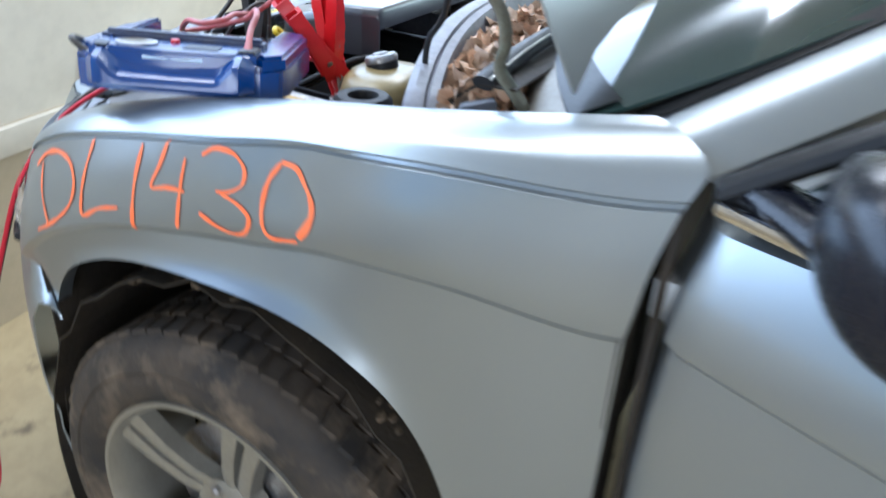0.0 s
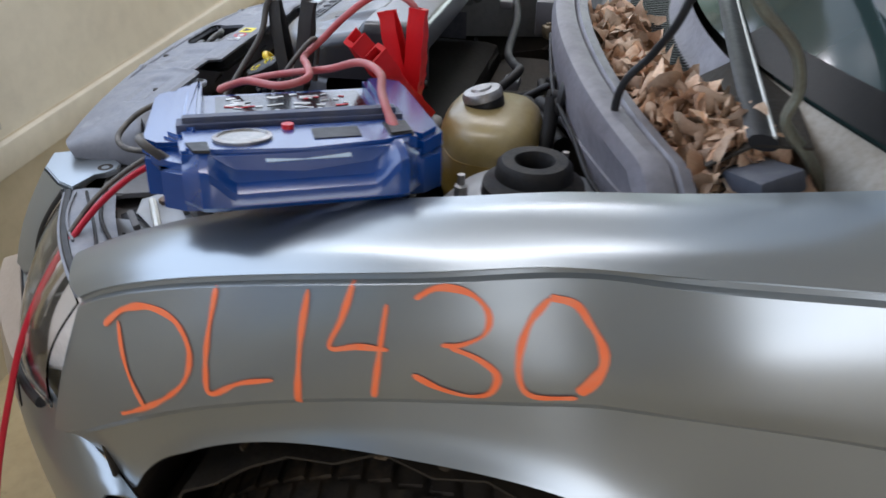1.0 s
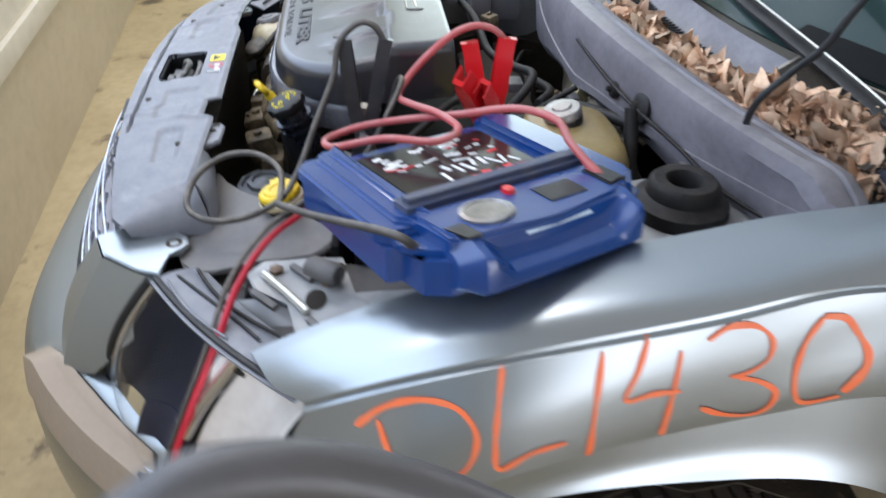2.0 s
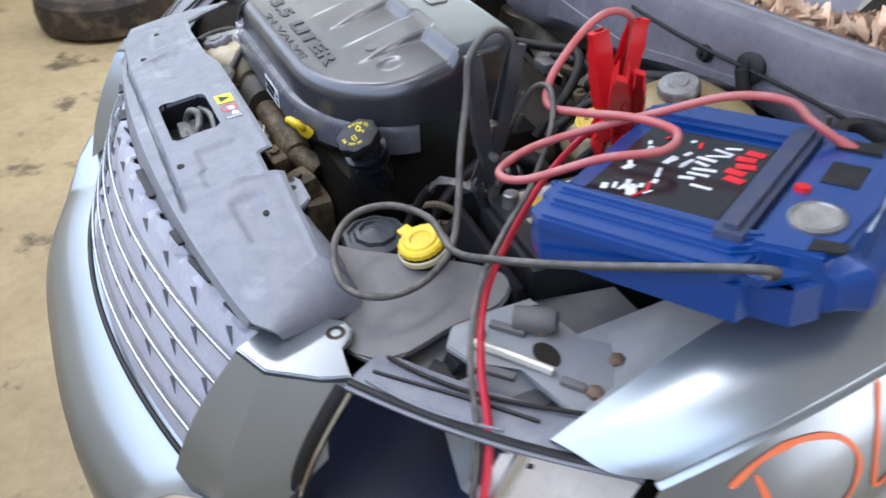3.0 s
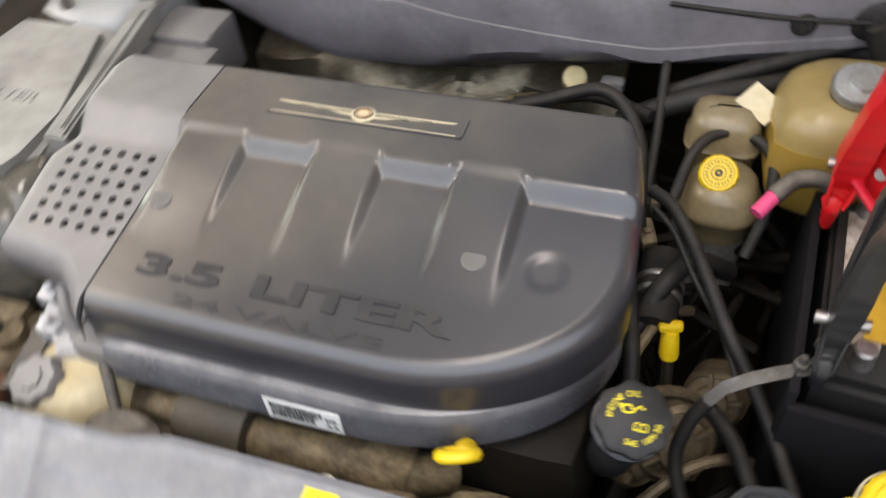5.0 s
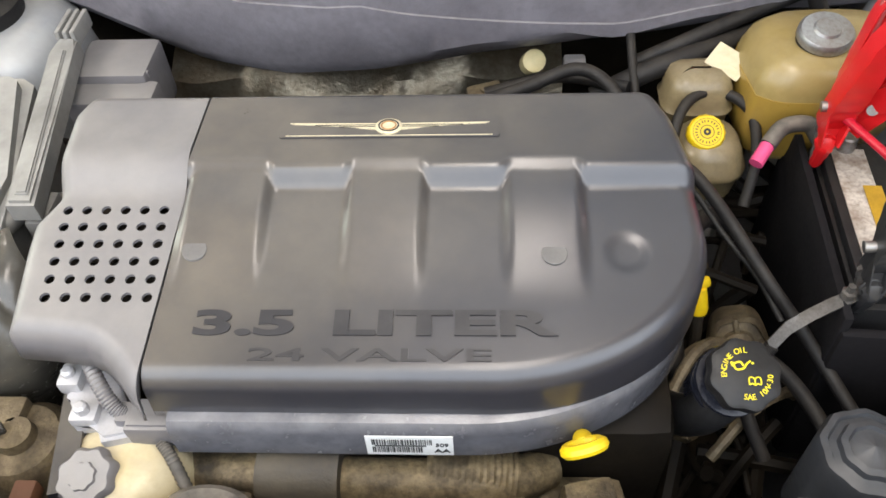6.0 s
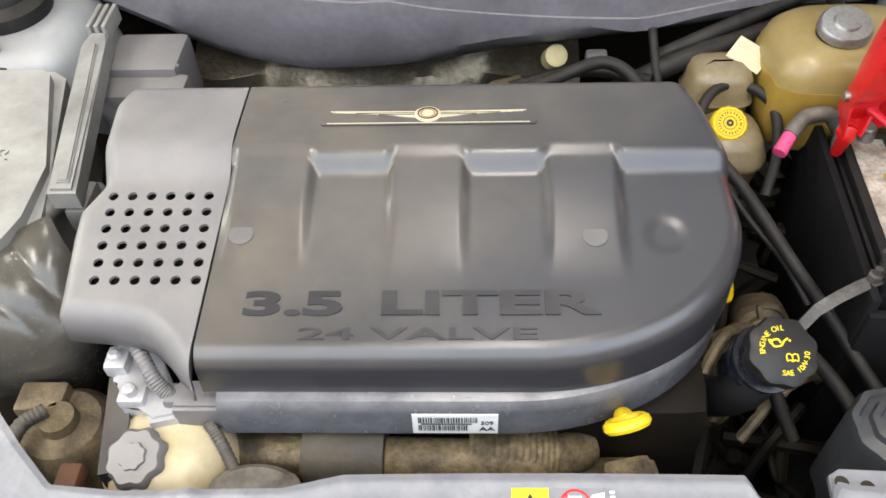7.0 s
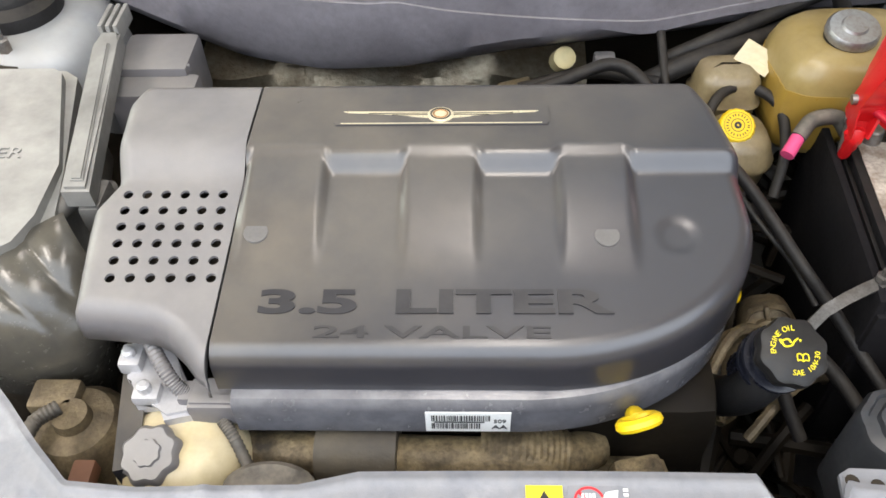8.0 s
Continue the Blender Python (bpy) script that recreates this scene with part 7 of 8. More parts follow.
# hoses between engine and battery
hs = thing("hose_bundle", "black dusty hoses and cables beside the battery", "hose", (0.36, 0.0, 0.8))
for r, pts in ((0.0075, [(0.300, 0.070, 0.99), (0.325, 0.048, 0.99), (0.356, 0.009, 0.97), (0.400, -0.057, 0.93), (0.431, -0.092, 0.90), (0.460, -0.130, 0.87), (0.485, -0.18, 0.85)]),
               (0.0035, [(0.305, 0.05, 0.985), (0.33, 0.028, 0.975), (0.358, -0.008, 0.95), (0.392, -0.048, 0.925), (0.415, -0.09, 0.90)]),
               (0.0085, [(0.395, -0.10, 0.86), (0.425, -0.14, 0.86), (0.450, -0.20, 0.85), (0.470, -0.28, 0.82)]),
               (0.012, [(0.30, -0.03, 0.85), (0.33, 0.02, 0.9), (0.36, 0.06, 0.90), (0.40, 0.09, 0.86)]),
               (0.010, [(0.29, 0.02, 0.90), (0.31, -0.06, 0.86), (0.32, -0.12, 0.80)])):
    bm = bmesh.new()
    tube(bm, pts, r, 10)
    part("hose", bm, RUBBER, hs)
bm = bmesh.new()
for y in (0.015, 0.035):
    lathe(bm, [(0.0275, 0), (0.029, 0.002), (0.029, 0.007), (0.0275, 0.009)], along((0.325, y, 0.87), (0.325, y + 0.1, 0.87)), 24)
part("hose_clamp", bm, STEEL, hs, "steel hose clamp")
bm = bmesh.new()
tube(bm, [(0.325, -0.02, 0.865), (0.325, 0.03, 0.87), (0.325, 0.08, 0.87)], 0.027, 16)
part("heater_hose", bm, RUBBER, hs)

# washer filler
ws = thing("washer_filler", "yellow washer fluid cap on a black filler neck", "washer cap", (0.54, -0.22, 0.8))
bm = bmesh.new()
WT = along((0.542, -0.221, 0.953), (0.538, -0.25, 1.06))
lathe(bm, [(0.029, 0.0), (0.031, 0.002), (0.031, 0.008), (0.028, 0.011), (0.023, 0.0105), (0.021, 0.013), (0.014, 0.0135), (0.012, 0.0115), (0.0, 0.0125)], WT, 60, lobes(20, 0.025))
box(bm, 0.034, 0, 0.006, 0.02, 0.018, 0.006, 0.002, WT @ pose(0, 0, 0, 0, 0, 200))
part("cap", bm, YELLOW, ws, "worn yellow flip cap")
bm = bmesh.new()
lathe(bm, [(0.03, -0.20), (0.027, -0.01), (0.032, -0.006), (0.032, 0.0), (0, 0.0)], WT, 30)
part("neck", bm, BLACK, ws)
bm = bmesh.new()
lathe(bm, [(0.030, -0.012), (0.0335, -0.010), (0.034, -0.003), (0.031, -0.0005), (0.0, -0.0005)], WT, 36)
part("rim", bm, CREAM, ws, "cream rim below the cap")
HORN = mat("slate_plastic", (0.045, 0.049, 0.056), 0.4, 0, tint=(0.03, 0.03, 0.033), scale=14, amount=0.6, dust=(0.2, 0.18, 0.16), dust_amount=0.12)
bm = bmesh.new()
lathe(bm, [(0.047, 0.80), (0.047, 0.914), (0.044, 0.922), (0.038, 0.924), (0.036, 0.920), (0.030, 0.922), (0.028, 0.928), (0.022, 0.930), (0.020, 0.926), (0.012, 0.928), (0.0, 0.932)], Matrix.Translation((0.452, -0.252, 0)), 36, lambda a: 1 + 0.03 * math.cos(9 * a))
part("horn_cover", bm, HORN, ws, "dark rounded plastic cover")

# stickers on the radiator panel
stk = thing("warning_sticker", "yellow warning triangle sticker with a red prohibition sign", "sticker", (0.1, -0.36, 0.99))
SM = flat_on(shield_pt(0.094, 0.16) + Vector((0, 0, 0.0008)), shield_pt(1.094, 0.16) * 0 + shield_pt(0.194, 0.16) + Vector((0, 0, 0.0008)), (0, -0.06, 1))
bm = bmesh.new()
box(bm, 0, 0, 0.0003, 0.03, 0.027, 0.0006, 0, SM)
yel = part("yellow_field", bm, YELLOW_INK, stk)
bm = bmesh.new()
plate(bm, [(-0.010, -0.008), (0.010, -0.008), (0.0, 0.009)], 0.0007, 0.0011, SM)
part("triangle", bm, BLACK_INK, yel)
bm = bmesh.new()
box(bm, 0.042, 0, 0.0003, 0.046, 0.027, 0.0006, 0, SM)
wht = part("grey_field", bm, SHIELD, stk)
bm = bmesh.new()
band(bm, 0.0108, 0.0128, 0.0007, 0.0011, SM @ Matrix.Translation((0.036, 0, 0)), 28)
box(bm, 0, 0, 0.0009, 0.022, 0.0025, 0.0004, 0, SM @ Matrix.Translation((0.036, 0, 0)) @ pose(0, 0, 0, 0, 0, -45))
part("red_sign", bm, RED_INK, wht)
bm = bmesh.new()
for k in range(4):
    box(bm, 0.031 + 0.003 * k, 0.002, 0.0009, 0.002, 0.010, 0.0004, 0, SM)
part("white_mark", bm, WHITE_INK, wht)
bm = bmesh.new()
plate(bm, [(0.046, 0.002), (0.058, -0.002), (0.060, 0.010), (0.05, 0.008)], 0.0007, 0.0011, SM)
part("white_mark", bm, WHITE_INK, wht)
bm = bmesh.new()
for k in range(6):
    box(bm, 0.066, -0.010 + 0.004 * k, 0.0009, 0.004, 0.0025, 0.0004, 0, SM)
part("print_bar", bm, WHITE_INK, wht)

# ---- jump starter and its leads ----
pack = thing("jump_starter", "blue plastic portable jump starter lying on the fender", "jump starter", (0.764, 0.041, 1.035))
PX = Vector((0.885, 0.466, 0.10)).normalized()
PZ = Vector((-0.10, -0.02, 1.0))
PZ = (PZ - PZ.dot(PX) * PX).normalized()
PM = Matrix((PX, PZ.cross(PX), PZ)).transposed().to_4x4()
PM = Matrix.Translation((0.766, 0.052, 1.043)) @ PM @ Matrix.Translation((0.023, -0.026, 0)) @ Matrix.Diagonal((1.27, 1.09, 1.0, 1.0))


def pplate(outline, z0, z1, bevel, name, material, parent, label=""):
    bm = bmesh.new()
    plate(bm, outline, z0, z1, None, bevel)
    bmesh.ops.transform(bm, matrix=PM, verts=bm.verts)
    return part(name, bm, material, parent, label, auto=25)


shell = pplate([(-0.135, -0.13), (-0.12, -0.145), (0.045, -0.15), (0.05, -0.135), (0.078, -0.133), (0.092, -0.112), (0.096, 0.0), (0.092, 0.118), (0.078, 0.14), (0.05, 0.15), (-0.11, 0.15), (-0.135, 0.12)], 0.014, 0.062, 0.008, "shell", BLUE, pack)
for k, (y0, y1, z) in enumerate(((-0.150, -0.108, 0.070), (-0.128, -0.100, 0.0765), (-0.112, -0.096, 0.082))):
    pplate([(-0.131, y0 + 0.012), (-0.118, y0), (0.03, y0 - 0.003), (0.045, y0 + 0.01), (0.05, y1), (-0.131, y1)], 0.055, z, 0.004, "front_step", BLUE, pack)
pplate([(-0.131, 0.098), (0.06, 0.098), (0.085, 0.12), (0.06, 0.146), (-0.11, 0.146), (-0.131, 0.12)], 0.055, 0.076, 0.006, "rear_step", BLUE, pack)
pplate([(0.012, -0.118), (0.034, -0.118), (0.036, 0.11), (0.012, 0.11)], 0.055, 0.090, 0.006, "ridge", mat("scuffed_blue_grey", (0.035, 0.05, 0.11), 0.5, 0, tint=(0.08, 0.08, 0.1), scale=30, amount=0.7), pack, "scuffed dark ridge")
pplate([(0.036, -0.118), (0.09, -0.112), (0.10, -0.08), (0.104, 0.0), (0.10, 0.08), (0.088, 0.112), (0.036, 0.115)], 0.055, 0.080, 0.005, "deck", BLUE, pack)
pplate([(0.056, 0.012), (0.084, 0.012), (0.084, 0.058), (0.056, 0.058)], 0.0785, 0.0812, 0.0, "recess", BLACK, pack, "dark socket recess")
pplate([(0.05, 0.085), (0.088, 0.085), (0.084, 0.11), (0.05, 0.11)], 0.0785, 0.083, 0.002, "grommet_plate", BLACK, pack)
# carry handle: a deep band along one side, hollowed in the middle
bm = bmesh.new()
rows = []
for y in np.linspace(-0.112, 0.112, 29):
    e = ease(0.062, 0.094, abs(y))
    c = ease(0.092, 0.112, abs(y))
    x1 = 0.124 - 0.022 * c
    top = 0.047 + 0.026 * e - 0.010 * c
    rows.append([PM @ Vector(p) for p in ((0.06, y, 0.020), (x1 - 0.014, y, 0.022), (x1 - 0.005, y, 0.025), (x1, y, 0.031), (x1, y, top - 0.012), (x1 - 0.003, y, top - 0.004), (x1 - 0.009, y, top), (x1 - 0.016, y, top + 0.002),
                                          (0.100 - 0.014 * c, y, top + 0.006 + 0.008 * (1 - e)), (0.088, y, 0.078), (0.06, y, 0.078))])
vs_ = grid(bm, rows, True)
bm.faces.new(vs_[0][::-1])
bm.faces.new(vs_[-1])
part("carry_handle", bm, BLUE, pack, "blue carry handle with scuffs", auto=28)
bm = bmesh.new()
SL = flat_on((0.0985, 0.004, 0.0725), (0.0985, 1.004, 0.0725), (0.76, 0, 0.65))
box(bm, 0, 0, 0, 0.080, 0.015, 0.0030, 0.0005, PM @ SL)
part("label_strip", bm, mat("pale_blue_label", (0.62, 0.76, 0.88), 0.4), pack, "pale blue label strip")
# printed panel, brand print as plain bars
panel = pplate([(-0.112, -0.082), (0.004, -0.082), (0.004, 0.088), (-0.112, 0.088)], 0.058, 0.0655, 0.001, "printed_panel", mat("glossy_black_film", (0.014, 0.014, 0.016), 0.13, 0, tint=(0.03, 0.03, 0.03), scale=20, amount=0.5, gloss_var=(0.06, 0.1)), pack, "glossy black printed panel")
for k in range(5):
    bm = bmesh.new()
    box(bm, 0, 0, 0, 0.017, 0.011, 0.0008, 0.0003, PM @ pose(-0.008 - 0.004 * (k % 2), 0.066 - 0.0155 * k, 0.0662, 0, 0, random.uniform(-14, 14)))
    part("red_print", bm, RED_INK, panel)
for k in range(9):
    bm = bmesh.new()
    box(bm, 0, 0, 0, random.uniform(0.010, 0.022), random.uniform(0.0035, 0.006), 0.0008, 0.0003, PM @ pose(random.uniform(-0.045, -0.026), 0.068 - 0.0115 * k, 0.0662, 0, 0, random.uniform(-30, 30)))
    part("white_print", bm, WHITE_INK, panel)
for k in range(34):
    bm = bmesh.new()
    x, y = random.uniform(-0.105, -0.05), random.uniform(-0.07, 0.075)
    box(bm, 0, 0, 0, random.uniform(0.002, 0.006), random.uniform(0.006, 0.020), 0.0008, 0.0003, PM @ pose(x, y, 0.0662, 0, 0, random.uniform(-25, 25)))
    part("white_print" if k % 6 else "red_print", bm, WHITE_INK if k % 6 else RED_INK, panel)
for nm, prof, mt, lab_ in (("gauge_bezel", [(0.028, 0.078), (0.0285, 0.083), (0.024, 0.084), (0.023, 0.082)], STEEL, "oval gauge rim"), ("gauge_face", [(0.0235, 0.079), (0.0235, 0.0822), (0, 0.0826)], mat("gauge_glass", (0.2, 0.19, 0.16), 0.12, 0, tint=(0.4, 0.38, 0.33), scale=40, amount=0.8), "scratched gauge face")):
    bm = bmesh.new()
    lathe(bm, prof, PM @ Matrix.Translation((0.070, -0.055, 0)) @ Matrix.Diagonal((0.72, 1, 1, 1)), 32)
    part(nm, bm, mt, pack, lab_)
bm = bmesh.new()
lathe(bm, [(0.0065, 0.08), (0.006, 0.085), (0, 0.086)], PM @ Matrix.Translation((0.048, -0.010, 0)), 16)
part("red_button", bm, RED, pack, "red push button")
pplate([(0.076, -0.108), (0.098, -0.10), (0.10, -0.085), (0.076, -0.088)], 0.0785, 0.0815, 0, "switch_plate", BLACK, pack)

CLAMP_BLACK = mat("worn_black_plastic", (0.03, 0.03, 0.032), 0.3, 0, tint=(0.06, 0.058, 0.055), scale=30, amount=0.6, dust=(0.2, 0.19, 0.18), dust_amount=0.2)


def make_clamp(name, base, tips, material, label, side, slim=1.0):
    """A battery clamp: two ridged handles on a pivot, jaws on the terminal."""
    cl = thing(name, label, "battery clamp", base, "booster clamps")
    base = Vector(base)
    mid = (Vector(tips[0]) + Vector(tips[1])) / 2
    pivot = base.lerp(mid, 0.30)
    for i, tip in enumerate(tips):
        tip = Vector(tip)
        bm = bmesh.new()
        d = (tip - pivot)
        a = base + (pivot - base) * 0.2 - (tip - mid) * 0.25
        pts = [a, pivot + (tip - mid) * 0.25, pivot + d * 0.35 + (tip - mid) * 0.25, tip]
        path = spline(pts, 7)
        u = side
        rows = []
        for k, p in enumerate(path):
            t = k / (len(path) - 1)
            e = (path[min(k + 1, len(path) - 1)] - path[max(k - 1, 0)]).normalized()
            w = e.cross(u).normalized()
            hw = 0.0145 * slim * (0.55 + 0.75 * math.sin(math.pi * min(0.9, t * 0.8 + 0.1))) * (1 if t < 0.93 else 0.7)
            th = 0.0055 * (1 + 0.25 * (k % 3 == 0))
            sgn = 1 if (tip - mid).dot(w) > 0 else -1
            rows.append([p + u * hw - w * th * 0, p + u * hw * 0.9 + w * sgn * th, p - u * hw * 0.9 + w * sgn * th, p - u * hw, p - u * hw - w * sgn * 0.022 * slim, p - u * hw * 0.8 - w * sgn * 0.020 * slim, p - u * hw * 0.75 - w * sgn * 0.001,
                         p + u * hw * 0.75 - w * sgn * 0.001, p + u * hw * 0.8 - w * sgn * 0.020 * slim, p + u * hw - w * sgn * 0.022 * slim])
        vs_ = grid(bm, rows, True)
        bm.faces.new(vs_[0][::-1])
        bm.faces.new(vs_[-1])
        part("handle", bm, material, cl, auto=30)
        bm = bmesh.new()
        jaw = base + (a - base) * 0.6
        tube(bm, [a, jaw.lerp(a, 0.5) - (tip - mid) * 0.2, base + Vector((0, 0, -0.03)) - (tip - mid) * 0.05], (0.012, 0.006), 8, 5, 0.12)
        part("jaw", bm, material if i else STEEL, cl)
    bm = bmesh.new()
    lathe(bm, [(0.006, -0.022), (0.006, 0.022), (0, 0.023)], along(pivot, pivot + side), 14)
    part("pivot_rivet", bm, STEEL, cl, "steel rivet")
    bm = bmesh.new()
    tube(bm, [pivot + Vector((0, 0, 0.005)), pivot.lerp(mid, 0.3)], 0.009, 10, 10, 0.15)
    part("spring", bm, STEEL, cl)
    return cl


make_clamp("battery_clamp", (0.482, 0.098, 0.985), ((0.487, 0.054, 1.164), (0.503, 0.118, 1.176)), RED, "red plastic battery clamp on the positive terminal", Vector((0.98, -0.1, 0.1)).normalized(), 0.85)
make_clamp("battery_clamp", (0.480, -0.095, 0.962), ((0.478, -0.122, 1.165), (0.486, -0.055, 1.17)), CLAMP_BLACK, "black plastic battery clamp on the negative terminal", Vector((0.98, -0.1, 0.1)).normalized(), 0.66)

make_clamp("battery_clamp", (0.492, 0.112, 1.0), ((0.578, 0.035, 1.145), (0.566, 0.072, 1.135)), RED, "small red clamp of the thin jumper lead", Vector((0.3, 0.75, -0.3)).normalized())


def lead(name, pts, r, material, label, category="cable"):
    """A cable with a thicker strain relief at its first end."""
    p = [Vector(a) for a in pts]
    cable = thing(name, label, category, p[0], {"booster_cable": "booster cables", "jumper_lead": "jumper leads"}.get(name, ""))
    bm = bmesh.new()
    tube(bm, p, r, 12, 10)
    part("cable_sheath", bm, material, cable)
    bm = bmesh.new()
    tube(bm, [p[0], p[0].lerp(p[1], 0.25), p[0].lerp(p[1], 0.45)], (r * 1.35, r * 1.1), 12, 5, 0.06)
    part("strain_relief", bm, material, cable)
    return cable


lead("booster_cable", [PM @ Vector((0.068, 0.095, 0.075)), (0.775, 0.142, 1.150), (0.745, 0.13, 1.165), (0.70, 0.09, 1.160), (0.65, 0.03, 1.130), (0.61, -0.04, 1.105), (0.588, -0.10, 1.085), (0.60, -0.145, 1.073), (0.64, -0.135, 1.082),
                       (0.69, -0.07, 1.118), (0.72, -0.01, 1.128), (0.70, 0.02, 1.134), (0.65, 0.0, 1.132), (0.59, -0.03, 1.118), (0.545, -0.045, 1.110), (0.518, -0.03, 1.125), (0.507, 0.0, 1.155), (0.500, 0.04, 1.185), (0.497, 0.075, 1.192), (0.496, 0.105, 1.175), (0.493, 0.112, 1.13), (0.49, 0.108, 1.06)],
     0.0050, RED_CABLE, "dusty red booster cable looping over the jump starter")
C_ = Vector((0.568, -0.283, 0.972))
EF, ER = Vector((-0.85, 0.53, 0)), Vector((0.53, 0.85, 0))
ring = [C_ + EF * a + ER * b + Vector((0, 0, c)) for a, b, c in ((-0.005, 0.085, 0.02), (0.045, 0.05, 0.03), (0.062, 0.0, 0.035), (0.045, -0.045, 0.03), (-0.005, -0.06, 0.018), (-0.055, -0.04, 0.0), (-0.068, 0.005, -0.004), (-0.045, 0.05, 0.0), (0.0, 0.078, 0.012), (0.04, 0.085, 0.04))]
lead("booster_cable", [PM @ Vector((0.062, -0.125, 0.055)), PM @ Vector((0.055, -0.150, 0.078)), (0.80, -0.155, 1.078), (0.71, -0.205, 1.04), *ring, (0.53, -0.16, 1.07), (0.497, -0.135, 1.12), (0.484, -0.125, 1.165), (0.480, -0.095, 1.192), (0.482, -0.07, 1.182), (0.486, -0.06, 1.14), (0.484, -0.075, 1.06)],
     0.0046, GREY_CABLE, "dusty black booster cable looped over the washer cap")
CRIMSON = mat("crimson_lead", (0.5, 0.012, 0.03), 0.35, 0, scale=20, amount=0.3)
lead("jumper_lead", [(0.483, 0.105, 1.03), (0.51, 0.04, 1.03), (0.56, -0.05, 1.02), (0.62, -0.13, 1.005), (0.70, -0.215, 0.99), (0.77, -0.258, 0.962), (0.84, -0.285, 0.915), (0.885, -0.325, 0.835), (0.91, -0.37, 0.72), (0.94, -0.44, 0.5), (0.96, -0.50, 0.2), (0.99, -0.53, 0.0), (1.15, -0.55, GROUND + 0.006)],
     0.0046, CRIMSON, "thin red jumper lead hanging down before the headlight")
lead("jumper_lead", [(0.484, -0.06, 1.05), (0.500, -0.045, 1.11), (0.535, -0.04, 1.128), (0.575, -0.06, 1.10), (0.60, -0.10, 1.04), (0.64, -0.16, 1.015), (0.70, -0.224, 0.998), (0.765, -0.268, 0.966), (0.832, -0.294, 0.915), (0.875, -0.332, 0.835), (0.898, -0.378, 0.72), (0.93, -0.45, 0.5), (0.95, -0.51, 0.2), (0.98, -0.55, 0.0), (1.13, -0.58, GROUND + 0.006)],
     0.0036, GREY_CABLE, "thin dark jumper lead running beside the red one")

# thin cable hanging from the hood into the cowl
lead("hood_cable", [(0.74, 0.50, 1.36), (0.728, 0.468, 1.285), (0.718, 0.453, 1.24), (0.695, 0.432, 1.197), (0.687, 0.408, 1.163), (0.682, 0.40, 1.127), (0.685, 0.405, 1.09)], 0.0048, BLACK, "thin black washer hose hanging from the hood")

# dry leaves in the cowl
LEAF = mat("dry_leaf", (0.58, 0.41, 0.27), 0.6, 0, tint=(0.40, 0.22, 0.125), scale=30, amount=0.8, bump=0.3, bump_scale=200)
t_ = LEAF.node_tree
isl = t_.nodes.new("ShaderNodeNewGeometry")
hs_ = t_.nodes.new("ShaderNodeHueSaturation")
mr_ = t_.nodes.new("ShaderNodeMapRange")
mr_.inputs["To Min"].default_value, mr_.inputs["To Max"].default_value = 0.55, 1.7
t_.links.new(isl.outputs["Random Per Island"], mr_.inputs["Value"])
t_.links.new(mr_.outputs["Result"], hs_.inputs["Value"])
old = t_.nodes["Principled BSDF"].inputs["Base Color"].links[0].from_socket
t_.links.new(old, hs_.inputs["Color"])
t_.links.new(hs_.outputs["Color"], t_.nodes["Principled BSDF"].inputs["Base Color"])


def dry_leaf(bm, m, size):
    """A shrivelled leaf, rolled up along its rib, with a ragged outline."""
    rows = []
    roll = random.uniform(1.3, 3.0)
    bend, twist = random.uniform(-1.4, 1.4), random.uniform(-1.2, 1.2)
    broad = random.uniform(0.4, 0.68)
    for i in range(8):
        t = i / 7
        w = size * broad * math.sin(math.pi * (0.07 + 0.88 * t)) * random.uniform(0.75, 1.2)
        row = []
        for j in range(5):
            s_ = (j - 2) / 2
            a = roll * s_ + twist * (t - 0.5)
            x = w * math.sin(a) / roll * 1.5
            z = w * (1 - math.cos(a)) / roll * 1.5 + 0.05 * size * math.sin(11 * t + 3 * s_) + 0.4 * bend * size * (t - 0.5) ** 2
            row.append(m @ Vector((x, size * (t - 0.5), z)))
        rows.append(row)
    grid(bm, rows)


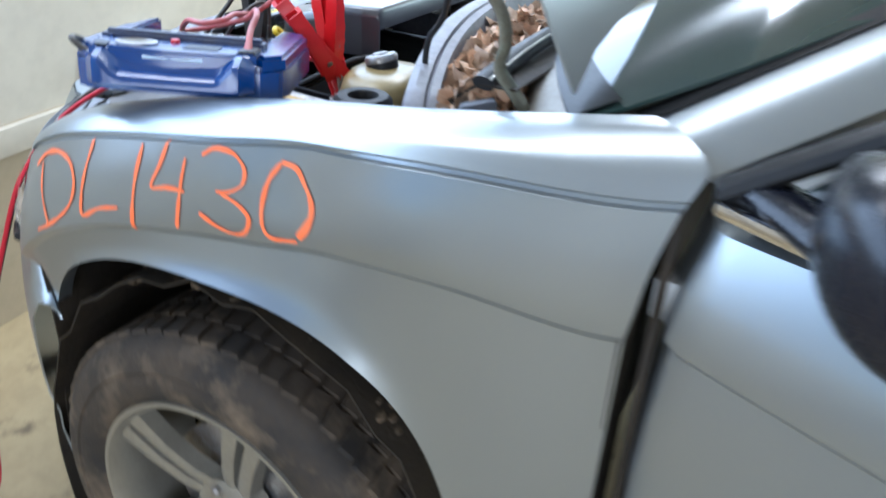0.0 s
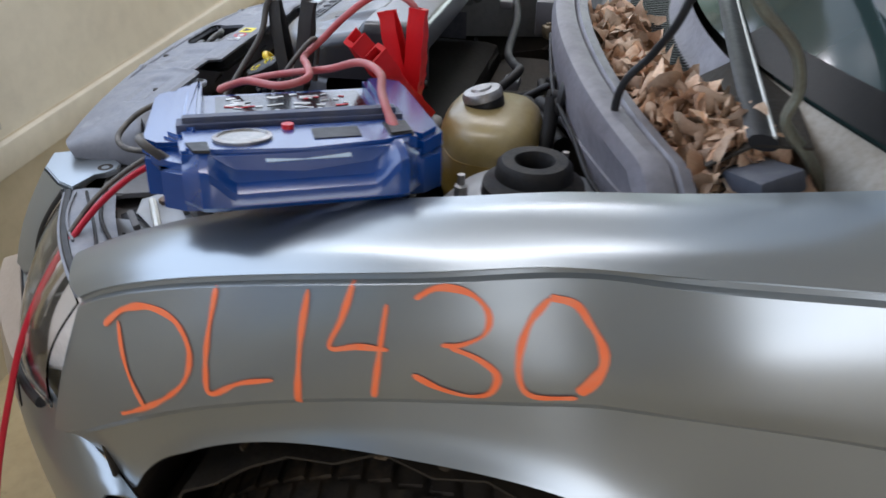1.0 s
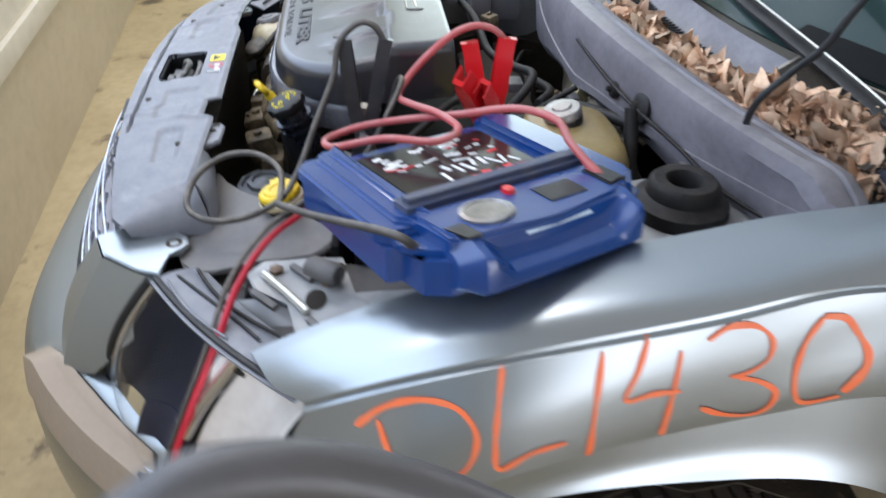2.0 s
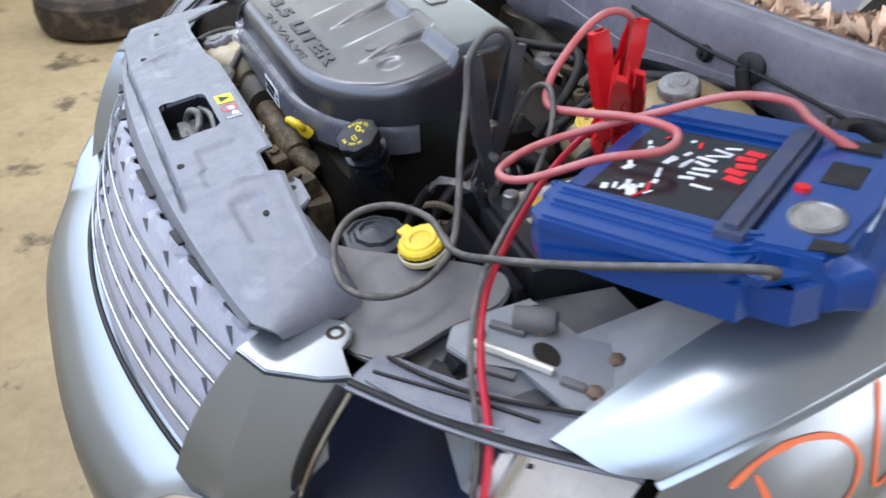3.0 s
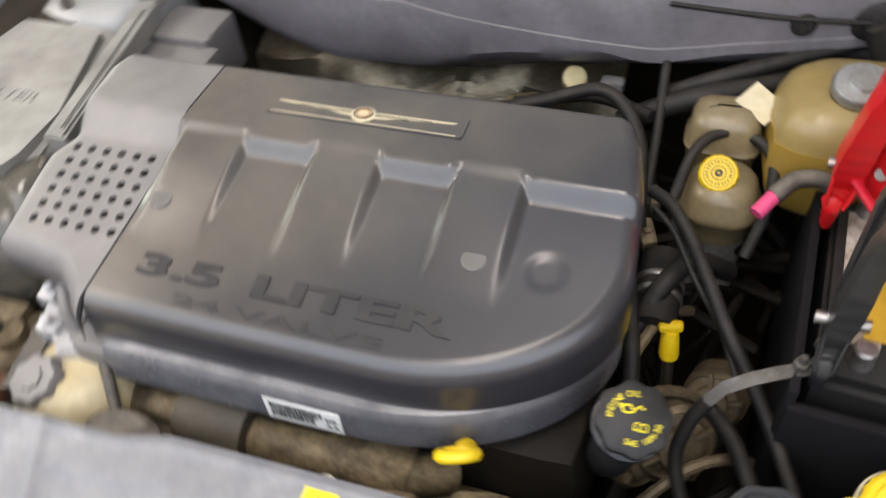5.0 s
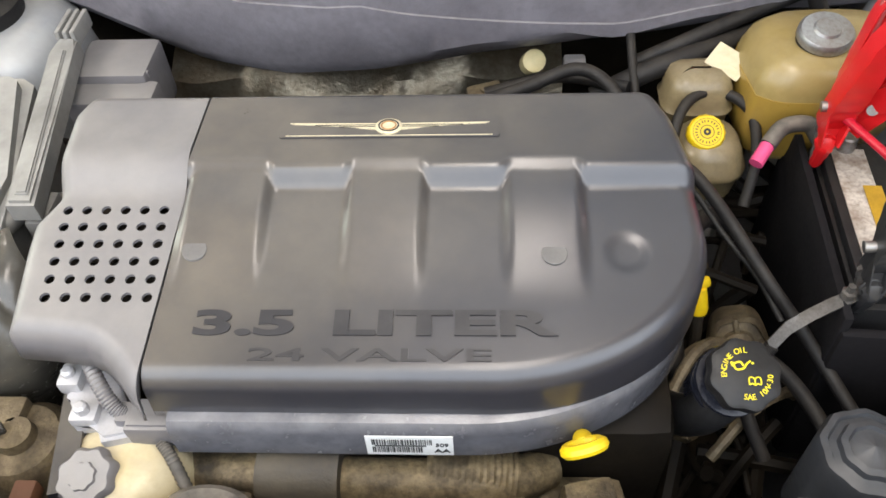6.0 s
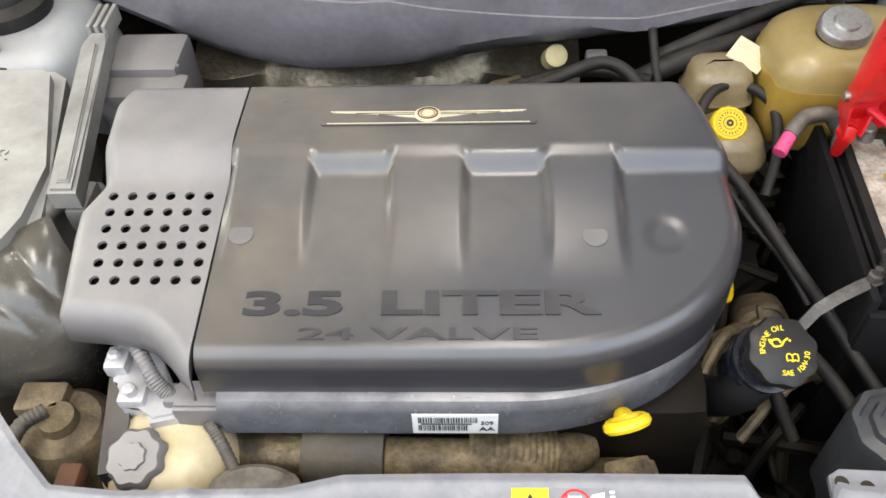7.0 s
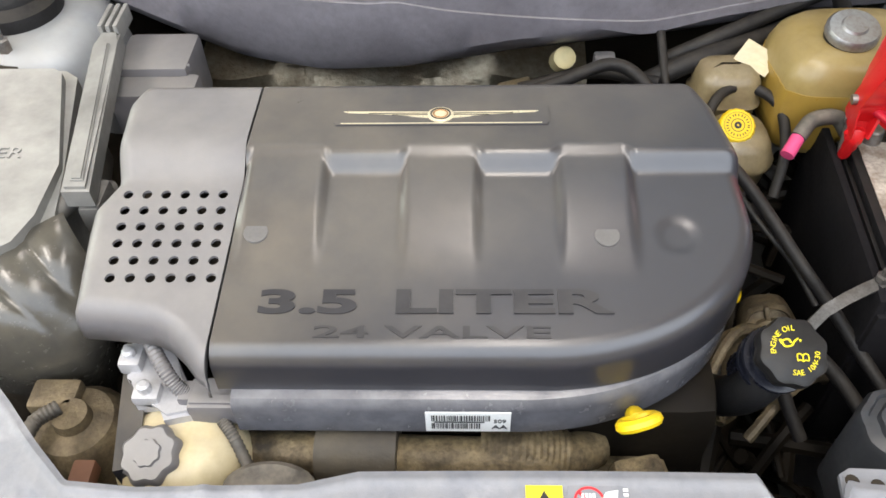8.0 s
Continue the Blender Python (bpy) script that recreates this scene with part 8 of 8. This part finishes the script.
bm = bmesh.new()
for i in range(820):
    x = random.uniform(0.16, 0.79) if i % 3 else random.gauss(0.70, 0.06)
    x = max(0.12, min(0.80, x))
    heap = 0.028 + 0.035 * ease(0.45, 0.72, x)
    k = random.gauss(0, 1)
    y = lip(x) + 0.088 + 0.022 * k + 0.02 * ease(0.5, 0.8, x)
    z = 1.082 + random.uniform(0, 1) * heap * math.exp(-0.25 * k * k)
    dry_leaf(bm, Matrix.Translation((x, y, z)) @ pose(0, 0, 0, random.uniform(-70, 70), random.uniform(-70, 70), random.uniform(0, 360)), random.uniform(0.026, 0.056))
single("dry_leaves", bm, LEAF, "heap of dry brown leaves caught in the cowl", "leaves", "stuff", auto=180)

# dark curved tube in the foreground beside the car; its legs are added
STEER = mat("black_leather", (0.10, 0.095, 0.095), 0.35, 0, scale=25, amount=0.4, bump=0.15, bump_scale=250)

stand = thing("curved_tube", "dark curved tube close by, on added legs", "handle", (1.45, -0.1, GROUND))
bm = bmesh.new()
tube(bm, [(1.50, -0.30, GROUND), (1.49, -0.29, 0.9), (1.465, -0.262, 1.19), (1.43, -0.225, 1.30), (1.40, -0.18, 1.338), (1.388, -0.14, 1.338), (1.383, -0.10, 1.322), (1.388, -0.06, 1.304), (1.402, -0.02, 1.284), (1.43, 0.02, 1.24), (1.47, 0.06, 1.14), (1.50, 0.08, 0.9), (1.51, 0.08, GROUND)], 0.0125, 16, 8)
part("bent_tube", bm, STEER, stand)
for y in (-0.30, 0.08):
    bm = bmesh.new()
    lathe(bm, [(0.03, GROUND), (0.03, GROUND + 0.006), (0.015, GROUND + 0.03), (0, GROUND + 0.03)], Matrix.Translation((1.505, y, 0)), 20)
    part("foot", bm, RUBBER, stand)

# things on the floor behind: a tyre lying by the wall
ty = thing("spare_tyre", "dark muddy tyre lying on the floor", "tyre", (-3.2, -0.35, GROUND))
bm = bmesh.new()
lathe(bm, [(0.20, 0.02), (0.30, 0.0), (0.34, 0.03), (0.35, 0.10), (0.34, 0.17), (0.30, 0.20), (0.20, 0.18), (0.20, 0.02)], Matrix.Translation((-3.2, -0.35, GROUND)), 48)
for f in list(bm.faces):
    if len(f.verts) > 4:
        bm.faces.remove(f)
part("carcass", bm, TYRE, ty)
